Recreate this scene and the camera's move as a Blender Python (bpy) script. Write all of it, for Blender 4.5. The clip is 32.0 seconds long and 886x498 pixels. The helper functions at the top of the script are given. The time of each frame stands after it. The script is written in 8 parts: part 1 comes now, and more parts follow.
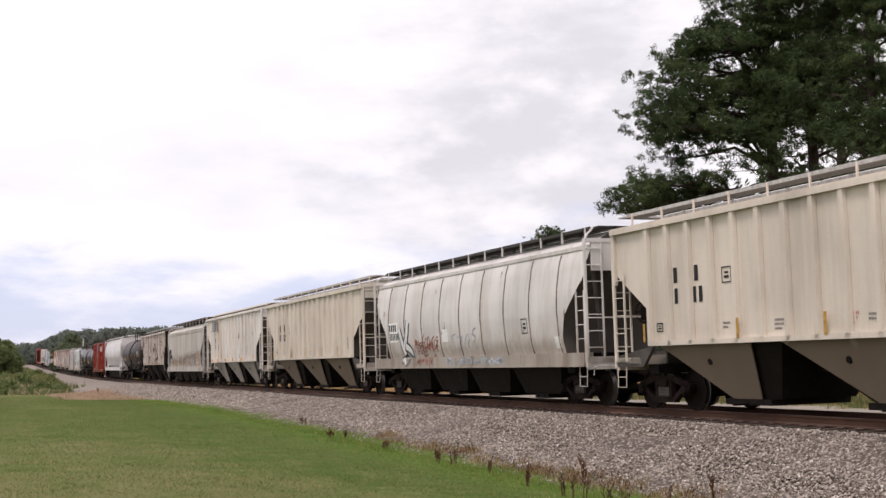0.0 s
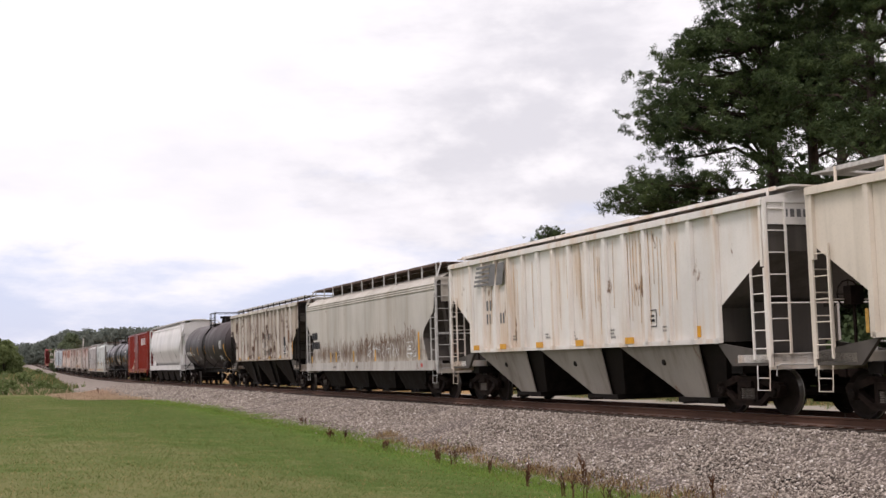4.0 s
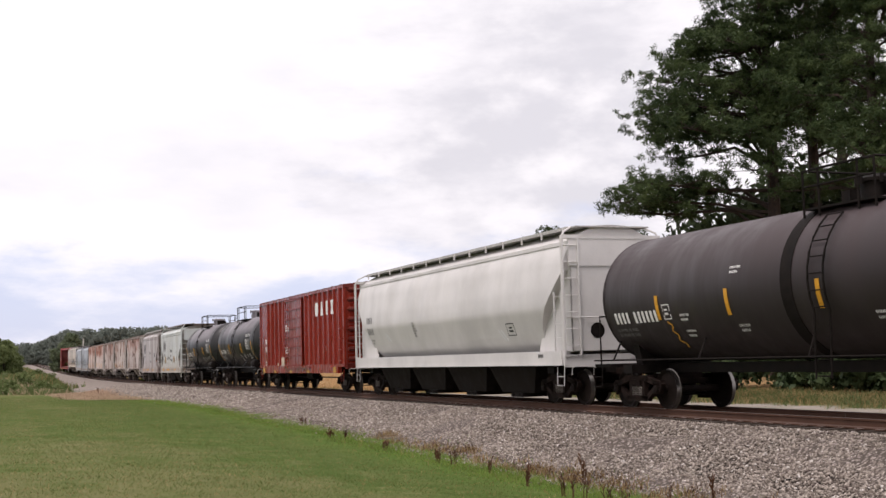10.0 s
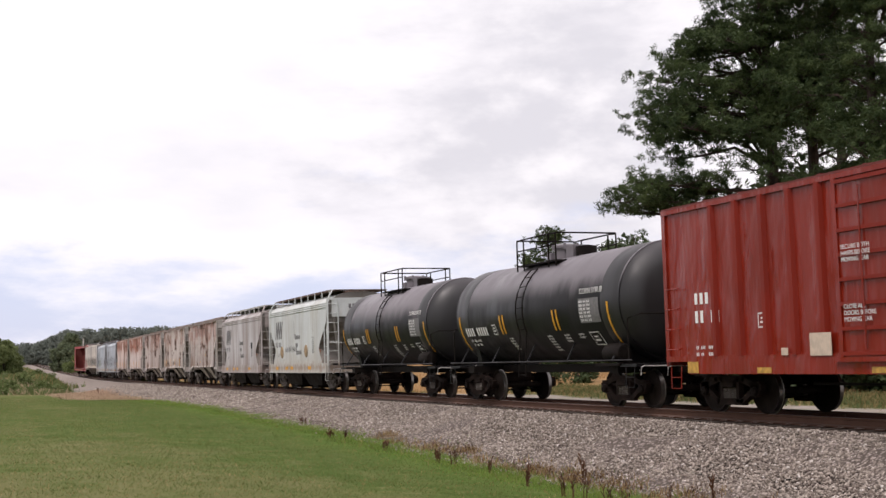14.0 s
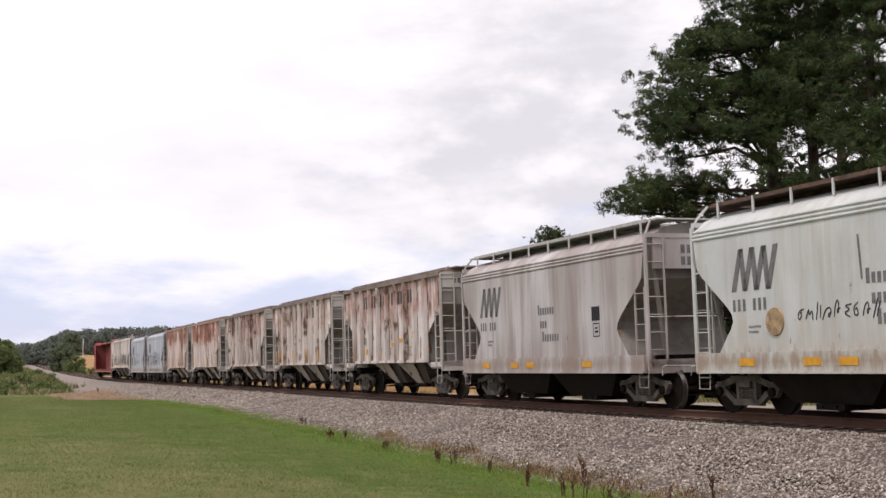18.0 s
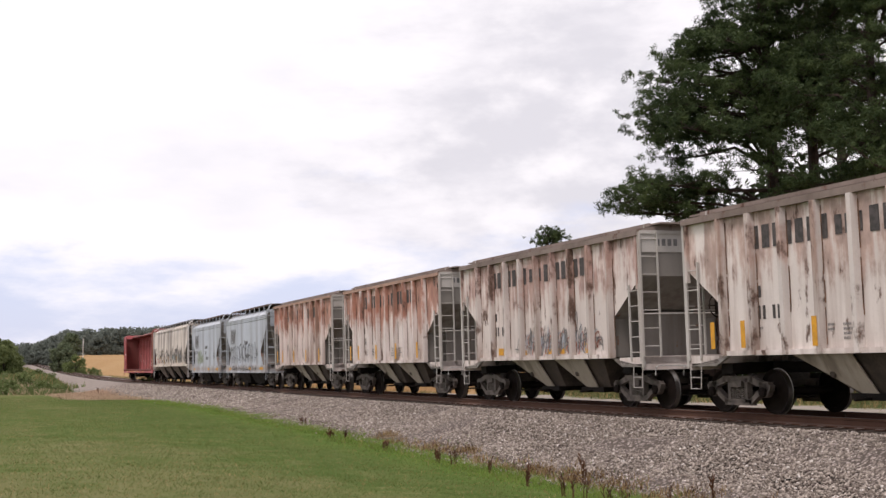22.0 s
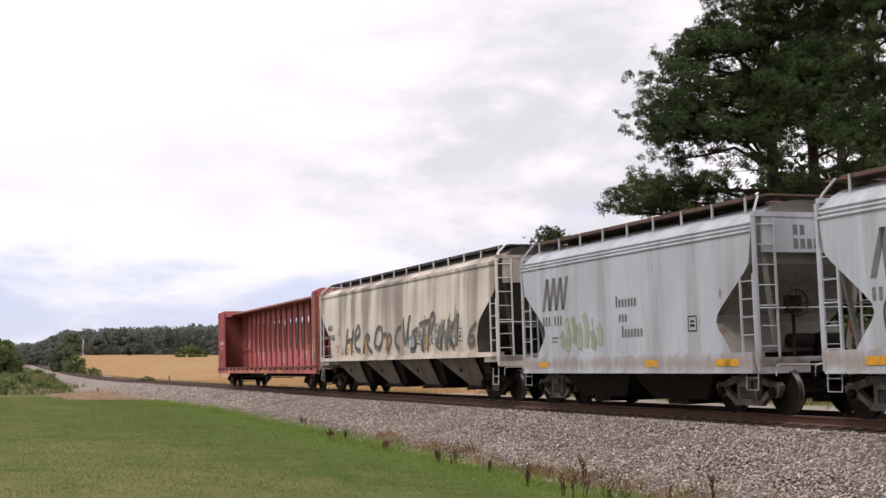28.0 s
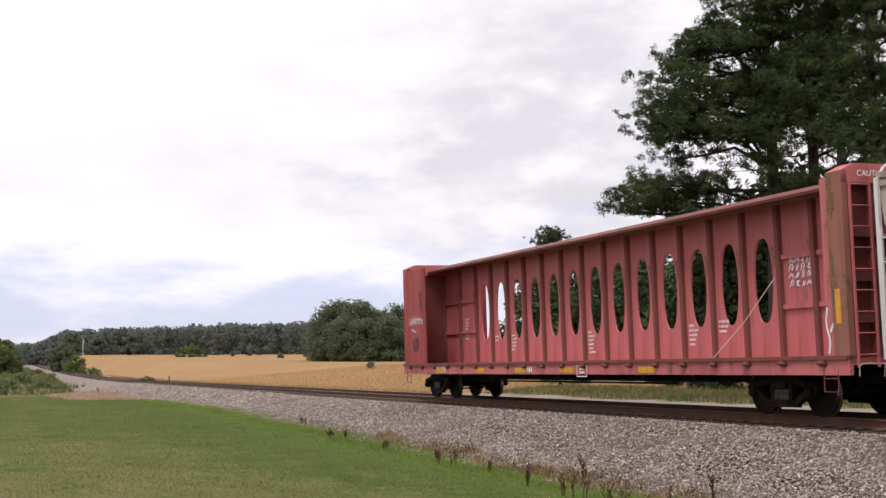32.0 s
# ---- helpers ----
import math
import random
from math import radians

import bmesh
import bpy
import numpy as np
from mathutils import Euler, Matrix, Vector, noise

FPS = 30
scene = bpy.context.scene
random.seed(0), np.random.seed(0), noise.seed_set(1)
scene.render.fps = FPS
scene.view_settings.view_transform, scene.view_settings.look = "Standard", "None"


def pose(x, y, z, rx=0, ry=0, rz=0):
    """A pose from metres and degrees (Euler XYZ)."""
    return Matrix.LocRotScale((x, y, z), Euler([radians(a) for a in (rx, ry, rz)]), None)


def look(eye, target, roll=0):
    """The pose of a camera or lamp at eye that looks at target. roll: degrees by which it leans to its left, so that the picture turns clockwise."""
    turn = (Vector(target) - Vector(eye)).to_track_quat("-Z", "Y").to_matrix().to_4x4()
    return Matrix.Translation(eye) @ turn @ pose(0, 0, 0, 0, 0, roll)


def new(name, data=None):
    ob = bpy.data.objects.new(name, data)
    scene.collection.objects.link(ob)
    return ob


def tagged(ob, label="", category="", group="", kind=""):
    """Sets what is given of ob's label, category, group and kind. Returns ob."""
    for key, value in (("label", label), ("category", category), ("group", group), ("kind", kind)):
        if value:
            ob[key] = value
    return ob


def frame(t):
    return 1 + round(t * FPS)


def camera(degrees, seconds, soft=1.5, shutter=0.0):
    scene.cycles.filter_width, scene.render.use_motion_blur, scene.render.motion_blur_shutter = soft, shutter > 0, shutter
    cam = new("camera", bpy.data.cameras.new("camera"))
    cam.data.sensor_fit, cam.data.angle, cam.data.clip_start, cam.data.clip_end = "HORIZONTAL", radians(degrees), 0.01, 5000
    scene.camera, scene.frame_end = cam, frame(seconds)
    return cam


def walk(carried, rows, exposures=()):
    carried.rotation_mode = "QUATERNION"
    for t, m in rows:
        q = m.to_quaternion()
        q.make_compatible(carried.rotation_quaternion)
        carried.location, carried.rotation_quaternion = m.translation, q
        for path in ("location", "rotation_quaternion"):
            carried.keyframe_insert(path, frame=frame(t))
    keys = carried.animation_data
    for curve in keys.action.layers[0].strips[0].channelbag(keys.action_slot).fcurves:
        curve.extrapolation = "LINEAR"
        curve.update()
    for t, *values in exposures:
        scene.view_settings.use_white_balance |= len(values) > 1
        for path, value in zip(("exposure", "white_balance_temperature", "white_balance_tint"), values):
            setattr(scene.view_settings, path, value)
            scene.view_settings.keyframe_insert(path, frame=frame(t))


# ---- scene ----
# World: X to the side across the track, Y along the track away from the tripod, Z up; Z = 0 is the top of the near rail.
EYE = (0.0, 0.0, 1.0)
YAW, TILT, ROLL = radians(22.35), radians(5.55), -0.53
AIM = (EYE[0] + math.sin(YAW) * math.cos(TILT), EYE[1] + math.cos(YAW) * math.cos(TILT), EYE[2] + math.sin(TILT))
cam = camera(39.8, 32.0, soft=1.45)
CAM_POSE = look(EYE, AIM, ROLL)
walk(cam, [(0.0, CAM_POSE), (32.0, CAM_POSE)], [(0.0, 0.0, 6500, 16.0), (32.0, 0.0, 6500, 16.0)])

# ---- light: bright broken overcast, soft sun from behind the tripod ----
SUN_ELEVATION, SUN_AZIMUTH = 60.0, 238.0
world = bpy.data.worlds.new("overcast_sky")
scene.world = world
world.use_nodes = True


class Nodes:
    """A small wrapper to write node trees in few words."""

    def __init__(self, tree):
        self.t = tree
        self.t.nodes.clear()

    def n(self, kind, **kw):
        node = self.t.nodes.new(kind)
        for k, v in kw.items():
            if k == "op":
                node.operation = v
            elif k == "blend":
                node.blend_type = v
            elif k == "dtype":
                node.data_type = v
            elif k == "sky":
                node.sky_type = v
            elif k == "attr":
                node.attribute_name = v
        return node

    def link(self, a, b):
        self.t.links.new(a, b)

    def put(self, socket, value):
        if hasattr(value, "is_linked") or hasattr(value, "links"):
            self.link(value, socket)
        elif value is not None:
            socket.default_value = value

    def math(self, op, a, b=None, clamp=False):
        m = self.n("ShaderNodeMath", op=op)
        m.use_clamp = clamp
        self.put(m.inputs[0], a)
        if b is not None:
            self.put(m.inputs[1], b)
        return m.outputs[0]

    def mix(self, fac, a, b, blend="MIX"):
        m = self.n("ShaderNodeMix", dtype="RGBA", blend=blend)
        self.put(m.inputs[0], fac)
        self.put(m.inputs[6], a)
        self.put(m.inputs[7], b)
        return m.outputs[2]

    def noise(self, vec, scale, detail=4.0, rough=0.55, scl=None, off=None):
        if scl or off:
            mp = self.n("ShaderNodeMapping")
            self.link(vec, mp.inputs[0])
            if scl:
                mp.inputs[3].default_value = scl
            if off:
                mp.inputs[1].default_value = off
            vec = mp.outputs[0]
        t = self.n("ShaderNodeTexNoise")
        self.link(vec, t.inputs["Vector"])
        t.inputs["Scale"].default_value = scale
        t.inputs["Detail"].default_value = detail
        t.inputs["Roughness"].default_value = rough
        return t.outputs["Fac"]

    def ramp(self, fac, lo, hi, to_lo=0.0, to_hi=1.0):
        m = self.n("ShaderNodeMapRange")
        m.interpolation_type = "SMOOTHSTEP"
        self.put(m.inputs[0], fac)
        for i, v in enumerate((lo, hi, to_lo, to_hi)):
            m.inputs[1 + i].default_value = v
        return m.outputs[0]


def c4(c):
    return (c[0], c[1], c[2], 1.0)


def build_world():
    w = Nodes(world.node_tree)
    tc = w.n("ShaderNodeTexCoord")
    sky = w.n("ShaderNodeTexSky", sky="NISHITA")
    sky.sun_disc = False
    sky.sun_elevation, sky.sun_rotation = radians(SUN_ELEVATION), radians(SUN_AZIMUTH)
    blue = w.mix(1.0, sky.outputs[0], (0.11, 0.11, 0.115, 1.0), "MULTIPLY")
    vec = tc.outputs["Generated"]
    low = w.noise(vec, 3.2, 6.0, 0.55, (1.0, 1.0, 3.6), (0.35, 0.1, 0.2))
    fine = w.noise(vec, 9.0, 6.0, 0.6, (1.0, 1.0, 3.0), (2.3, 0.4, 0.0))
    shade = w.noise(vec, 4.4, 5.0, 0.55, (1.0, 1.0, 2.6), (4.25, 1.72, 0.6))
    sep = w.n("ShaderNodeSeparateXYZ")
    w.link(vec, sep.inputs[0])
    cover = w.math("ADD", w.math("MULTIPLY", low, 0.72), w.math("MULTIPLY", fine, 0.28))
    cover = w.math("ADD", cover, w.ramp(sep.outputs[2], 0.0, 0.17, -0.17, 0.18))
    grey = w.mix(w.ramp(shade, 0.42, 0.72), (1.06, 1.05, 1.06, 1.0), (0.92, 0.92, 0.95, 1.0))
    cloud = w.mix(w.ramp(fine, 0.3, 0.75, 0.0, 0.7), grey, (1.06, 1.05, 1.06, 1.0))
    far = w.n("ShaderNodeVectorMath", op="DISTANCE")
    w.link(vec, far.inputs[0])
    far.inputs[1].default_value = (0.445, 0.872, 0.185)
    edge = w.math("ADD", far.outputs["Value"], w.math("MULTIPLY", w.math("SUBTRACT", low, 0.5), 0.35))
    edge = w.math("ADD", edge, w.math("MULTIPLY", w.math("SUBTRACT", fine, 0.5), 0.25))
    cloud = w.mix(w.math("MULTIPLY", w.ramp(edge, 0.20, 0.03), 0.85), cloud, (0.72, 0.725, 0.765, 1.0))
    puff = w.noise(vec, 13.0, 5.0, 0.55, (1.0, 1.0, 2.0), (1.3, 0.2, 0.7))
    cloud = w.mix(w.math("MULTIPLY", w.ramp(puff, 0.42, 0.74, 0.0, 0.8), w.ramp(edge, 0.26, 0.06)), cloud, (1.08, 1.07, 1.07, 1.0))
    pale = w.mix(0.75, blue, (0.76, 0.82, 1.03, 1.0))
    col = w.mix(w.ramp(cover, 0.40, 0.56), pale, cloud)
    bg = w.n("ShaderNodeBackground")
    w.link(col, bg.inputs[0])
    bg.inputs[1].default_value = 1.0
    out = w.n("ShaderNodeOutputWorld")
    w.link(bg.outputs[0], out.inputs[0])


build_world()
sun = new("sun", bpy.data.lights.new("sun", "SUN"))
sun.data.energy, sun.data.angle, sun.data.color = 2.3, radians(18), (1.0, 0.935, 0.885)
_az, _el = radians(SUN_AZIMUTH), radians(SUN_ELEVATION)
sun.matrix_world = look((math.sin(_az) * math.cos(_el) * 60, math.cos(_az) * math.cos(_el) * 60, math.sin(_el) * 60), (0, 0, 0))


# ---- materials ----
def mat_base(name, rough=0.6, metal=0.0):
    m = bpy.data.materials.new(name)
    m.use_nodes = True
    n = Nodes(m.node_tree)
    b = n.n("ShaderNodeBsdfPrincipled")
    o = n.n("ShaderNodeOutputMaterial")
    n.link(b.outputs[0], o.inputs[0])
    b.inputs["Roughness"].default_value = rough
    b.inputs["Specular IOR Level"].default_value = 0.35
    b.inputs["Metallic"].default_value = metal
    return m, n, b


def bump(n, b, height, strength=0.3, dist=0.02):
    bp = n.n("ShaderNodeBump")
    bp.inputs["Strength"].default_value = strength
    bp.inputs["Distance"].default_value = dist
    n.link(height, bp.inputs["Height"])
    n.link(bp.outputs[0], b.inputs["Normal"])


def simple(name, col, rough=0.6, metal=0.0, vary=0.25, scale=6.0, bumps=0.15):
    """A plain surface with mottling at two scales and a fine relief."""
    m, n, b = mat_base(name, rough, metal)
    if max(col) < 0.04:
        b.inputs["Specular IOR Level"].default_value = 0.06
    tc = n.n("ShaderNodeTexCoord")
    a = n.noise(tc.outputs["Object"], scale, 5.0)
    f = n.noise(tc.outputs["Object"], scale * 9.0, 3.0)
    k = n.math("ADD", n.math("MULTIPLY", a, 0.7), n.math("MULTIPLY", f, 0.3))
    n.link(n.mix(n.ramp(k, 0.3, 0.7), c4([x * (1 - vary) for x in col]), c4([min(1, x * (1 + vary)) for x in col])), b.inputs["Base Color"])
    n.link(n.ramp(a, 0.3, 0.7, rough - 0.08, min(1, rough + 0.1)), b.inputs["Roughness"])
    if bumps:
        bump(n, b, f, bumps, 0.01)
    return m


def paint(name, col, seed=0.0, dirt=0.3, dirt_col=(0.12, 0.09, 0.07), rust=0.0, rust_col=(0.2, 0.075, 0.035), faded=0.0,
          faded_col=(0.36, 0.13, 0.07), rough=0.5, waves=0.0, low_dirt=0.0, blotch=1.6, soot=0.0, soot_col=(0.09, 0.07, 0.06), gloss=0.35, edge=0.16, relief=0.35, dust_sheen=None, stain=None):
    """Weathered paint on a car: broad fading, vertical streaks of dirt, rust spots; faded: worn down to red primer in
    the upper part. A pale sky sheen with dust can be painted on the upper part.
    """
    m, n, b = mat_base(name, rough)
    b.inputs["Specular IOR Level"].default_value = gloss
    tc = n.n("ShaderNodeTexCoord")
    v = tc.outputs["Object"]
    off = (seed * 3.7, seed * 7.3, seed * 1.9)
    broad = n.noise(v, 0.5, 4.0, 0.55, (1, 1, 0.8), off)
    streak = n.noise(v, 1.1, 4.0, 0.6, (1.0, 1.3, 0.10), off)
    fines = n.noise(v, 4.5, 3.0, 0.55, (1.0, 1.4, 0.12), off)
    grain = n.noise(v, 22.0, 3.0, 0.6, None, off)
    spots = n.noise(v, blotch, 7.0, 0.62, (1, 1.3, 0.7), off)
    sep = n.n("ShaderNodeSeparateXYZ")
    n.link(v, sep.inputs[0])
    c = n.mix(n.ramp(broad, 0.35, 0.7), c4(col), c4([x * 0.82 for x in col]))
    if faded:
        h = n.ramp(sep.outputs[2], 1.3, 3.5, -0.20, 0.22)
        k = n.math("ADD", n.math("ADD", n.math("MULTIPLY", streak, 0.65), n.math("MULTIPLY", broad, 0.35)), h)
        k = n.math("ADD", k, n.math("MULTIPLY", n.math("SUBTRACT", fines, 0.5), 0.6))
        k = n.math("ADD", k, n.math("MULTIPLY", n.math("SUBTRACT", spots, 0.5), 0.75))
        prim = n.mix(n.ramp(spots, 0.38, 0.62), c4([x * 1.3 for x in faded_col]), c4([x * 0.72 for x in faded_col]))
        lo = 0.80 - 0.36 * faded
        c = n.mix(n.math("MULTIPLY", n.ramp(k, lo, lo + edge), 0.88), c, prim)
    if dirt:
        k = n.math("ADD", n.math("MULTIPLY", streak, 0.72), n.math("MULTIPLY", fines, 0.28))
        if low_dirt:
            k = n.math("ADD", k, n.ramp(sep.outputs[2], 0.9, 2.4, low_dirt, 0.0))
        c = n.mix(n.math("MULTIPLY", n.ramp(k, 0.45, 0.68), dirt), c, c4(dirt_col))
    # upper part paled by height: sky sheen painted in, with some dust
    if dust_sheen:
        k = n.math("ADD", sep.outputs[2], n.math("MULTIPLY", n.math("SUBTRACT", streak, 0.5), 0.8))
        c = n.mix(n.ramp(k, dust_sheen[0], dust_sheen[1]), c, c4(dust_sheen[2]))
    if soot:
        k = n.math("ADD", n.math("MULTIPLY", n.noise(v, 0.34, 3.0, 0.5, (1, 1.0, 0.12), off), 0.7), n.math("MULTIPLY", streak, 0.3))
        k = n.math("ADD", k, n.ramp(sep.outputs[2], 1.6, 4.2, -0.05, 0.05))
        c = n.mix(n.math("MULTIPLY", n.ramp(k, 0.47, 0.60), soot), c, c4(soot_col))
    if stain:
        zc, reach, amount, stain_col = stain
        k = n.math("ADD", n.math("MULTIPLY", n.noise(v, 2.6, 6.0, 0.65, (1, 1.2, 0.55), off), 0.6), n.math("MULTIPLY", n.noise(v, 8.0, 4.0, 0.6, (1, 1.5, 0.3), off), 0.4))
        k = n.math("SUBTRACT", k, n.math("MULTIPLY", n.math("ABSOLUTE", n.math("SUBTRACT", sep.outputs[2], zc)), 0.30 / reach))
        c = n.mix(n.math("MULTIPLY", n.ramp(k, 0.30, 0.54), amount), c, c4(stain_col))
    if rust:
        k = n.math("ADD", n.math("MULTIPLY", spots, 0.8), n.math("MULTIPLY", fines, 0.2))
        r = n.mix(n.ramp(grain, 0.35, 0.65), c4(rust_col), c4([x * 0.5 for x in rust_col]))
        c = n.mix(n.ramp(k, 0.66 - 0.16 * rust, 0.70 - 0.12 * rust), c, r)
    c = n.mix(n.ramp(grain, 0.45, 0.8, 0.0, 0.10), c, c4([x * 0.5 for x in dirt_col]))
    n.link(c, b.inputs["Base Color"])
    n.link(n.ramp(streak, 0.3, 0.7, rough - 0.08, min(1.0, rough + 0.15)), b.inputs["Roughness"])
    hgt = n.math("ADD", n.math("MULTIPLY", grain, 0.05), n.math("MULTIPLY", n.noise(v, 1.1, 2.5, 0.5, (1, 1.9, 0.55) if waves else (1, 1.2, 1.0), off), waves or 0.15))
    bump(n, b, hgt, 0.8 if waves else relief, 0.06)
    return m


M = {}
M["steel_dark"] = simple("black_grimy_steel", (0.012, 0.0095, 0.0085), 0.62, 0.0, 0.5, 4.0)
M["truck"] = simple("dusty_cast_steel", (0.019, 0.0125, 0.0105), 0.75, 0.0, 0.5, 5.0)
M["truck_grey"] = simple("dusty_grey_cast_steel", (0.115, 0.095, 0.083), 0.75, 0.0, 0.5, 5.0)
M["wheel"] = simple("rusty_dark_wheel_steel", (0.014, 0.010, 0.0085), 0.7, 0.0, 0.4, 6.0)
M["tread"] = simple("polished_wheel_tread", (0.24, 0.225, 0.21), 0.36, 1.0, 0.1, 20.0, 0.05)
M["spring"] = simple("dusty_spring_steel", (0.15, 0.13, 0.115), 0.65, 0.2, 0.4, 12.0)
M["galv"] = simple("galvanised_grating", (0.40, 0.385, 0.37), 0.6, 0.0, 0.3, 10.0)
M["lever"] = simple("pale_worn_steel_rod", (0.42, 0.40, 0.38), 0.5, 0.0, 0.3, 10.0)
M["walk_rust"] = simple("rusty_running_board", (0.10, 0.06, 0.045), 0.75, 0.1, 0.5, 6.0)
M["walk_dark"] = simple("dark_running_board", (0.05, 0.045, 0.04), 0.7, 0.2, 0.5, 6.0)
M["white_mark"] = simple("white_stencil_paint", (0.72, 0.71, 0.69), 0.6, 0.0, 0.12, 14.0, 0.05)
M["black_mark"] = simple("black_stencil_paint", (0.03, 0.03, 0.032), 0.55, 0.0, 0.3, 14.0, 0.05)
M["grey_mark"] = simple("faded_grey_stencil_paint", (0.14, 0.135, 0.135), 0.6, 0.0, 0.3, 10.0, 0.05)
M["yellow"] = simple("yellow_reflector_tape", (0.58, 0.28, 0.02), 0.45, 0.0, 0.2, 9.0, 0.05)
M["red_mark"] = simple("red_stencil_paint", (0.45, 0.05, 0.04), 0.55, 0.0, 0.25, 9.0, 0.05)
M["teal"] = simple("teal_spray_paint", (0.02, 0.17, 0.21), 0.5, 0.0, 0.35, 5.0, 0.05)
M["spray_black"] = simple("black_spray_paint", (0.035, 0.036, 0.042), 0.5, 0.0, 0.5, 3.0, 0.05)
M["spray_soft"] = simple("thin_dark_spray_paint", (0.19, 0.16, 0.14), 0.6, 0.0, 0.5, 2.0, 0.05)
M["spray_mid"] = simple("dark_grey_spray_paint", (0.10, 0.088, 0.08), 0.6, 0.0, 0.5, 2.0, 0.05)
M["spray_white"] = simple("white_spray_paint", (0.66, 0.66, 0.66), 0.55, 0.0, 0.15, 5.0, 0.05)
M["spray_brown"] = simple("dark_rust_drips", (0.15, 0.082, 0.05), 0.75, 0.0, 0.6, 7.0, 0.1)
M["buff"] = simple("buff_paper_placard", (0.52, 0.42, 0.33), 0.7, 0.0, 0.15, 8.0, 0.05)
M["hose"] = simple("black_rubber_hose", (0.02, 0.02, 0.02), 0.7, 0.0, 0.3, 10.0, 0.05)


def rail_material():
    m, n, b = mat_base("rusty_rail_steel", 0.6, 0.2)
    tc = n.n("ShaderNodeTexCoord")
    geo = n.n("ShaderNodeNewGeometry")
    sep = n.n("ShaderNodeSeparateXYZ")
    n.link(geo.outputs["Normal"], sep.inputs[0])
    a = n.noise(tc.outputs["Object"], 3.0, 5.0)
    rust = n.mix(a, (0.056, 0.025, 0.016, 1), (0.115, 0.056, 0.036, 1))
    top = n.ramp(sep.outputs[2], 0.9, 0.98)
    n.link(n.mix(n.math("MULTIPLY", top, 0.45), rust, (0.4, 0.38, 0.36, 1)), b.inputs["Base Color"])
    n.link(n.ramp(top, 0.0, 1.0, 0.8, 0.35), b.inputs["Roughness"])
    return m


def stone_material():
    m, n, b = mat_base("crushed_stone", 0.9)
    b.inputs["Specular IOR Level"].default_value = 0.12
    tc = n.n("ShaderNodeTexCoord")
    geo = n.n("ShaderNodeNewGeometry")
    isl = geo.outputs["Random Per Island"]
    a = n.noise(tc.outputs["Object"], 40.0, 3.0)
    c = n.mix(isl, (0.098, 0.076, 0.061, 1), (0.45, 0.39, 0.338, 1))
    c = n.mix(n.ramp(isl, 0.93, 1.0), c, (0.62, 0.57, 0.53, 1))
    c = n.mix(n.ramp(isl, 0.12, 0.0), c, (0.13, 0.10, 0.09, 1))
    n.link(n.mix(n.ramp(a, 0.3, 0.8, 0.0, 0.35), c, (0.13, 0.11, 0.10, 1)), b.inputs["Base Color"])
    bump(n, b, a, 0.3, 0.01)
    return m


def leaf_material(name, lo, hi, rough=0.6, trans=0.25, mottled=False):
    m, n, b = mat_base(name, rough)
    b.inputs["Specular IOR Level"].default_value = 0.12
    geo = n.n("ShaderNodeNewGeometry")
    tc = n.n("ShaderNodeTexCoord")
    a = n.noise(tc.outputs["Object"], 0.45, 3.0)
    isl = geo.outputs["Random Per Island"]
    k = n.math("ADD", n.math("MULTIPLY", isl, 0.5), n.math("MULTIPLY", n.ramp(a, 0.3, 0.7), 0.5))
    if mottled:
        k = n.math("ADD", n.math("MULTIPLY", k, 0.5), n.math("MULTIPLY", n.ramp(n.noise(tc.outputs["Object"], 1.3, 6.0, 0.7), 0.36, 0.64), 0.5))
    c = n.mix(k, c4(lo), c4(hi))
    n.link(c, b.inputs["Base Color"])
    t = n.n("ShaderNodeBsdfTranslucent")
    n.link(c, t.inputs[0])
    mx = n.n("ShaderNodeMixShader")
    mx.inputs[0].default_value = trans
    n.link(b.outputs[0], mx.inputs[1])
    n.link(t.outputs[0], mx.inputs[2])
    out = [x for x in m.node_tree.nodes if x.bl_idname == "ShaderNodeOutputMaterial"][0]
    n.link(mx.outputs[0], out.inputs[0])
    return m


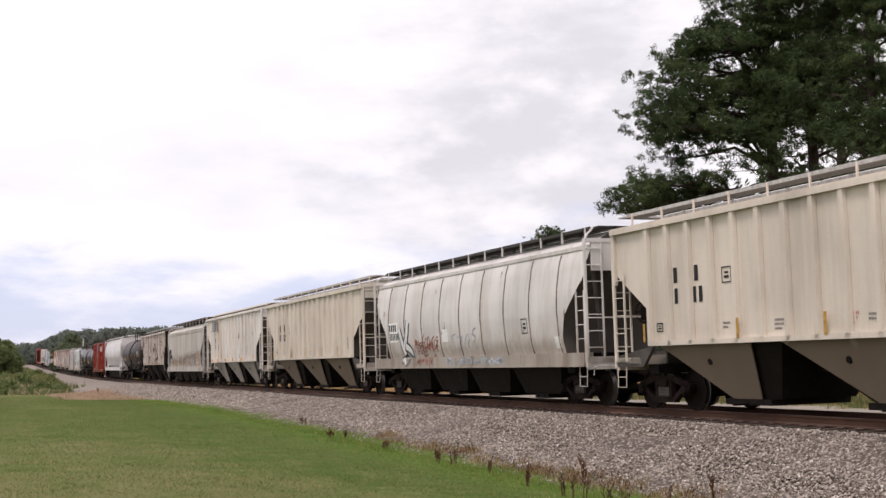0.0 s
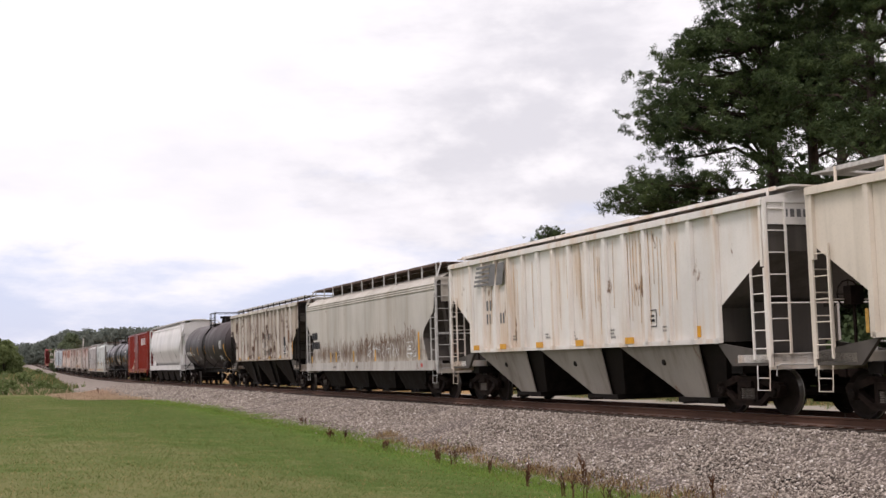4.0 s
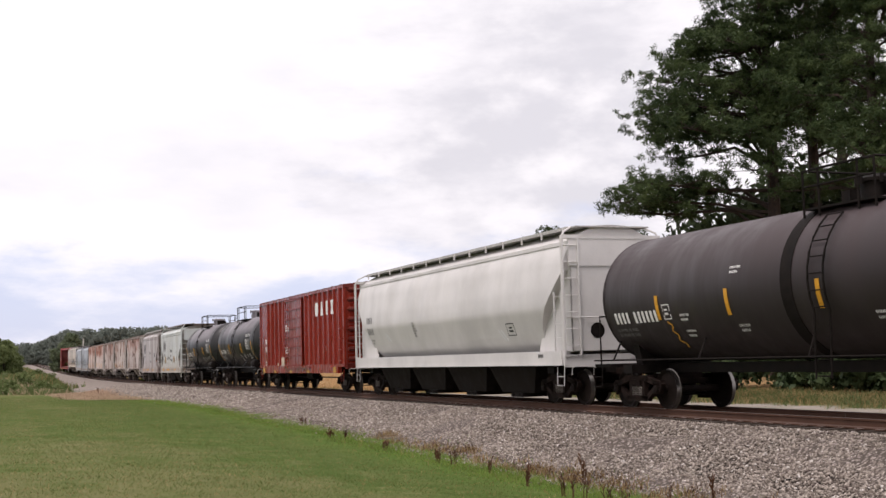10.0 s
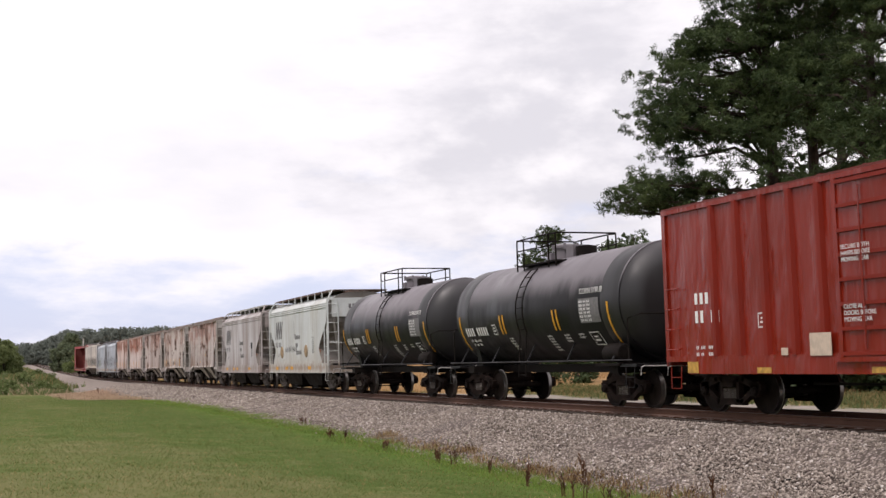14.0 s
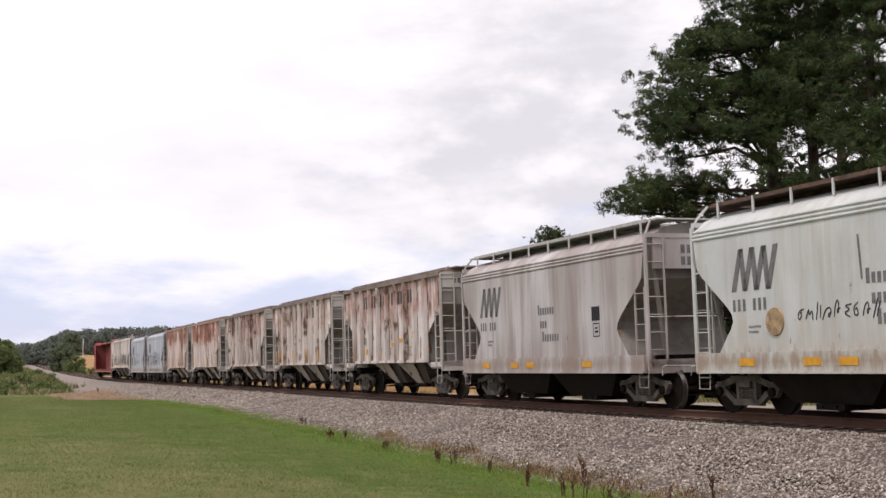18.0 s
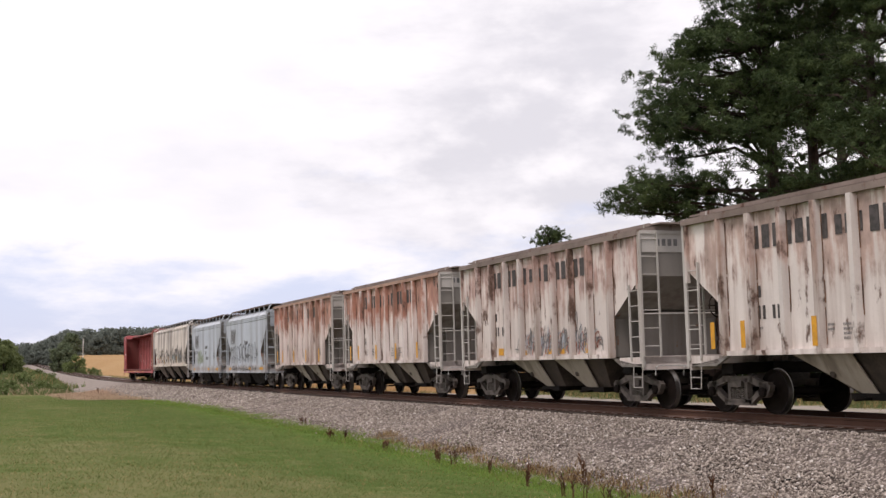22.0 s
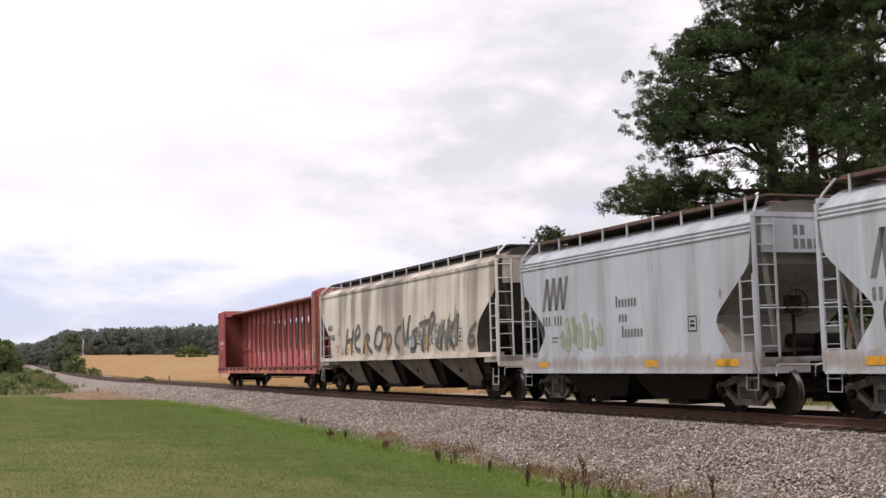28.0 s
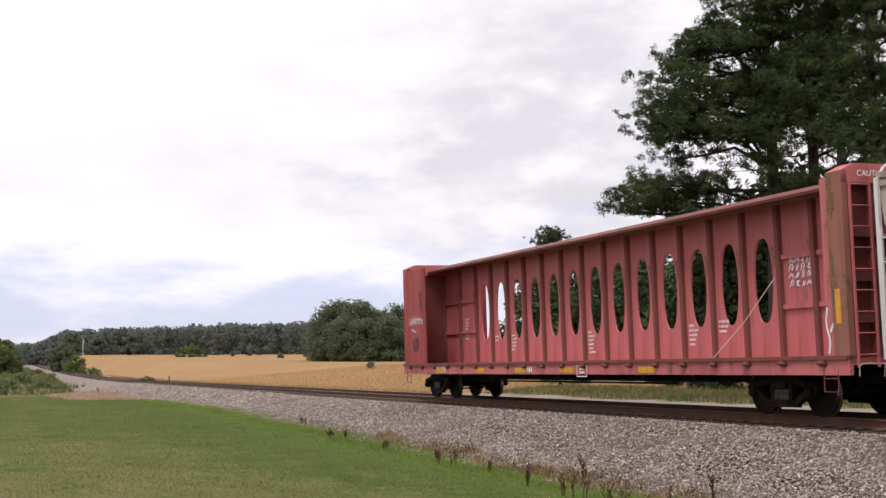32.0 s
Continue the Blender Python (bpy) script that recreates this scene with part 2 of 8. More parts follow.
def ground_material():
    """One sheet: mown grass, the ballast bank, the gravel path beyond the track and the ripe grain field, with uneven borders."""
    m, n, b = mat_base("grass_gravel_and_grain", 1.0)
    b.inputs["Specular IOR Level"].default_value = 0.02
    tc = n.n("ShaderNodeTexCoord")
    v = tc.outputs["Object"]
    at = n.n("ShaderNodeAttribute", attr="across")
    al = n.n("ShaderNodeAttribute", attr="along")
    wob = n.math("MULTIPLY", n.math("SUBTRACT", n.noise(v, 0.5, 5.0), 0.5), 1.5)
    u = n.math("ADD", at.outputs["Fac"], wob)
    big = n.noise(v, 0.09, 4.0)
    mid = n.noise(v, 0.7, 5.0)
    fine = n.noise(v, 14.0, 3.0, 0.7)
    g = n.mix(n.ramp(mid, 0.3, 0.7), (0.064, 0.102, 0.024, 1), (0.088, 0.119, 0.034, 1))
    g = n.mix(n.ramp(fine, 0.5, 0.75, 0.0, 0.7), g, (0.165, 0.18, 0.072, 1))
    g = n.mix(n.ramp(fine, 0.5, 0.28, 0.0, 0.6), g, (0.036, 0.068, 0.014, 1))
    tufts = n.noise(v, 1.7, 6.0, 0.72)
    g = n.mix(n.ramp(tufts, 0.52, 0.66, 0.0, 0.6), g, (0.165, 0.165, 0.075, 1))
    g = n.mix(n.ramp(tufts, 0.48, 0.34, 0.0, 0.7), g, (0.050, 0.088, 0.020, 1))
    dry = n.math("ADD", n.math("MULTIPLY", big, 0.6), n.math("MULTIPLY", mid, 0.4))
    dry = n.math("ADD", dry, n.ramp(at.outputs["Fac"], 5.5, 11.0, -0.16, 0.09))
    dry = n.math("ADD", dry, n.ramp(al.outputs["Fac"], 18.0, 34.0, 0.09, -0.06))
    g = n.mix(n.math("MULTIPLY", n.ramp(dry, 0.44, 0.74), 0.5), g, (0.20, 0.165, 0.088, 1))
    g = n.mix(n.math("MULTIPLY", n.ramp(u, 7.0, 4.2), 0.6), g, (0.095, 0.165, 0.030, 1))
    vo = n.n("ShaderNodeTexVoronoi")
    n.link(v, vo.inputs["Vector"])
    vo.inputs["Scale"].default_value = 15.0
    sp = n.n("ShaderNodeSeparateColor")
    n.link(vo.outputs["Color"], sp.inputs[0])
    st = n.mix(sp.outputs[0], (0.13, 0.105, 0.092, 1), (0.42, 0.36, 0.33, 1))
    st = n.mix(n.ramp(vo.outputs["Distance"], 0.25, 0.6), st, (0.09, 0.075, 0.065, 1))
    st = n.mix(n.ramp(mid, 0.55, 0.8, 0.0, 0.4), st, (0.25, 0.19, 0.15, 1))
    # ballast colour turns paler and more even with distance
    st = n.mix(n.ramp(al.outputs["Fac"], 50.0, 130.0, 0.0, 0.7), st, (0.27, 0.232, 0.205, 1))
    path = n.mix(fine, (0.22, 0.19, 0.165, 1), (0.34, 0.30, 0.265, 1))
    path = n.mix(n.ramp(mid, 0.5, 0.75, 0.0, 0.6), path, (0.14, 0.15, 0.06, 1))
    wv = n.noise(v, 2.2, 5.0, 0.65)
    wheat = n.mix(n.ramp(wv, 0.3, 0.7), (0.285, 0.180, 0.088, 1), (0.345, 0.225, 0.116, 1))
    wheat = n.mix(n.ramp(n.noise(v, 0.035, 3.0, 0.5, (2.5, 1, 1)), 0.45, 0.7, 0.0, 0.35), wheat, (0.37, 0.26, 0.145, 1))
    weeds = n.mix(mid, (0.055, 0.085, 0.025, 1), (0.19, 0.16, 0.075, 1))
    g = n.mix(n.ramp(al.outputs["Fac"], 92.0, 112.0), g, weeds)
    wide = n.math("SUBTRACT", n.ramp(al.outputs["Fac"], 80.0, 135.0, 0.0, 3.2), n.ramp(al.outputs["Fac"], 140.0, 165.0, 0.0, 3.0))
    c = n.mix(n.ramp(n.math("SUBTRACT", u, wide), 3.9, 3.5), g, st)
    c = n.mix(n.ramp(u, -4.0, -4.5), c, path)
    c = n.mix(n.ramp(u, -9.8, -10.8), c, weeds)
    shift = n.ramp(al.outputs["Fac"], 48.0, 68.0, 0.0, 8.0)
    c = n.mix(n.ramp(n.math("SUBTRACT", u, shift), -13.0, -14.0), c, wheat)
    n.link(c, b.inputs["Base Color"])
    bump(n, b, n.math("ADD", fine, vo.outputs["Distance"]), 0.6, 0.03)
    return m


M["rail"] = rail_material()
M["stone"] = stone_material()
M["tie"] = simple("weathered_creosote_timber", (0.06, 0.045, 0.036), 0.85, 0.0, 0.4, 7.0)
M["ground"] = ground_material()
M["needles"] = leaf_material("pine_needles", (0.020, 0.038, 0.017), (0.090, 0.122, 0.045), 0.5, 0.3)
M["leaves"] = leaf_material("dark_green_leaves", (0.028, 0.046, 0.020), (0.075, 0.10, 0.042), 0.55, 0.2)
# distance haze is mixed into this leaf colour
M["leaves_far"] = leaf_material("haze_painted_green_leaves", (0.135, 0.155, 0.138), (0.195, 0.215, 0.180), 0.7, 0.5)
# oak green, paled a little for haze as well
M["oak_leaves"] = leaf_material("grey_green_oak_leaves", (0.092, 0.118, 0.068), (0.165, 0.19, 0.11), 0.65, 0.45)
M["leaves_light"] = leaf_material("bright_weed_leaves", (0.095, 0.13, 0.042), (0.175, 0.205, 0.085), 0.6, 0.4)
M["leaves_bright"] = leaf_material("yellow_green_leaves", (0.11, 0.14, 0.05), (0.19, 0.22, 0.095), 0.6, 0.45)
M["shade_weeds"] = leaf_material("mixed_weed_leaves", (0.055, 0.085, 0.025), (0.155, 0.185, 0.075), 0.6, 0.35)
M["grass"] = leaf_material("grass_blades", (0.064, 0.105, 0.022), (0.185, 0.205, 0.072), 0.75, 0.55, True)
M["verge"] = leaf_material("lush_grass_blades", (0.13, 0.215, 0.04), (0.25, 0.32, 0.085), 0.75, 0.55, True)
M["grass_dry"] = leaf_material("dry_grass_blades", (0.20, 0.13, 0.055), (0.42, 0.30, 0.15), 0.8, 0.3)
M["grain"] = leaf_material("ripe_grain", (0.46, 0.30, 0.15), (0.54, 0.365, 0.19), 0.8, 0.5)
M["straw"] = leaf_material("pale_straw_weeds", (0.40, 0.275, 0.19), (0.60, 0.44, 0.32), 0.8, 0.35)
M["stalk"] = leaf_material("dead_brown_weed_stalks", (0.055, 0.028, 0.018), (0.15, 0.075, 0.042), 0.8, 0.1)
M["bark"] = simple("pine_bark", (0.04, 0.028, 0.023), 0.9, 0.0, 0.5, 5.0, 0.6)
M["pole"] = simple("pale_weathered_pole", (0.55, 0.53, 0.50), 0.8, 0.0, 0.15, 4.0)


# ---- mesh helpers ----
class MB:
    """Collects simple solids into one mesh."""

    def __init__(self):
        self.v, self.f = [], []

    def add(self, verts, faces):
        o = len(self.v)
        self.v.extend(verts)
        self.f.extend([tuple(i + o for i in f) for f in faces])
        return self

    def box(self, x0, x1, y0, y1, z0, z1):
        p = [(x, y, z) for z in (z0, z1) for y in (y0, y1) for x in (x0, x1)]
        return self.add(p, [(0, 2, 3, 1), (4, 5, 7, 6), (0, 1, 5, 4), (2, 6, 7, 3), (0, 4, 6, 2), (1, 3, 7, 5)])

    def rings(self, rings, cap=True, closed=True):
        """Skin over rings of equal count."""
        n = len(rings[0])
        vs = [p for r in rings for p in r]
        fs = []
        for k in range(len(rings) - 1):
            for i in range(n if closed else n - 1):
                j = (i + 1) % n
                fs.append((k * n + i, k * n + j, (k + 1) * n + j, (k + 1) * n + i))
        if cap:
            fs.append(tuple(reversed(range(n))))
            fs.append(tuple((len(rings) - 1) * n + i for i in range(n)))
        return self.add(vs, fs)

    def prism_y(self, prof, y0, y1):
        return self.rings([[(x, y0, z) for x, z in prof], [(x, y1, z) for x, z in prof]])

    def prism_x(self, prof, x0, x1):
        return self.rings([[(x0, y, z) for y, z in prof], [(x1, y, z) for y, z in prof]])

    def tube(self, pts, r, n=6):
        pts = [Vector(p) for p in pts]
        rings = []
        for i, p in enumerate(pts):
            d = (pts[min(i + 1, len(pts) - 1)] - pts[max(i - 1, 0)]).normalized()
            a = d.cross(Vector((0, 0, 1)) if abs(d.z) < 0.9 else Vector((1, 0, 0))).normalized()
            b = d.cross(a)
            rr = r[i] if isinstance(r, (list, tuple)) else r
            rings.append([tuple(p + (a * math.cos(t) + b * math.sin(t)) * rr) for t in [2 * math.pi * k / n for k in range(n)]])
        return self.rings(rings)

    def lathe_x(self, prof, cy=0.0, cz=0.0, n=20):
        """prof: (x, radius) pairs, turned about the X axis."""
        return self.rings([[(x, cy + r * math.cos(2 * math.pi * k / n), cz + r * math.sin(2 * math.pi * k / n)) for k in range(n)] for x, r in prof])

    def lathe_y(self, prof, cx=0.0, cz=0.0, n=20):
        return self.rings([[(cx + r * math.cos(2 * math.pi * k / n), y, cz + r * math.sin(2 * math.pi * k / n)) for k in range(n)] for y, r in prof])

    def lathe_z(self, prof, cx=0.0, cy=0.0, n=16):
        return self.rings([[(cx + r * math.cos(2 * math.pi * k / n), cy + r * math.sin(2 * math.pi * k / n), z) for k in range(n)] for z, r in prof])

    def mesh(self, name, mat, smooth=35.0):
        me = bpy.data.meshes.new(name)
        me.from_pydata(self.v, [], self.f)
        bm = bmesh.new()
        bm.from_mesh(me)
        bmesh.ops.recalc_face_normals(bm, faces=bm.faces)
        bm.to_mesh(me)
        bm.free()
        me.materials.append(mat)
        if smooth:
            me.shade_smooth()
            me.set_sharp_from_angle(angle=radians(smooth))
        return me


CACHE = {}


def part(name, mb, mat, parent, label="", at=None, key=None, smooth=35.0):
    """Links a mesh as one part under a thing or a part; key: share the mesh with alike parts. mb may be a function that builds it."""
    if key is not None and key in CACHE:
        me = CACHE[key]
    else:
        me = (mb() if callable(mb) else mb).mesh(name, mat, smooth)
        if key is not None:
            CACHE[key] = me
    ob = new(name, me)
    ob.parent = parent
    if at is not None:
        ob.matrix_basis = at
    if label:
        ob["label"] = label
    return ob


def tri_mesh(name, verts, per, mats, mat_index=None, tris=None):
    """A mesh of many little loose polygons: verts (n, 3) array in runs of `per`, or triangles given by index."""
    me = bpy.data.meshes.new(name)
    verts = np.asarray(verts, dtype=np.float32)
    if tris is None:
        tris = np.arange(len(verts), dtype=np.int32).reshape(-1, per)
    tris = np.asarray(tris, dtype=np.int32)
    me.vertices.add(len(verts))
    me.vertices.foreach_set("co", verts.ravel())
    me.loops.add(tris.size)
    me.loops.foreach_set("vertex_index", tris.ravel())
    me.polygons.add(len(tris))
    me.polygons.foreach_set("loop_start", np.arange(0, tris.size, tris.shape[1], dtype=np.int32))
    me.update(calc_edges=True)
    for mt in (mats if isinstance(mats, (list, tuple)) else [mats]):
        me.materials.append(mt)
    if mat_index is not None:
        me.polygons.foreach_set("material_index", np.asarray(mat_index, dtype=np.int32))
    me.validate()
    return me


# ---- the line of the track ----
NEAR_RAIL = 15.74                      # across, at Y = 0
GAUGE = 1.435
LEAN = -1.15                           # the whole track leans a little towards the lawn
BEND = ((-30, -0.78), (0, 0.0), (30, 0.78), (60, 1.42), (100, 1.88), (150, 1.98), (210, 1.95), (280, 1.72), (370, 1.25), (480, 0.55), (620, 0.0))
RISE = ((-30, 0.0), (150, 0.0), (210, 0.33), (280, 1.2), (370, 2.85), (480, 4.75), (600, 6.0))
_s = np.arange(-400.0, 620.5, 0.5)
_h = np.radians(np.interp(_s, [k for k, _ in BEND], [a for _, a in BEND]))
_ix = np.concatenate([[0], np.cumsum((np.sin(_h[1:]) + np.sin(_h[:-1])) / 2) * 0.5])
_iy = np.concatenate([[0], np.cumsum((np.cos(_h[1:]) + np.cos(_h[:-1])) / 2) * 0.5])
_i0 = int(np.argmin(abs(_s)))
_ix, _iy = _ix - _ix[_i0] + NEAR_RAIL, _iy - _iy[_i0]
_kn = np.arange(-400.0, 621.0, 20.0)
_kz = np.interp(_kn, [k for k, _ in RISE], [a for _, a in RISE])
_kz = np.convolve(np.pad(_kz, 2, mode="edge"), np.array([1, 2, 3, 2, 1]) / 9.0, mode="valid")


def rail_z(s):
    return np.interp(s, _kn, _kz)


def rail_x_at(y):
    """Across place of the near rail at a distance Y."""
    return np.interp(y, _iy, _ix)


def track_pose(s):
    """The middle of the track at the arc length s: local Y runs away along it, X across to the far side, Z up from the rail tops."""
    x, y, z, h = np.interp(s, _s, _ix), np.interp(s, _s, _iy), rail_z(s), np.interp(s, _s, _h)
    g = math.atan2(float(rail_z(s + 1) - rail_z(s - 1)), 2.0)
    return Matrix.Translation((x, y, z)) @ Matrix.Rotation(-h, 4, "Z") @ Matrix.Rotation(g, 4, "X") @ Matrix.Rotation(radians(LEAN), 4, "Y") @ Matrix.Translation((GAUGE / 2, 0, 0))


TOE_Y = (-400, 10, 20, 26, 38, 60, 86, 110, 135, 170, 230, 620)
TOE_Z = (-1.5, -1.5, -1.45, -1.35, -1.10, -0.85, -0.95, -1.05, -1.25, -1.30, -1.0, -0.8)
BANK = ((-400, 3.7), (80, 3.7), (100, 4.5), (135, 7.2), (160, 4.6), (220, 3.6), (620, 3.2))


def ground_z(u, y):
    """Height of the ground at a distance u from the near rail towards the lawn (negative beyond the track)."""
    u, y = np.broadcast_arrays(np.asarray(u, float), np.asarray(y, float))
    base = rail_z(y)
    toe = np.interp(y, TOE_Y, TOE_Z)
    foot = np.interp(y, [k for k, _ in BANK], [k for _, k in BANK])
    lawn = np.interp(y, (-400, 40, 90, 128, 150, 200, 620), (-0.8, -0.8, -0.85, -1.0, -0.15, -0.05, 0.1))
    reach = np.interp(y, (128, 150), (9.0, 2.5))
    near = np.where(u < 0.75, -0.25, np.where(u < foot, -0.25 + (u - 0.75) / (foot - 0.75) * (toe + 0.25), toe + (lawn - toe) * np.clip((u - foot) / reach, 0, 1)))
    w = -u - GAUGE
    climb = np.interp(y, (-400, 190, 300, 620), (0.08, 0.08, 0.6, 0.6))
    far = np.where(w < 0.75, -0.17, np.where(w < 2.6, -0.17 - (w - 0.75) / 1.85 * 0.2, -0.37 + np.minimum(climb * np.clip(w - np.interp(y, (200, 300), (9.0, 3.5)), 0, 60), np.interp(y, (120, 222, 380), (1.5, 2.3, 3.1)))))
    return base + np.where(u > -GAUGE / 2, near, far)


def on_ground(x, y):
    return float(ground_z(rail_x_at(y) - x, y))


def at_view(px, depth):
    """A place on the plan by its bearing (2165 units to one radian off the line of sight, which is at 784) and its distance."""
    r = (px - 784.0) / 2165.0 * depth
    return depth * math.sin(YAW) + r * math.cos(YAW), depth * math.cos(YAW) - r * math.sin(YAW)


def build_ground():
    us = np.array([-1500, -900, -600, -400, -280, -200, -150, -110, -80, -60, -45, -34, -26, -20, -16, -13, -11.5, -10, -9, -7.5, -6, -5, -4.035, -3.4, -2.8, -2.185,
                   -1.435, -0.7, 0, 0.75, 1.3, 1.9, 2.5, 3.1, 3.7, 4.3, 5, 6, 7, 8.5, 10, 11.4, 12.7, 14, 17, 21, 27, 36, 50, 75, 110, 170, 260, 400, 650, 1000, 1500], float)
    ys = np.concatenate([[-1500, -900, -600], np.arange(-400, 0, 20), np.arange(0, 10, 2.5), np.arange(10, 90, 1.0), np.arange(90, 200, 4), np.arange(200, 480, 10),
                         [500, 560, 640, 760, 950, 1300, 1800, 2600]]).astype(float)
    U, Y = np.meshgrid(us, ys)
    X = np.interp(Y, _iy, _ix) - U
    Z = ground_z(U, np.clip(Y, -400, 620))
    rng = np.random.default_rng(3)
    rough = rng.normal(0, 1, Z.shape)
    Z = Z + np.where(U > 4.2, 0.004, np.where(U > 1.0, 0.03, np.where(U < -5, 0.03, 0.0))) * rough
    nr, nc = U.shape
    idx = np.arange(nr * nc).reshape(nr, nc)
    quads = np.stack([idx[:-1, :-1], idx[1:, :-1], idx[1:, 1:], idx[:-1, 1:]], -1).reshape(-1, 4)
    me = tri_mesh("ground", np.stack([X, Y, Z], -1).reshape(-1, 3), 4, M["ground"], tris=quads)
    for name, arr in (("across", U), ("along", Y)):
        a = me.attributes.new(name, "FLOAT", "POINT")
        a.data.foreach_set("value", arr.astype(np.float32).ravel())
    me.shade_smooth()
    tagged(new("ground", me), "mown grass falling to a stone ballast bank, ripe grain field beyond", "ground", kind="structure")


def build_track():
    track = tagged(new("railway_track"), "single railway track with rusty rails on stone ballast", "railway track", kind="structure")
    prof = [(-0.075, -0.185), (0.075, -0.185), (0.075, -0.165), (0.012, -0.14), (0.012, -0.05), (0.036, -0.035), (0.036, -0.004), (0.028, 0.0), (-0.028, 0.0),
            (-0.036, -0.004), (-0.036, -0.035), (-0.012, -0.05), (-0.012, -0.14), (-0.075, -0.165)]
    ss = list(np.concatenate([np.arange(-395, 0, 15.0), np.arange(0, 120, 4.0), np.arange(120, 605, 8.0)]))
    for side in (-1, 1):
        mb = MB()
        poses = [track_pose(s) for s in ss]
        mb.rings([[tuple(p @ Vector((side * (GAUGE / 2 + 0.036) + x, 0, z))) for x, z in prof] for p in poses])
        part("rail", mb, M["rail"], track, "rust-brown steel rail with a worn bright top", smooth=30)
    tie = MB().box(-1.28, 1.28, -0.115, 0.115, -0.36, -0.186)
    for k in range(300):
        part("tie", tie, M["tie"], track, at=track_pose(8 + k * 0.53 + random.uniform(-0.03, 0.03)), key="tie", smooth=0)
    rest = MB()
    for s in list(np.arange(-395, 7.6, 0.53)) + list(np.arange(168, 600, 0.53)):
        m = track_pose(s)
        rest.add([tuple(m @ Vector(v)) for v in tie.v], tie.f)
    rest_ob = part("ties", rest, M["tie"], track, smooth=0)
    rest_ob["kind"] = "stuff"
    plate = MB().box(-0.17, 0.17, -0.1, 0.1, -0.19, -0.172)
    for k in range(60):
        m = track_pose(8 + k * 0.53)
        part("tie_plate", plate, M["rail"], track, at=m @ Matrix.Translation((-GAUGE / 2 - 0.036, 0, 0)), key="tie_plate", smooth=0)


def scatter_stones(name, n, u0, u1, y0, y1, size, seed, power=1.6):
    rng = np.random.default_rng(seed)
    y = y0 + (y1 - y0) * rng.random(n) ** power
    u = u0 + (u1 - u0) * rng.random(n)
    u = u + np.where(u > 3.2, rng.normal(0, 0.35, n), 0)
    bad = ((u > -0.12) & (u < 0.05)) | ((u > -GAUGE - 0.1) & (u < -GAUGE + 0.12))
    u = np.where(bad, u + 0.3, u)
    x = np.interp(y, _iy, _ix) - u
    z = ground_z(u, y)
    base = np.array([(1, 0, 0), (-1, 0, 0), (0, 1, 0), (0, -1, 0), (0, 0, 1), (0, 0, -1)], float)
    tri = np.array([(0, 2, 4), (2, 1, 4), (1, 3, 4), (3, 0, 4), (2, 0, 5), (1, 2, 5), (3, 1, 5), (0, 3, 5)])
    v = base[None] * (0.6 + 0.8 * rng.random((n, 6, 1))) + rng.normal(0, 0.22, (n, 6, 3))
    a = rng.random(n) * 6.28
    c, s = np.cos(a)[:, None], np.sin(a)[:, None]
    v = np.stack([v[..., 0] * c - v[..., 1] * s, v[..., 0] * s + v[..., 1] * c, v[..., 2] * 0.75], -1)
    sz = size * (0.55 + 0.9 * rng.random(n))
    v = v * sz[:, None, None] + np.stack([x, y, z + sz * 0.25], -1)[:, None]
    tris = (tri[None] + 6 * np.arange(n)[:, None, None]).reshape(-1, 3)
    me = tri_mesh(name, v.reshape(-1, 3), 3, M["stone"], tris=tris)
    return new(name, me)


def blades(name, n, place, height, width, mats, seed, lean=0.35, split=0.0):
    """Loose grass blades: one triangle each. place(rng, n) gives x, y, z."""
    rng = np.random.default_rng(seed)
    x, y, z = place(rng, n)
    h = height[0] + (height[1] - height[0]) * rng.random(len(x))
    a = rng.random(len(x)) * 6.28
    w = width * (0.6 + 0.8 * rng.random(len(x)))
    dx, dy = np.cos(a) * w, np.sin(a) * w
    lx, ly = rng.normal(0, lean, len(x)) * h, rng.normal(0, lean, len(x)) * h
    p = np.stack([np.stack([x - dx, y - dy, z - 0.02], -1), np.stack([x + dx, y + dy, z - 0.02], -1), np.stack([x + lx, y + ly, z + h], -1)], 1)
    idx = (rng.random(len(x)) < split).astype(np.int32)
    return new(name, tri_mesh(name, p.reshape(-1, 3), 3, mats, idx))


def strip_place(u0, u1, y0, y1, power=1.0, clump=0.0):
    def place(rng, n):
        if clump:
            k = max(2, int(n / 40))
            cy = y0 + (y1 - y0) * rng.random(k) ** power
            cu = u0 + (u1 - u0) * rng.random(k)
            i = rng.integers(0, k, n)
            y, u = cy[i] + rng.normal(0, clump, n), cu[i] + rng.normal(0, clump, n)
        else:
            y = y0 + (y1 - y0) * rng.random(n) ** power
            u = u0 + (u1 - u0) * rng.random(n)
        return np.interp(y, _iy, _ix) - u, y, ground_z(u, y)
    return place


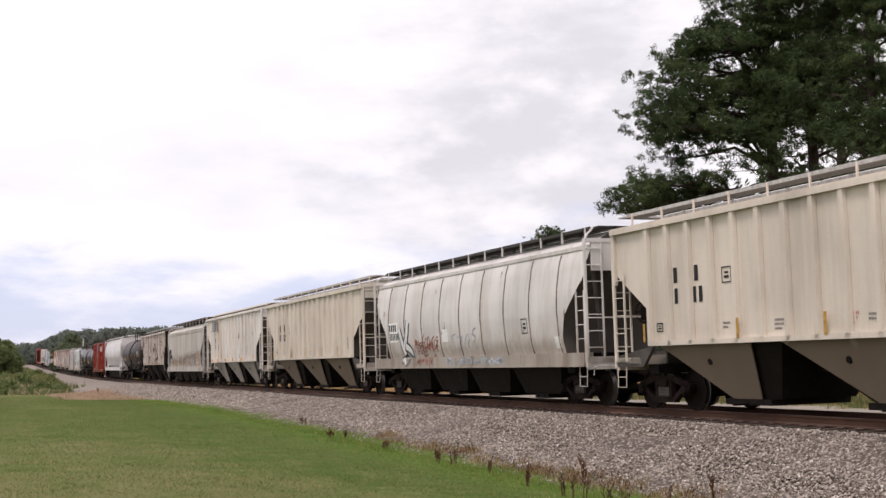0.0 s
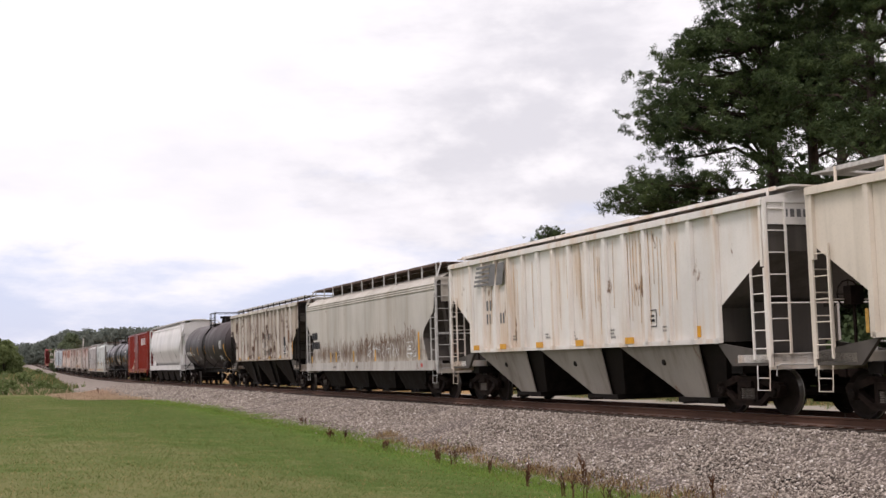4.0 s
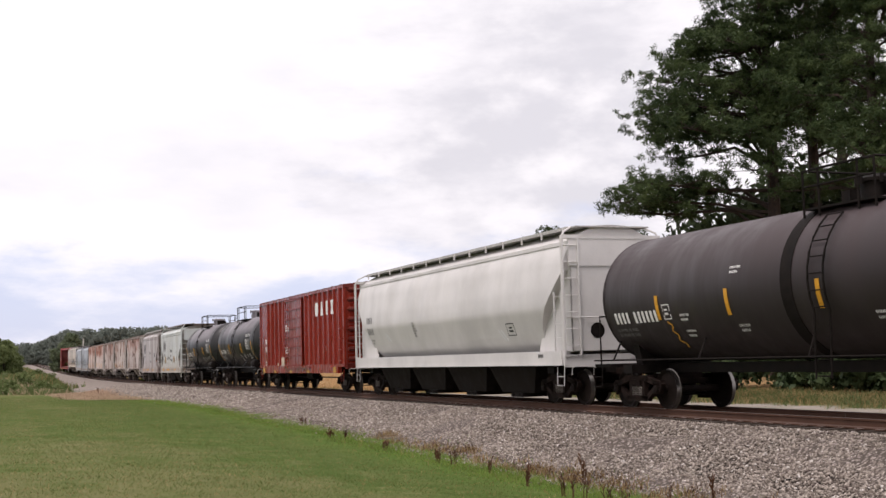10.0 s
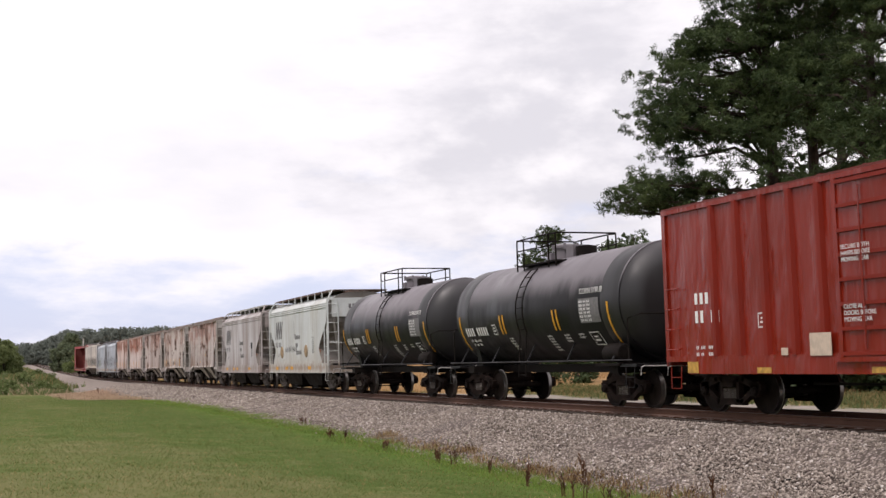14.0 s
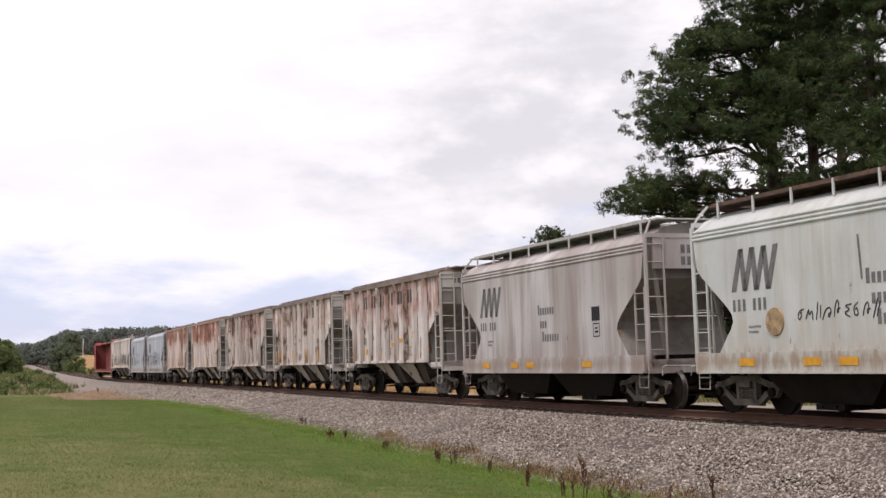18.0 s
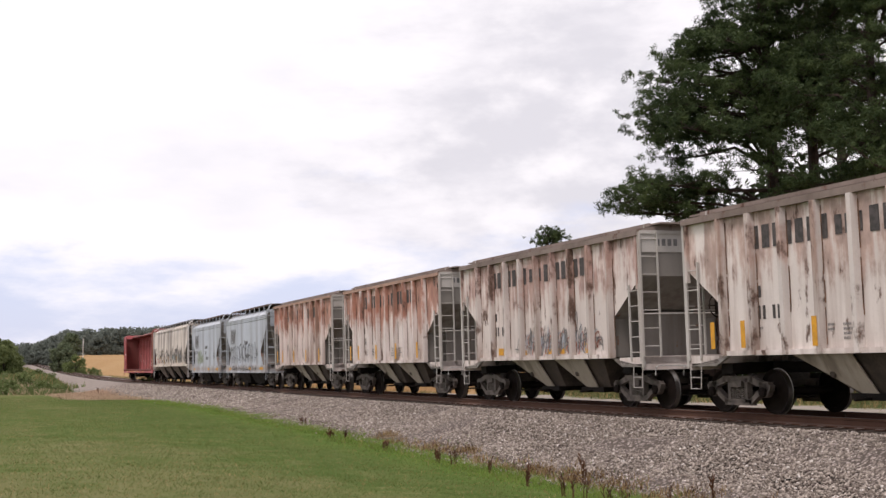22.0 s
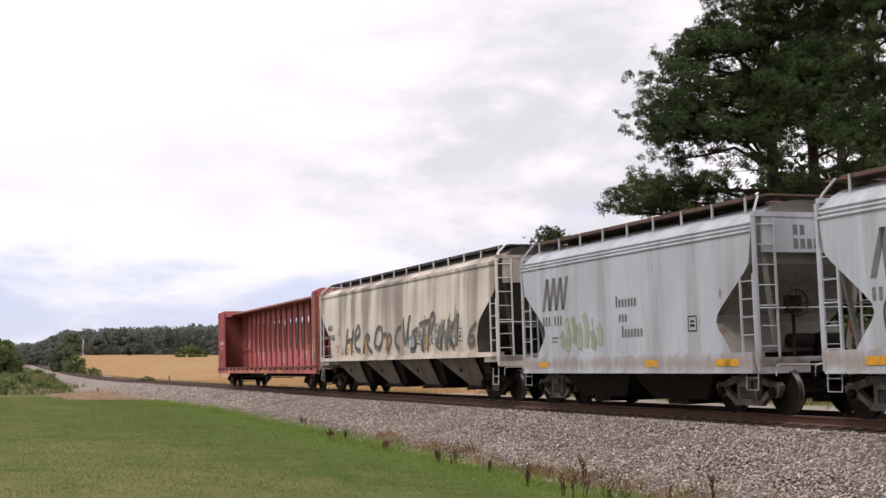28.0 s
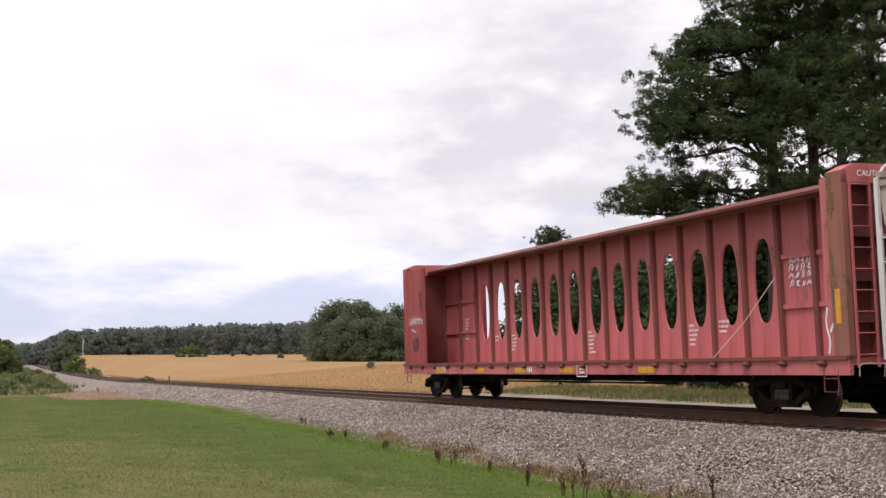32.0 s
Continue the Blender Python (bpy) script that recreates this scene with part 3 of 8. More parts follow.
def build_plants():
    tagged(scatter_stones("ballast_stones", 72000, 0.12, 3.9, 13, 62, 0.029, 5), "crushed grey and brown ballast stones on the bank", "ballast", kind="stuff")
    tagged(scatter_stones("ballast_crib_stones", 9000, -3.6, -0.1, 14, 60, 0.034, 6), "crushed grey ballast stones between the rails", "ballast", kind="stuff")
    tagged(scatter_stones("far_ballast_stones", 16000, 0.12, 4.0, 60, 125, 0.05, 7, 1.2), "crushed pale ballast stones on the far bank", "ballast", kind="stuff")
    tagged(blades("lawn_grass", 220000, strip_place(4.1, 17.5, 9, 95, 1.7), (0.018, 0.052), 0.007, [M["grass"], M["grass_dry"]], 11, lean=1.6, split=0.13),
           "short mown green grass with dry blades", "grass", kind="stuff")
    tagged(blades("verge_grass", 26000, strip_place(3.75, 5.0, 14, 80, 1.4, 0.3), (0.04, 0.14), 0.011, [M["verge"], M["grass_dry"]], 12, lean=0.8, split=0.05),
           "longer green grass along the gravel edge", "grass", kind="stuff")
    tagged(blades("dry_verge_weeds", 5000, strip_place(3.25, 3.85, 14, 36, 1.2, 0.12), (0.05, 0.20), 0.010, [M["grass_dry"], M["stalk"]], 13, split=0.35),
           "dry tan and brown weeds at the gravel edge", "weeds", kind="stuff")
    tagged(blades("dry_weed_patch", 16000, strip_place(4.6, 8.6, 84, 122, 1.0, 0.6), (0.04, 0.20), 0.03, [M["straw"], M["stalk"]], 14, split=0.06),
           "tan dry weeds on the far part of the bank", "weeds", kind="stuff")
    tagged(blades("bank_weeds", 26000, strip_place(9.0, 24.0, 112, 150, 1.0, 1.2), (0.15, 0.6), 0.05, [M["leaves_light"], M["straw"]], 19, lean=0.5, split=0.25),
           "rough green and straw weeds at the end of the mown grass", "weeds", kind="stuff")
    tagged(blades("rough_weeds", 52000, strip_place(5.6, 18.0, 146, 300, 1.0, 1.0), (0.2, 0.85), 0.06, [M["leaves_light"], M["grass_dry"]], 15, split=0.2),
           "tall rough green weeds beside the track", "weeds", kind="stuff")
    tagged(blades("path_weeds", 46000, strip_place(-14.5, -10.6, 12, 60, 1.0, 0.4), (0.05, 0.26), 0.016, [M["shade_weeds"], M["grass_dry"]], 16, lean=0.6, split=0.35),
           "green and straw weeds between the gravel path and the field", "weeds", kind="stuff")
    tagged(blades("far_verge_weeds", 5000, strip_place(-6.4, -4.8, 56, 220, 1.3, 0.5), (0.08, 0.35), 0.03, [M["leaves_light"], M["grass_dry"]], 17, split=0.6),
           "sparse weeds beside the grain field", "weeds", kind="stuff")
    tagged(blades("grain_stalks", 45000, strip_place(-55, -6.8, 62, 150, 1.3), (0.15, 0.32), 0.03, [M["grain"]], 18, lean=0.25),
           "ripe tan grain stalks", "grain", kind="stuff")


def weed_stem(r, h):
    """One dead upright stem with side twigs and ragged seed heads, given apart."""
    mb = MB()
    bx, by = r.uniform(-0.07, 0.07), r.uniform(-0.07, 0.07)
    hh = h * r.uniform(0.6, 1.0)
    tx, ty = bx + r.uniform(-0.08, 0.08) * h, by + r.uniform(-0.08, 0.08) * h
    mb.tube([(bx, by, -0.05), ((bx + tx) / 2, (by + ty) / 2, hh * 0.5), (tx, ty, hh)], [0.009, 0.008, 0.004], 4)
    heads = MB()
    for _ in range(9):
        k = r.uniform(0.3, 1.0)
        px, py, pz = bx + (tx - bx) * k, by + (ty - by) * k, hh * k
        a = r.uniform(0, 6.28)
        ln = r.uniform(0.04, 0.12)
        q = (px + math.cos(a) * ln * 0.6, py + math.sin(a) * ln * 0.6, pz + ln * r.uniform(0.6, 1.2))
        w = 0.011
        heads.add([(px - w, py, pz), (px + w, py, pz), (q[0] + w, q[1], q[2]), (q[0] - w, q[1], q[2] + 0.03)], [(0, 1, 2, 3)])
    return mb, heads


def build_weed_plants():
    r = random.Random(21)
    spots = [(611, 37.0, 0.22), (585, 37.5, 0.16), (1253, 20.6, 0.62), (1168, 20.2, 0.42), (1028, 21.6, 0.40), (1030, 25.3, 0.42), (993, 22.4, 0.3), (1012, 22.1, 0.3),
             (1290, 19.3, 0.3), (1350, 18.6, 0.34), (1395, 18.2, 0.3), (1465, 17.6, 0.42), (1508, 17.2, 0.3), (1540, 17.0, 0.3), (1100, 20.9, 0.24), (1068, 21.3, 0.26),
             (800, 29.0, 0.3), (770, 29.4, 0.24), (860, 27.0, 0.3), (930, 24.2, 0.3), (535, 44.0, 0.3), (680, 33.0, 0.22), (175, 104.0, 0.5)]
    for px, dep, h in spots:
        x, y = at_view(px, dep)
        weed = tagged(new("dead_weed"), "dead brown upright weed at the gravel edge", "weed", "dead weeds on the bank")
        weed.matrix_basis = Matrix.Translation((x, y, on_ground(x, y))) @ Matrix.Rotation(r.uniform(0, 6), 4, "Z")
        for _ in range(r.randint(2, 5)):
            stem, heads = weed_stem(r, h * 1.25)
            part("seed_head", heads, M["stalk"], part("stem", stem, M["stalk"], weed, smooth=0), smooth=0)["kind"] = "stuff"


# ---- trees ----
def leaf_cloud(rng, centres, radii, n, size, flat=0.75, needle=False, face=1.1):
    """Leaf quads over soft lumps, each facing more or less outward; returns (n*4, 3) corners."""
    i = rng.integers(0, len(centres), n)
    d = rng.normal(0, 1, (n, 3))
    d /= np.linalg.norm(d, axis=1, keepdims=True)
    r = rng.random((n, 1)) ** 0.36
    p = centres[i] + d * r * radii[i][:, None] * np.array([1, 1, flat])
    up = d * face + rng.normal(0, 0.6, (n, 3)) + np.array([0, 0, 0.25])
    up /= np.linalg.norm(up, axis=1, keepdims=True)
    a = np.cross(up, rng.normal(0, 1, (n, 3)))
    a /= np.linalg.norm(a, axis=1, keepdims=True)
    b = np.cross(up, a)
    s = size * (0.5 + rng.random((n, 1)))
    if needle:
        a, b = a * s * 1.35, b * s * 0.22
    else:
        a, b = a * s, b * s * 0.7
    return np.stack([p - a, p + b, p + a, p - b], 1).reshape(-1, 3)


def pine(x, y, height, crown_low, spread, seed, label, leaves=26000, limbs=46, extra=(), tuft=1.0, short=0.55, needle=0.082):
    """A tall pine: bare tapered trunk, long uneven limbs and tufted needle clumps with gaps between."""
    r, rng = random.Random(seed), np.random.default_rng(seed)
    tree = tagged(new("pine_tree"), label, "tree", "pines beyond the track")
    tree.matrix_basis = Matrix.Translation((x, y, on_ground(x, y)))
    mb = MB()
    n = 9
    mb.tube([(math.sin(k * 0.9 + seed) * 0.12 * k / 3, math.cos(k * 0.7 + seed) * 0.12 * k / 3, height * k / n - (0.3 if k == 0 else 0)) for k in range(n + 1)],
            [0.36 * (1 - k / (n + 0.6)) + 0.03 for k in range(n + 1)], 9)
    part("trunk", mb, M["bark"], tree)
    cs, rs = [], []
    plan = [(r.uniform(crown_low, height * 0.97), r.uniform(0, 6.28), 0.0) for _ in range(limbs)] + list(extra)
    for h, a, fixed in plan:
        f = max(0.0, (h - crown_low) / (height - crown_low))
        reach = fixed or spread * (1.0 - 0.75 * f ** 1.4) * r.uniform(short, 1.0)
        ux, uy = math.cos(a), math.sin(a)
        up = reach * (r.uniform(0.05, 0.4) if not fixed else r.uniform(0.0, 0.12))
        bend = r.uniform(-0.14, 0.14) * reach
        pts = [(0, 0, h - (0.2 if not fixed else r.uniform(-0.6, 1.6))), (ux * reach * 0.35 - uy * bend, uy * reach * 0.35 + ux * bend, h + up * 0.35 + r.uniform(-0.2, 0.5)),
               (ux * reach * 0.7 - uy * bend * 0.6, uy * reach * 0.7 + ux * bend * 0.6, h + up * 0.55 + r.uniform(-0.1, 0.3)), (ux * reach, uy * reach, h + up)]
        th = min(0.10, 0.04 + 0.06 * reach / spread)
        mb = MB().tube(pts, [th, th * 0.8, th * 0.5, th * 0.2], 5)
        for t in np.linspace(0.3 if fixed else 0.22, 1.0, max(3, int(reach * (1.9 if fixed else 1.5) * tuft))):
            q = Vector(pts[1]).lerp(Vector(pts[2]), t * 2) if t < 0.5 else Vector(pts[2]).lerp(Vector(pts[3]), t * 2 - 1)
            for _ in range(2):
                w = 0.10 * reach * (1.1 - 0.5 * t) + 0.22
                c = (q.x + r.gauss(0, w), q.y + r.gauss(0, w), q.z + r.uniform(-0.15, 0.6))
                for _ in range(5):
                    cs.append((c[0] + r.gauss(0, 0.30), c[1] + r.gauss(0, 0.30), c[2] + r.gauss(0, 0.18)))
                    rs.append(r.uniform(0.16, 0.33) / tuft ** 0.5)
                mb.tube([tuple(q), c], [0.022, 0.01], 3)
        part("limb", mb, M["bark"], tree)
    pts = leaf_cloud(rng, np.array(cs), np.array(rs), leaves, needle, 0.72, True)
    ob = new("crown", tri_mesh("crown", pts, 4, M["needles"]))
    ob.parent = tree
    return tree


def broadleaf_mesh(seed, height, width, leaves, size, mat, lumps=26, low=0.14):
    r, rng = random.Random(seed), np.random.default_rng(seed)
    cs, rs = [], []
    for _ in range(lumps):
        a, h = r.uniform(0, 6.28), r.random()
        rad = width / 2 * math.sqrt(max(0.05, 1 - (1.5 * h - 0.6) ** 2)) * r.uniform(0.2, 0.85)
        cs.append((math.cos(a) * rad, math.sin(a) * rad, height * (low + (0.92 - low) * h)))
        rs.append(width * r.uniform(0.11, 0.2))
    crown = tri_mesh("crown", leaf_cloud(rng, np.array(cs), np.array(rs), leaves, size, 0.8), 4, mat)
    mb = MB()
    mb.tube([(0, 0, -0.3), (0.1, 0.05, height * 0.25), (0.0, 0.1, height * 0.6)], [0.03 * height, 0.022 * height, 0.008 * height], 6)
    for c in cs[:7]:
        mb.tube([(0.05, 0.05, height * 0.2), (c[0] * 0.5, c[1] * 0.5, c[2] * 0.7), c], [0.012 * height, 0.008 * height, 0.003 * height], 4)
    return crown, mb.mesh("trunk", M["bark"], 40)


def broadleaf(variant, x, y, scale, turn, label, name="tree", group=""):
    tree = tagged(new(name), label, "tree" if name == "tree" else "bush", group)
    tree.matrix_basis = Matrix.Translation((x, y, on_ground(x, y))) @ Matrix.Rotation(turn, 4, "Z") @ Matrix.Scale(scale, 4)
    for nm, me in (("crown", variant[0]), ("trunk", variant[1])):
        new(nm, me).parent = tree
    return tree


def build_trees():
    r = random.Random(5)
    tall = "tall dark green pine with long uneven limbs beyond the track"
    side = 2.48      # bearing of the limbs that reach out over the field
    reach = ((7.5, -0.05, 7.0), (8.2, 0.12, 6.9), (7.9, -0.3, 6.2), (8.7, 0.3, 5.4), (8.7, -0.1, 6.6), (11.2, 0.0, 5.6), (12.4, -0.1, 5.6), (11.0, 0.15, 4.9), (11.5, -0.1, 5.4), (12.5, 0.35, 5.2), (13.4, -0.3, 4.7), (13.8, 0.05, 4.9), (10.2, 0.1, 4.6),
             (14.8, -0.15, 4.2), (15.6, 0.2, 3.7), (16.4, -0.05, 3.2), (17.4, 0.1, 2.3), (8.6, 0.0, 4.2), (10.6, 1.3, 3.2), (9.9, 1.6, 2.6), (10.9, 1.0, 3.8), (9.4, 1.1, 2.4), (11.2, 1.5, 2.2), (11.0, 0.7, 5.2), (13.0, 0.8, 4.4), (15.2, 0.8, 3.2), (14.3, 0.2, 4.7), (15.2, 0.05, 3.8), (12.2, 0.05, 5.0))
    pine(*at_view(1372, 56), 25.0, 11.0, 3.9, 31, tall, 200000, 84, extra=[(h, side + a, k) for h, a, k in reach] + [(11.6 + 0.62 * k, 4.3 + 0.75 * math.sin(k * 2.3), 1.6 + 0.7 * (k % 3)) for k in range(20)], short=0.3)
    pine(*at_view(1448, 59), 25.0, 10.5, 5.4, 32, tall, 115000, 58, short=0.3, extra=[(10.8 + 0.8 * k, 4.3 + 0.8 * math.sin(k * 1.9), 1.8 + 0.7 * (k % 3)) for k in range(16)])
    pine(*at_view(1560, 51), 22.0, 7.5, 4.6, 38, tall, 95000, 44, short=0.3, extra=[(8.5 + 0.8 * k, 4.3 + 0.8 * math.sin(k * 1.7), 1.4 + 0.7 * (k % 3)) for k in range(16)])
    pine(*at_view(1665, 50), 22.0, 7.0, 5.4, 33, tall, 36000, 40)
    pine(*at_view(1500, 72), 27.0, 11.0, 6.0, 34, tall, 44000, 44)
    pine(*at_view(973, 112), 12.7, 7.4, 2.4, 35, "small pine with a tufted top behind the train", 14000, 20, tuft=1.8, needle=0.1)
    pine(*at_view(938, 118), 10.8, 5.5, 2.4, 36, "small pine with a tufted top behind the train", 9000, 14, tuft=2.0, needle=0.1)
    pine(*at_view(1120, 100), 10.6, 4.0, 3.0, 37, "small pine with a tufted top behind the train", 10000, 16, tuft=2.0, needle=0.1)
    dense = [broadleaf_mesh(60 + k, 8.0, 7.6, 6000, 0.16, M["leaves"], 34, low=0.04) for k in range(3)]
    for k, (col, dep, sc) in enumerate([(1215, 66, 0.8), (1265, 63, 1.0), (1310, 62, 1.12), (1350, 61, 1.2), (1395, 62, 1.2), (1450, 64, 1.3), (1520, 62, 1.3), (1590, 60, 1.3), (1660, 60, 1.25),
                                        (1160, 78, 1.0), (1100, 84, 1.1), (1050, 92, 1.05), (1000, 98, 1.02), (955, 104, 1.0), (915, 118, 0.85), (1240, 80, 1.0), (1330, 82, 1.1)]):
        broadleaf(dense[k % 3], *at_view(col, dep), sc, k * 1.7, "dark green broadleaf tree in a thicket beyond the track", "tree", "thicket trees beyond the track")
    hedge = [broadleaf_mesh(70 + k, 2.0, 2.9, 1500, 0.105, M["leaves"], 24, low=0.0) for k in range(2)]
    for k in range(46):
        y = 15 + k * 0.72 + r.uniform(-0.3, 0.3) if k < 40 else 46 + (k - 40) * 3.5
        x = float(rail_x_at(y)) + 15.6 + r.uniform(-0.6, 1.8)
        broadleaf(hedge[k % 2], x, y, r.uniform(0.85, 1.3) if k < 40 else r.uniform(0.5, 0.9), k * 2.3, "low dark green bush beside the gravel path", "bush", "bushes beside the path")
    clump = [broadleaf_mesh(80 + k, 8.2, 8.4, 7500, 0.175, M["oak_leaves"], 60, low=0.02) for k in range(3)]
    for k, (col, dep, sc) in enumerate([(592, 232, 1.36), (630, 228, 1.36), (668, 234, 1.3), (712, 240, 1.3), (755, 236, 1.25), (800, 232, 1.2), (574, 238, 1.08), (606, 222, 0.95), (648, 221, 0.95), (690, 223, 1.0), (735, 225, 1.05), (560, 246, 0.8)]):
        broadleaf(clump[k % 3], *at_view(col, dep), sc, k * 1.3, "broad dark green oak at the edge of the grain field", "tree", "trees in the field")
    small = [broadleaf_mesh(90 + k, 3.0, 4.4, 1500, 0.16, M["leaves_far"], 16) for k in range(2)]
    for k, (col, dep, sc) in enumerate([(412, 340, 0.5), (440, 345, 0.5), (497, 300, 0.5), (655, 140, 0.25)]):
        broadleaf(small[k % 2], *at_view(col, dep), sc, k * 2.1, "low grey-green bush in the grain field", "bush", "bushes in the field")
    big = [broadleaf_mesh(96 + k, 6.6, 5.6, 7000, 0.17, M["oak_leaves"], 34, low=0.04) for k in range(2)]
    for k, (col, dep, sc) in enumerate([(104, 262, 0.80), (121, 268, 0.84), (113, 275, 0.95), (126, 340, 1.18), (116, 345, 0.95)]):
        broadleaf(big[k % 2], *at_view(col, dep), sc, k * 1.1, "dark leafy roadside tree beside the far track", "tree", "trees by the far track")
    green = [broadleaf_mesh(130 + k, 3.0, 4.4, 1800, 0.13, M["leaves_light"], 16, low=0.03) for k in range(2)]
    for k, (col, dep, sc) in enumerate([(134, 240, 1.1), (141, 246, 0.8), (160, 205, 0.4), (168, 200, 0.45), (176, 196, 0.35), (252, 128, 0.14), (259, 128, 0.2), (266, 126, 0.17), (272, 127, 0.15), (118, 250, 0.6), (150, 222, 0.4), (335, 318, 1.1), (320, 322, 0.8), (350, 322, 0.85), (362, 325, 0.5)]):
        broadleaf(green[k % 2], *at_view(col, dep), sc, k * 2.1, "low bright green bush near the far track", "bush", "bushes by the far track")
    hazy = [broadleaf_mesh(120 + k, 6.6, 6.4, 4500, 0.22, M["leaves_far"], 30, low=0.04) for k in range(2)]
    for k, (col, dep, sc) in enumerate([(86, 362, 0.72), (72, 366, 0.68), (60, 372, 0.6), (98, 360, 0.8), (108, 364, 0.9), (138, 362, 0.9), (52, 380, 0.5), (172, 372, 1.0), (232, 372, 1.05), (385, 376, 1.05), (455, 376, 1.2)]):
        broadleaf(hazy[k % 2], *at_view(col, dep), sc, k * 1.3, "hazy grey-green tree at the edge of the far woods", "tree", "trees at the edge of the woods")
    near = [broadleaf_mesh(124 + k, 6.6, 5.6, 7000, 0.13, M["leaves_bright"], 34, low=0.04) for k in range(2)]
    for k, (col, dep, sc) in enumerate([(8, 175, 0.86), (22, 185, 0.72), (-14, 170, 0.9), (30, 190, 0.5), (-45, 175, 1.0)]):
        broadleaf(near[k % 2], *at_view(col, dep), sc, k * 1.1, "leafy green tree at the end of the mown grass", "tree", "trees beside the grass")
    low = [broadleaf_mesh(110 + k, 1.5, 3.4, 500, 0.14, M["leaves_light"], 14) for k in range(2)]
    for k in range(80):
        y = r.uniform(104, 200)
        x = float(rail_x_at(y)) - r.uniform(6.6, 19.0)
        broadleaf(low[k % 2], x, y, r.uniform(0.35, 0.85), k * 1.9, "low tangle of green weeds beside the far track", "weed_bush", "weeds by the far track")
    # far woods: one joined mass of lumpy crowns
    rng = np.random.default_rng(9)
    cs, rs = [], []
    for col in np.arange(-120, 780, 4.2):
        for row in range(3):
            dep = 395 + row * 16 + r.uniform(-8, 8)
            top = np.interp(col, [-120, 40, 60, 130, 200, 300, 420, 540, 780], [5.0, 6.2, 6.2, 7.4, 7.6, 8.4, 9.2, 9.8, 10.2]) * r.uniform(0.85, 1.12)
            x, y = at_view(col + r.uniform(-3, 3), dep)
            z = on_ground(x, min(y, 600))
            for h in np.linspace(0.12, 0.92, 6):
                cs.append((x + r.uniform(-1.5, 1.5), y + r.uniform(-1.5, 1.5), z + top * h))
                rs.append((1.7 - 1.1 * max(0, h - 0.5)) * r.uniform(0.8, 1.3))
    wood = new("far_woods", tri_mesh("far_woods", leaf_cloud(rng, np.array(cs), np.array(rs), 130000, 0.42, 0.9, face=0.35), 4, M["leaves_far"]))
    tagged(wood, "hazy green line of woods behind the grain field", "woods", kind="stuff")
    # posts
    for nm, col, dep, h, rad, mat, lab in (("utility_pole", 147.5, 300, 5.6, 0.11, M["pole"], "pale weathered utility pole beside the far track"),
                                           ("utility_pole", 62, 400, 4.6, 0.10, M["pole"], "pale weathered utility pole beside the far track"),
                                           ("marker_post", 300, 105, 0.75, 0.06, M["tie"], "short dark wooden marker post in the grain"),
                                           ("track_stake", 1487, 23.4, 0.32, 0.015, M["tie"], "thin rusty steel stake beside the track")):
        x, y = at_view(col, dep)
        pole = tagged(new(nm), lab, nm.replace("_", " "))
        pole.matrix_basis = Matrix.Translation((x, y, on_ground(x, y)))
        part("shaft", MB().tube([(0, 0, -0.3), (0.0, 0.0, h)], [rad, rad * 0.75], 8), mat, pole)
        part("cap", MB().lathe_z([(h - 0.01, rad * 0.9), (h + rad * 0.5, rad * 0.8), (h + rad * 0.9, 0.01)], n=8), mat, pole)


# ---- freight cars. Local axes: X across (the lawn side is -X), +Y towards the end of the train, Z up from the rail tops ----
AXLE, WHEEL_R = 0.89, 0.457
WHEELSETS = []


def wheelset_parts(parent, y):
    """Two flanged wheels on an axle with bearing caps; turns about its own axle."""
    def make():
        mb = MB()
        for s in (-1, 1):
            prof = [(0.0, 0.085), (0.0, 0.13), (0.012, 0.16), (0.045, 0.30), (0.05, 0.385), (0.035, 0.40), (0.0, 0.445), (0.0, 0.457), (0.10, 0.460), (0.107, 0.482), (0.135, 0.482),
                    (0.135, 0.39), (0.09, 0.385), (0.085, 0.30), (0.12, 0.15), (0.12, 0.085)]
            mb.lathe_x([(s * (GAUGE / 2 + 0.09 - x), r) for x, r in prof], n=28)
        mb.lathe_x([(-1.05, 0.03), (-1.05, 0.075), (-0.9, 0.085), (0.9, 0.085), (1.05, 0.075), (1.05, 0.03)], n=12)
        return mb

    def cap():
        mb = MB()
        for s in (-1, 1):
            mb.lathe_x([(s * 1.04, 0.02), (s * 1.04, 0.105), (s * 1.13, 0.10), (s * 1.14, 0.06), (s * 1.14, 0.01)], n=12)
            for k in range(3):
                a = k * 2.094
                mb.box(min(s * 1.13, s * 1.155), max(s * 1.13, s * 1.155), math.cos(a) * 0.06 - 0.016, math.cos(a) * 0.06 + 0.016, math.sin(a) * 0.06 - 0.016, math.sin(a) * 0.06 + 0.016)
        return mb
    def whole():
        a, b = make(), cap()
        return a.add(b.v, b.f)
    ws = part("wheelset", whole, M["wheel"], parent, "dark steel wheels on an axle", key="wheelset")
    if len(ws.data.materials) == 1:
        ws.data.materials.append(M["tread"])
        for p in ws.data.polygons:
            r = math.hypot(p.center.y, p.center.z)
            if 0.4525 < r < 0.47:
                p.material_index = 1
    ws.location = (0, y, WHEEL_R)
    WHEELSETS.append((ws, y))


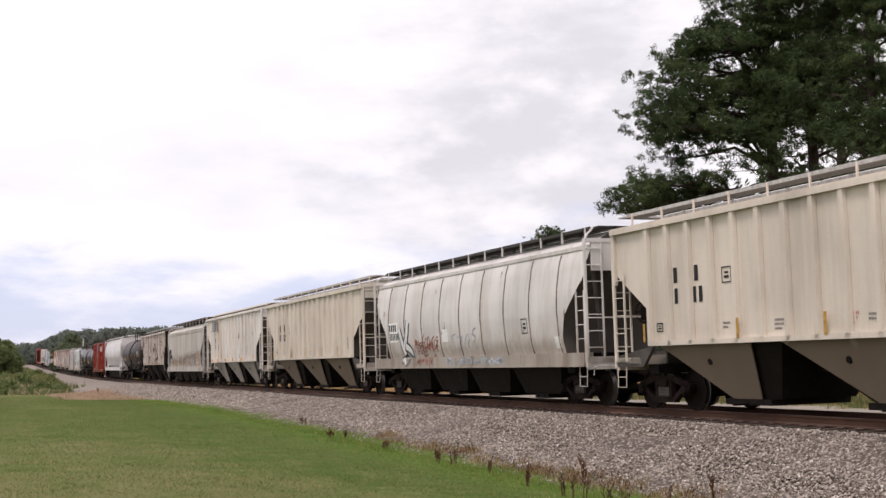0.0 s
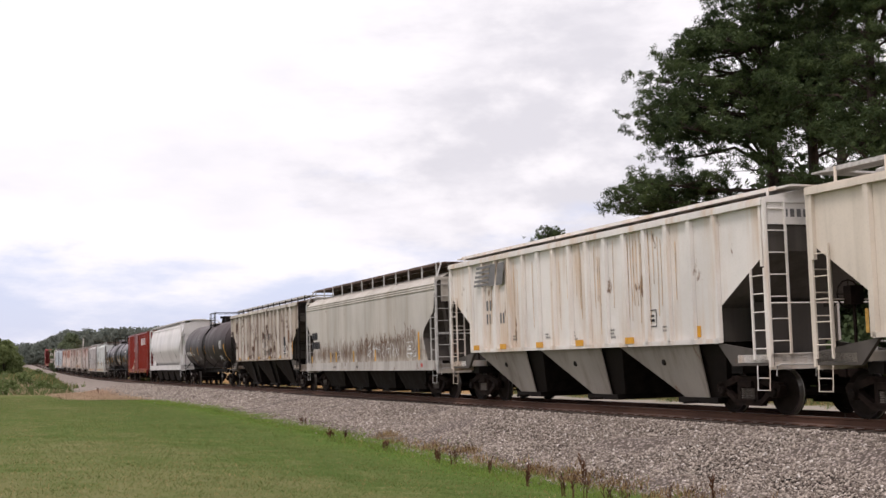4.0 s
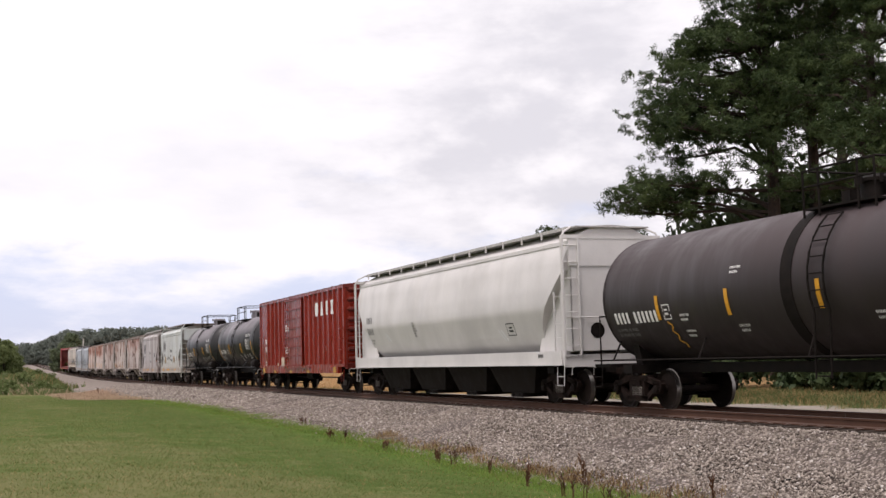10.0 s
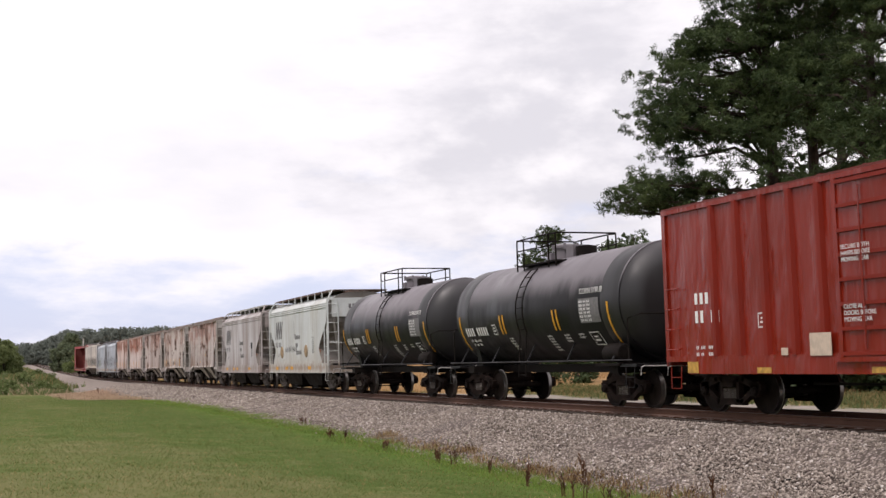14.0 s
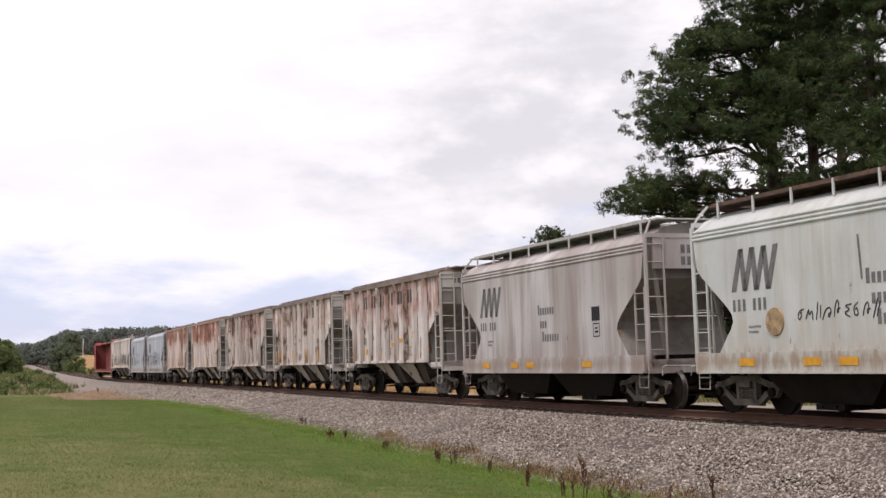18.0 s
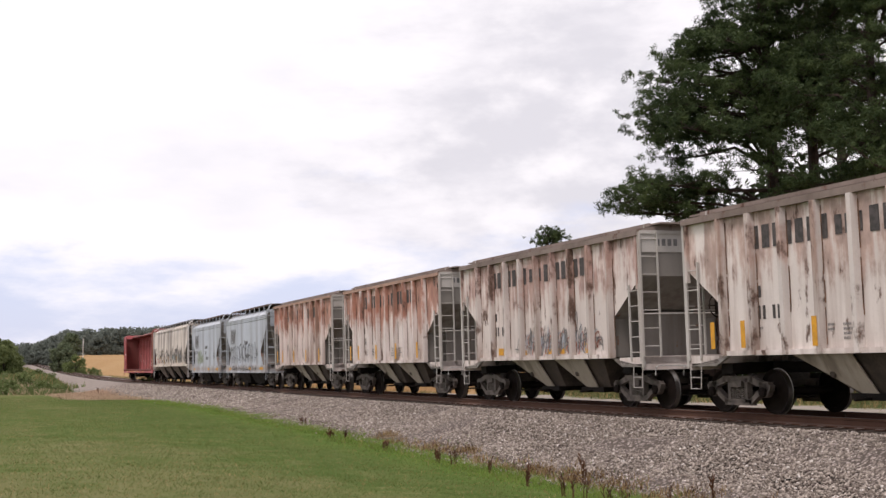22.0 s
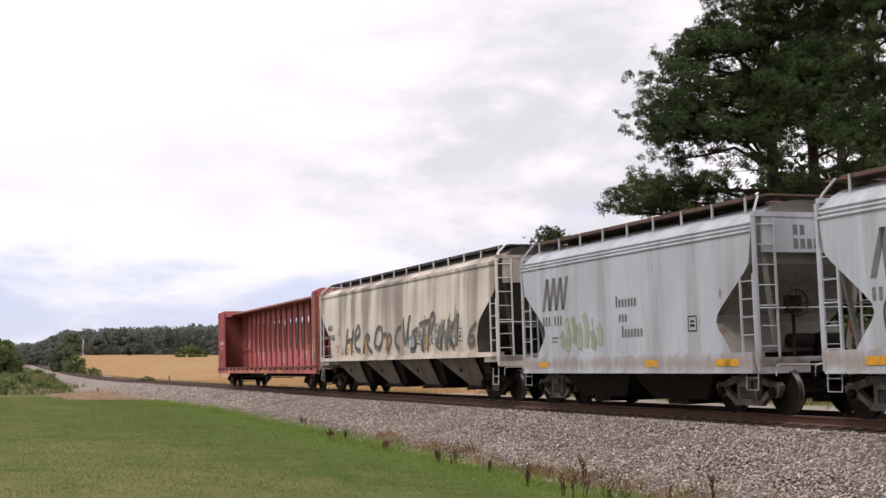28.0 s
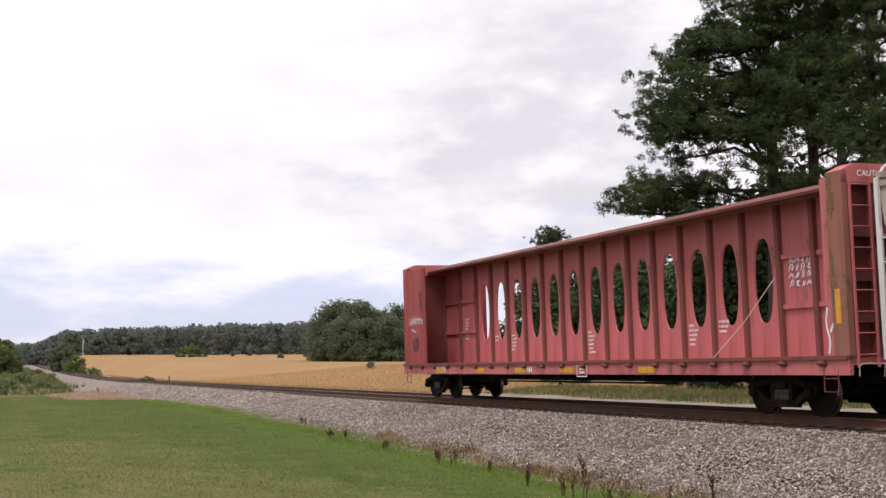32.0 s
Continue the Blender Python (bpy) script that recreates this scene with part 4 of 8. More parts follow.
def truck(parent, y, mat, tag):
    """A two-axle freight truck: two cast side frames, bolster, spring nests and two wheelsets."""
    def frames():
        mb = MB()
        for s in (-1, 1):
            x0, x1 = (0.94, 1.07) if s > 0 else (-1.07, -0.94)
            # beams round the open windows of the casting
            beams = [((-1.06, 0.54), (-0.46, 0.70), 0.13), ((0.46, 0.70), (1.06, 0.54), 0.13), ((-0.5, 0.72), (0.5, 0.72), 0.13), ((-0.44, 0.24), (0.44, 0.24), 0.13),
                     ((-0.82, 0.50), (-0.40, 0.24), 0.11), ((0.40, 0.24), (0.82, 0.50), 0.11), ((-0.29, 0.26), (-0.29, 0.72), 0.10), ((0.29, 0.26), (0.29, 0.72), 0.10)]
            for (ya, za), (yb, zb), w in beams:
                dy, dz = yb - ya, zb - za
                ln = math.hypot(dy, dz)
                ny, nz = -dz / ln * w / 2, dy / ln * w / 2
                ey, ez = dy / ln * 0.03, dz / ln * 0.03
                mb.prism_x([(ya + ny - ey, za + nz - ez), (ya - ny - ey, za - nz - ez), (yb - ny + ey, zb - nz + ez), (yb + ny + ey, zb + nz + ez)], x0, x1)
            for e in (-1, 1):
                mb.lathe_x([(x0, 0.05), (x0, 0.155), (x1, 0.155), (x1 + 0.0, 0.05)], cy=e * AXLE, cz=0.50, n=12)
                mb.box(x0, x1, e * AXLE - 0.15, e * AXLE + 0.15, 0.5, 0.66)
        mb.box(-1.12, 1.12, -0.2, 0.2, 0.55, 0.68)
        mb.box(-1.10, 1.10, -0.26, 0.26, 0.27, 0.31)
        mb.box(-0.7, 0.7, -0.14, 0.14, 0.6, 0.82)
        for e in (-1, 1):
            mb.box(-0.85, 0.85, e * 0.33 - 0.05, e * 0.33 + 0.05, 0.36, 0.46)
            for s in (-1, 1):
                mb.box(min(s * 0.66, s * 0.80), max(s * 0.66, s * 0.80), e * 0.405 - 0.035, e * 0.405 + 0.035, 0.28, 0.62)
        return mb

    def spring():
        prof = []
        for i in range(6):
            prof += [(0.31 + i * 0.04, 0.045), (0.33 + i * 0.04, 0.078)]
        return MB().lathe_z(prof, 0, 0, 10)
    t = part("truck", frames, mat, parent, "cast steel two-axle truck with coil springs", key=("truck", mat.name))
    t.location = (0, y, 0)
    for s in (-1, 1):
        for k in (-0.16, 0.0, 0.16):
            part("coil_spring", spring, M["spring"], t, at=Matrix.Translation((s * 1.03, k, 0)), key="coil_spring")
    wheelset_parts(t, -AXLE)
    wheelset_parts(t, AXLE)
    return t


def coupler(parent, y, sgn):
    def make():
        mb = MB()
        mb.box(-0.09, 0.09, -0.75, 0.0, 0.79, 0.95)
        mb.prism_x([(-0.05, 0.72), (-0.05, 1.02), (0.16, 1.02), (0.26, 0.96), (0.26, 0.78), (0.16, 0.72)], -0.17, 0.02)
        mb.box(0.02, 0.16, -0.05, 0.14, 0.74, 1.0)
        return mb
    c = part("coupler", make, M["truck"], parent, "cast steel knuckle coupler", key="coupler")
    c.matrix_basis = Matrix.Translation((0, y, 0)) @ (Matrix.Identity(4) if sgn > 0 else Matrix.Rotation(math.pi, 4, "Z"))
    h = part("air_hose", lambda: MB().tube([(-0.35, -0.5, 0.85), (-0.36, -0.2, 0.66), (-0.3, 0.0, 0.5), (-0.16, 0.16, 0.42), (-0.05, 0.2, 0.5)], 0.028, 6), M["hose"], parent, key="air_hose")
    h.matrix_basis = c.matrix_basis.copy()
    lever = part("uncoupling_lever", lambda: MB().tube([(-1.42, -0.34, 0.80), (-1.40, -0.34, 0.99), (-1.30, -0.36, 1.02), (-0.5, -0.30, 1.0), (-0.12, -0.05, 1.06)], 0.016, 5), M["lever"], parent, "thin pale steel uncoupling lever", key="uncoupling_lever")
    lever.matrix_basis = Matrix.Translation((0, y, 0)) @ (Matrix.Diagonal((1, 1, 1, 1)) if sgn > 0 else Matrix.Diagonal((1, -1, 1, 1)))


def ladder(parent, mat, x, y0, y1, z0, z1, rungs, side=True, name="ladder"):
    """Two stiles and round rungs. side: along the car's flank (y0 to y1 at x); else across its end (x = (x0, x1) at y0)."""
    mb = MB()
    if side:
        ends = [(x, y0), (x, y1)]
    else:
        ends = [(x[0], y0), (x[1], y0)]
    for ex, ey in ends:
        mb.box(ex - 0.02, ex + 0.02, ey - 0.021, ey + 0.021, z0, z1)
    for k in range(rungs):
        z = z0 + (z1 - z0) * (k + 0.6) / rungs
        mb.tube([(ends[0][0], ends[0][1], z), (ends[1][0], ends[1][1], z)], 0.013, 5)
    return part(name, mb, mat, parent)


def stirrup(parent, mat, x, y):
    s = -1 if x < 0 else 1
    mb = MB().tube([(x, y - 0.2, 1.0), (x + s * 0.02, y - 0.19, 0.52), (x + s * 0.02, y + 0.19, 0.52), (x, y + 0.2, 1.0)], 0.013, 5)
    mb.tube([(x + s * 0.02, y - 0.19, 0.76), (x + s * 0.02, y + 0.19, 0.76)], 0.010, 5)
    part("stirrup_step", mb, mat, parent)


def bars(parent, surf, y, z, h, pattern, mat, label="", ch=0.62, gap=0.2, name="lettering", slant=0.0, ink=0.62):
    """A line of plain blocks, one for each character of the pattern ('#' a tall block, 'x' a low one, ' ' a gap), running from +Y to -Y at height z on the flank."""
    mb = MB()
    w = h * ch
    for k, c in enumerate(pattern):
        if c == " ":
            continue
        big = h >= 0.18
        if big:
            mb = MB()
        ya = y - k * (w + h * gap)
        cells = [(0.0, w * (1.0 if ink >= 1.0 else 0.76), 0.0, 0.7 if c == "x" else 1.0)]
        for a, b, p, q in cells:
            rows = 4 if q - p > 0.5 else 1
            for r in range(rows):
                za, zb = z + h * (p + (q - p) * r / rows), z + h * (p + (q - p) * (r + 1) / rows)
                xa, xb = surf(za) - 0.006, surf(zb) - 0.006
                s0, s1 = slant * (za - z), slant * (zb - z)
                mb.add([(xa, ya - a - s0, za), (xa, ya - b - s0, za), (xb, ya - b - s1, zb), (xb, ya - a - s1, zb)], [(0, 1, 2, 3)])
        if big:
            part("letter_block", mb, mat, parent, label, smooth=0)
    if h < 0.18:
        part(name, mb, mat, parent, label, smooth=0)["kind"] = "stuff"


def strokes(parent, surf, lines, width, mat, label, name="graffiti"):
    """Flat painted lines on the flank: each a list of (y, z), laid over the surface."""
    mb = MB()
    for ln in lines:
        if len(lines) <= 40:
            mb = MB()
        pts = list(ln)
        for _ in range(3 if len(lines) <= 40 else 1):
            cut = [pts[0]]
            for (ya, za), (yb, zb) in zip(pts[:-1], pts[1:]):
                cut += [(ya * 0.75 + yb * 0.25, za * 0.75 + zb * 0.25), (ya * 0.25 + yb * 0.75, za * 0.25 + zb * 0.75)]
            pts = cut + [pts[-1]]
        left, right = [], []
        for i, (py, pz) in enumerate(pts):
            a, b = pts[max(0, i - 1)], pts[min(len(pts) - 1, i + 1)]
            dy, dz = b[0] - a[0], b[1] - a[1]
            L = math.hypot(dy, dz) or 1.0
            wy, wz = -dz / L * width / 2, dy / L * width / 2
            left.append((surf(pz + wz) - 0.008, py + wy, pz + wz))
            right.append((surf(pz - wz) - 0.008, py - wy, pz - wz))
        n = len(pts)
        mb.add(left + right, [(i, i + 1, n + i + 1, n + i) for i in range(n - 1)])
        if len(lines) <= 40:
            part(name, mb, mat, parent, label, smooth=0)
    if len(lines) > 40:
        part(name, mb, mat, parent, label, smooth=0)["kind"] = "stuff"


def scribble(seed, y0, y1, z0, z1, n, loops=3):
    """Seeded angular tag strokes between y0 and y1: each sign a stem, a hook and a slash or two."""
    r = random.Random(seed)
    out = []
    w, hgt = abs(y1 - y0) / n, z1 - z0
    for k in range(n):
        cy = y0 + (y1 - y0) * (k + 0.5) / n
        lift = r.uniform(-0.08, 0.08) * hgt
        tall, fat, lean = r.uniform(0.7, 1.15), r.uniform(0.45, 0.8), r.uniform(-0.1, 0.35)
        at = lambda a, b: (cy - (a + r.uniform(-0.12, 0.12)) * w * fat - (b - 0.5) * lean * hgt, z0 + lift + (b * tall + r.uniform(-0.06, 0.06)) * hgt)
        kind = r.randrange(5)
        if kind == 0:
            out.append([at(-0.6, 0.1), at(-0.2, 1.0), at(0.05, 0.2), at(0.35, 0.95), at(0.6, 0.0)])
        elif kind == 1:
            out.append([at(-0.5, 0.0), at(-0.5, 0.8), at(0.0, 1.15), at(0.5, 0.8), at(0.4, 0.1), at(0.1, 0.5), at(0.7, 0.6)])
        elif kind == 2:
            out += [[at(-0.3, -0.1), at(0.05, 1.1)], [at(0.15, 0.0), at(0.45, 0.9)]]
        elif kind == 3:
            out.append([at(0.6, 0.9), at(-0.4, 0.8), at(0.5, 0.45), at(-0.5, 0.3), at(0.6, 0.0)])
        else:
            out.append([at(0.4, 1.0), at(-0.5, 0.7), at(-0.4, 0.05), at(0.45, 0.1), at(0.3, 0.65), at(-0.2, 0.5)])
        if loops > 1 and r.random() < 0.6:
            out.append([at(-0.65, r.uniform(0.1, 0.9)), at(0.6, r.uniform(0.1, 0.9))])
    return out


def rib_rust(car, surf, yb, ribs, wide, z0, z1, seed):
    """Broken dark rust lines where the posts meet the flank sheets."""
    r = random.Random(seed)
    for k in range(ribs):
        y = -yb + 2 * yb * k / (ribs - 1)
        lines = []
        for side in (-1, -1, 1):
            z = r.uniform(z0, z0 + 0.8)
            while z < z1 - 0.2:
                e = min(z1, z + r.uniform(0.25, 1.1))
                ya = y + side * (wide + r.uniform(0.012, 0.03))
                lines.append([(ya, z), (ya + r.uniform(-0.012, 0.012), (z + e) / 2), (ya, e)])
                z = e + r.uniform(0.15, 0.9)
        strokes(car, surf, lines, 0.032, M["spray_brown"], "dark rust lines beside the post", "rust_stain")


def over_sill(surf, zsill, out=1.545):
    """The flank's surface that steps out over the side sill below zsill."""
    return lambda z: -out - 0.002 if z < zsill + 0.02 else surf(z)


def words(parent, text, surf, y, z, h, mat):
    """Real words on the flank, in the built-in font, reading from +Y to -Y."""
    cu = bpy.data.curves.new("words", "FONT")
    cu.body, cu.size, cu.extrude = text, h, 0.001
    cu.space_line = 1.0
    tmp = new("words", cu)
    me = bpy.data.meshes.new_from_object(tmp)
    bpy.data.objects.remove(tmp)
    me.materials.append(mat)
    ob = new("lettering", me)
    ob.parent = parent
    ob.matrix_basis = Matrix.Translation((surf(z) - 0.009, y, z)) @ Matrix(((0, 0, -1, 0), (-1, 0, 0, 0), (0, 1, 0, 0), (0, 0, 0, 1)))
    return ob


def patch(parent, surf, y, z, w, h, mat, label="", name="placard"):
    """A thin plate or painted panel on the flank, from y towards -Y and up from z."""
    mb = MB()
    n = 4
    o, i = [], []
    for k in range(n + 1):
        zz = z + h * k / n
        o += [(surf(zz) - 0.010, y, zz), (surf(zz) - 0.010, y - w, zz)]
        i += [(surf(zz) - 0.002, y, zz), (surf(zz) - 0.002, y - w, zz)]
    m = len(o)
    f = []
    for k in range(n):
        f += [(2 * k, 2 * k + 1, 2 * k + 3, 2 * k + 2), (m + 2 * k, m + 2 * k + 2, m + 2 * k + 3, m + 2 * k + 1),
              (2 * k, 2 * k + 2, m + 2 * k + 2, m + 2 * k), (2 * k + 1, m + 2 * k + 1, m + 2 * k + 3, 2 * k + 3)]
    f += [(0, m, m + 1, 1), (2 * n, 2 * n + 1, m + 2 * n + 1, m + 2 * n)]
    mb.add(o + i, f)
    return part(name, mb, mat, parent, label, smooth=0)


def framed_sign(parent, surf, y, z, w, h, mat, inner=None):
    """A stencilled box: four thin bars, with two short rows inside."""
    mb = MB()
    t = 0.025
    for a, b, c, d in ((y, y - w, z, z + t), (y, y - w, z + h - t, z + h), (y, y - t, z, z + h), (y - w + t, y - w, z, z + h), (y - w * 0.25, y - w * 0.75, z + h * 0.3, z + h * 0.45), (y - w * 0.3, y - w * 0.7, z + h * 0.58, z + h * 0.7)):
        xa, xb = surf(c) - 0.008, surf(d) - 0.008
        mb.add([(xa, a, c), (xa, b, c), (xb, b, d), (xb, a, d)], [(0, 1, 2, 3)])
    part("stencil", mb, inner or mat, parent, smooth=0)


def running_board(parent, L2, z, mat, post_mat, x=0.62, w=0.5, posts=12, eave_z=4.1, name="running_board"):
    """Raised roof walks on both sides of the hatches, cross walks at the ends, on short brackets."""
    for s in (-1, 1):
        mb = MB()
        mb.box(min(s * x, s * (x + w)), max(s * x, s * (x + w)), -L2, L2, z, z + 0.035)
        mb.box(min(s * (x + w), s * (x + w + 0.02)), max(s * (x + w), s * (x + w + 0.02)), -L2, L2, z - 0.02, z + 0.06)
        part(name, mb, mat, parent)
        for k in range(posts):
            y = -L2 + 0.25 + (2 * L2 - 0.5) * k / (posts - 1)
            if s < 0:
                part("bracket", lambda: MB().box(-(x + w + 0.045), -(x + w + 0.005), -0.02, 0.02, eave_z, z + 0.05), post_mat, parent, at=Matrix.Translation((0, y, 0)), key=("bracket", parent.name))
    for s in (-1, 1):
        part("end_walk", MB().box(-x - w, x + w, min(s * L2, s * (L2 + 0.45)), max(s * L2, s * (L2 + 0.45)), z, z + 0.035), mat, parent)


def hatches(parent, L2, z, mat, n=10, w=0.42, top=None):
    """A long loading trough down the roof with close-set hatch covers."""
    top = top or z + 0.12
    part("loading_trough", MB().box(-w + 0.06, w - 0.06, -L2 + 0.25, L2 - 0.25, z - 0.05, top - 0.06), mat, parent)
    d = (2 * L2 - 0.6) / n / 2 * 0.97
    for k in range(n):
        y = -L2 + 0.3 + (2 * L2 - 0.6) * (k + 0.5) / n
        def make():
            mb = MB()
            mb.rings([[(-w, -d, top - 0.1), (w, -d, top - 0.1), (w, d, top - 0.1), (-w, d, top - 0.1)], [(-w, -d, top - 0.03), (w, -d, top - 0.03), (w, d, top - 0.03), (-w, d, top - 0.03)],
                      [(-w + 0.06, -d + 0.06, top), (w - 0.06, -d + 0.06, top), (w - 0.06, d - 0.06, top), (-w + 0.06, d - 0.06, top)]])
            mb.box(-w - 0.04, -w, -0.06, 0.06, top - 0.16, top - 0.02)
            return mb
        part("hatch_cover", make, mat, parent, at=Matrix.Translation((0, y, 0)), key=("hatch", parent.name))


def under_frame(car, L, mat, tc, tmat, platform=None):
    """Centre sill, trucks, couplers."""
    e = L / 2
    mb = MB().box(-0.28, 0.28, -e + 0.62, e - 0.62, 0.84, 1.06)
    for s in (-1, 1):
        mb.box(-1.3, 1.3, s * tc - 0.2, s * tc + 0.2, 0.84, 1.05)
    part("centre_sill", mb, mat, car)
    for s in (-1, 1):
        truck(car, s * tc, tmat, "")
        coupler(car, s * (e - 0.24), s)


def bays(car, y0, y1, n, ztop, mat, half=1.42, zb=0.42, narrow=0.62, foot=0.34):
    """Discharge hoppers: each a funnel with sloping sides, with an outlet gate below."""
    step = (y1 - y0) / n
    for k in range(n):
        c = y0 + step * (k + 0.5)
        def make():
            mb = MB()
            d = step / 2 - 0.02
            mb.rings([[(-half, -d, ztop), (half, -d, ztop), (half, d, ztop), (-half, d, ztop)],
                      [(-half + 0.06, -d + 0.1, ztop - 0.1), (half - 0.06, -d + 0.1, ztop - 0.1), (half - 0.06, d - 0.1, ztop - 0.1), (-half + 0.06, d - 0.1, ztop - 0.1)],
                      [(-narrow * 1.25, -foot, zb), (narrow * 1.25, -foot, zb), (narrow * 1.25, foot, zb), (-narrow * 1.25, foot, zb)]])
            return mb
        b = part("discharge_bay", make, mat, car, at=Matrix.Translation((0, c, 0)), key=("bay", car.name))
        def gate():
            mb = MB()
            mb.box(-narrow * 1.3, narrow * 1.3, -0.40, 0.40, zb - 0.12, zb - 0.004)
            mb.tube([(-1.15, -0.2, zb - 0.05), (1.15, -0.2, zb - 0.05)], 0.03, 6)
            mb.tube([(-1.15, 0.2, zb - 0.05), (1.15, 0.2, zb - 0.05)], 0.03, 6)
            return mb
        part("outlet_gate", gate, M["steel_dark"], b, key=("gate", narrow, zb))


def plated_bays(car, ztop, mat, dark, plates, zb=0.48, half=1.42, tuck=0.42):
    """Discharge bays whose pale side sheets lean in towards the outlet: plates = (top far, top near, bottom far, bottom near) along the car."""
    for ta, tb, ba, bb in plates:
        # inner sheets: shade between the side plates painted in as a dark colour
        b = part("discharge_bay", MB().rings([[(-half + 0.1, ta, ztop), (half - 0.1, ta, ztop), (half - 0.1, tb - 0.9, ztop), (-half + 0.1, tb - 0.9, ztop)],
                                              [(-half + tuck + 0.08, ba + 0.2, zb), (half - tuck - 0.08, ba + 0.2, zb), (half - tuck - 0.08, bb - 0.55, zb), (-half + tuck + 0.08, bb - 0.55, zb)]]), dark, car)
        for s in (-1, 1):
            lo = half - tuck
            ring = lambda d: [(s * (half - d), ta, ztop), (s * (half - d), tb, ztop), (s * (lo - d), bb, zb), (s * (lo - d), ba, zb)]
            part("side_plate", MB().rings([ring(0.0), ring(0.03)]), mat, b, "pale rust-stained sloping side sheet")
            zz = ztop - 0.4
            xx = half - tuck * 0.4 / (ztop - zb)
            part("lock_casting", MB().lathe_x([(s * (xx - 0.05), 0.01), (s * (xx - 0.05), 0.09), (s * (xx + 0.02), 0.07), (s * (xx + 0.02), 0.01)], (ta + tb) / 2 - 0.1, zz, 10), dark, b)
        part("outlet_gate", MB().box(-half + tuck, half - tuck, bb - 0.3, ba + 0.3, zb - 0.13, zb - 0.004).tube([(-half + 0.05, (ba + bb) / 2, zb - 0.1), (half - 0.05, (ba + bb) / 2, zb - 0.1)], 0.035, 6), M["steel_dark"], b)


def end_gear(car, L, mat, yt, ztop, zs, post_mat=None, tall=None, brake=True, brake_side=-1, walk=None):
    """End platforms, corner posts with ladders on end and flank, stirrups, and the brake wheel with its gear."""
    pm = post_mat or mat
    e = L / 2
    half = 1.5
    for s in (-1, 1):
        ye = s * yt
        mb = MB()
        mb.box(-half, half, min(ye, ye - s * 1.1), max(ye, ye - s * 1.1), zs - 0.16, zs)
        mb.box(-half, half, min(ye, ye - s * 0.08), max(ye, ye - s * 0.08), zs - 0.3, zs + 0.02)
        part("end_sill", mb, mat, car)
        for sx in (-1, 1):
            x = sx * half
            mb = MB().box(x - 0.035, x + 0.035, ye - 0.035, ye + 0.035, zs - 0.25, ztop)
            if walk:
                mb.tube([(x, ye, ztop - 0.04), (x * 0.93, ye - s * 0.06, ztop + 0.18), (sx * walk[0], ye - s * 0.2, walk[1])], 0.03, 6)
            part("corner_post", mb, pm, car)
            if sx < 0:
                ladder(car, pm, (x, x + 0.46), ye + s * 0.04, 0, zs, (tall or ztop), 7, side=False)
                ladder(car, pm, x - 0.02, ye - s * 0.06, ye - s * 0.5, zs - 0.1, zs + (1.7 if s < 0 else 2.0), 5)
            else:
                ladder(car, pm, (x - 0.46, x), ye + s * 0.04, 0, zs, ztop, 9, side=False)
            stirrup(car, pm, x, ye - s * 0.25)
        mb = MB().tube([(-1.5, ye + s * 0.05, zs + 1.0), (1.5, ye + s * 0.05, zs + 1.0)], 0.016, 5)
        part("grab_rail", mb, pm, car)
    if brake:
        s = brake_side
        y = s * (yt - 0.05)
        b = part("brake_gear", MB().box(-0.75, -0.45, y - 0.1, y + 0.1, zs + 0.9, zs + 1.25).box(-0.62, -0.58, y - 0.03, y + 0.03, zs, zs + 0.9), M["truck"], car)
        mb = MB()
        rim = [(-0.6 + 0.27 * math.cos(k * 0.5236), y + s * 0.14, zs + 1.1 + 0.27 * math.sin(k * 0.5236)) for k in range(13)]
        mb.tube(rim, 0.016, 5)
        for k in range(0, 12, 3):
            mb.tube([(-0.6, y + s * 0.14, zs + 1.1), rim[k]], 0.012, 4)
        part("brake_wheel", mb, M["truck"], b)
        cyl = MB().lathe_x([(-0.2, 0.02), (-0.2, 0.15), (0.35, 0.15), (0.35, 0.02)], cy=s * (yt - 0.75), cz=zs + 0.35, n=14)
        cyl.lathe_x([(0.5, 0.02), (0.5, 0.2), (1.2, 0.2), (1.2, 0.02)], cy=s * (yt - 0.75), cz=zs + 0.3, n=14)
        cyl.tube([(0.35, s * (yt - 0.75), zs + 0.35), (0.5, s * (yt - 0.6), zs + 0.5), (0.9, s * (yt - 0.5), zs + 0.9)], 0.03, 5)
        part("brake_cylinder", cyl, M["steel_dark"], car)


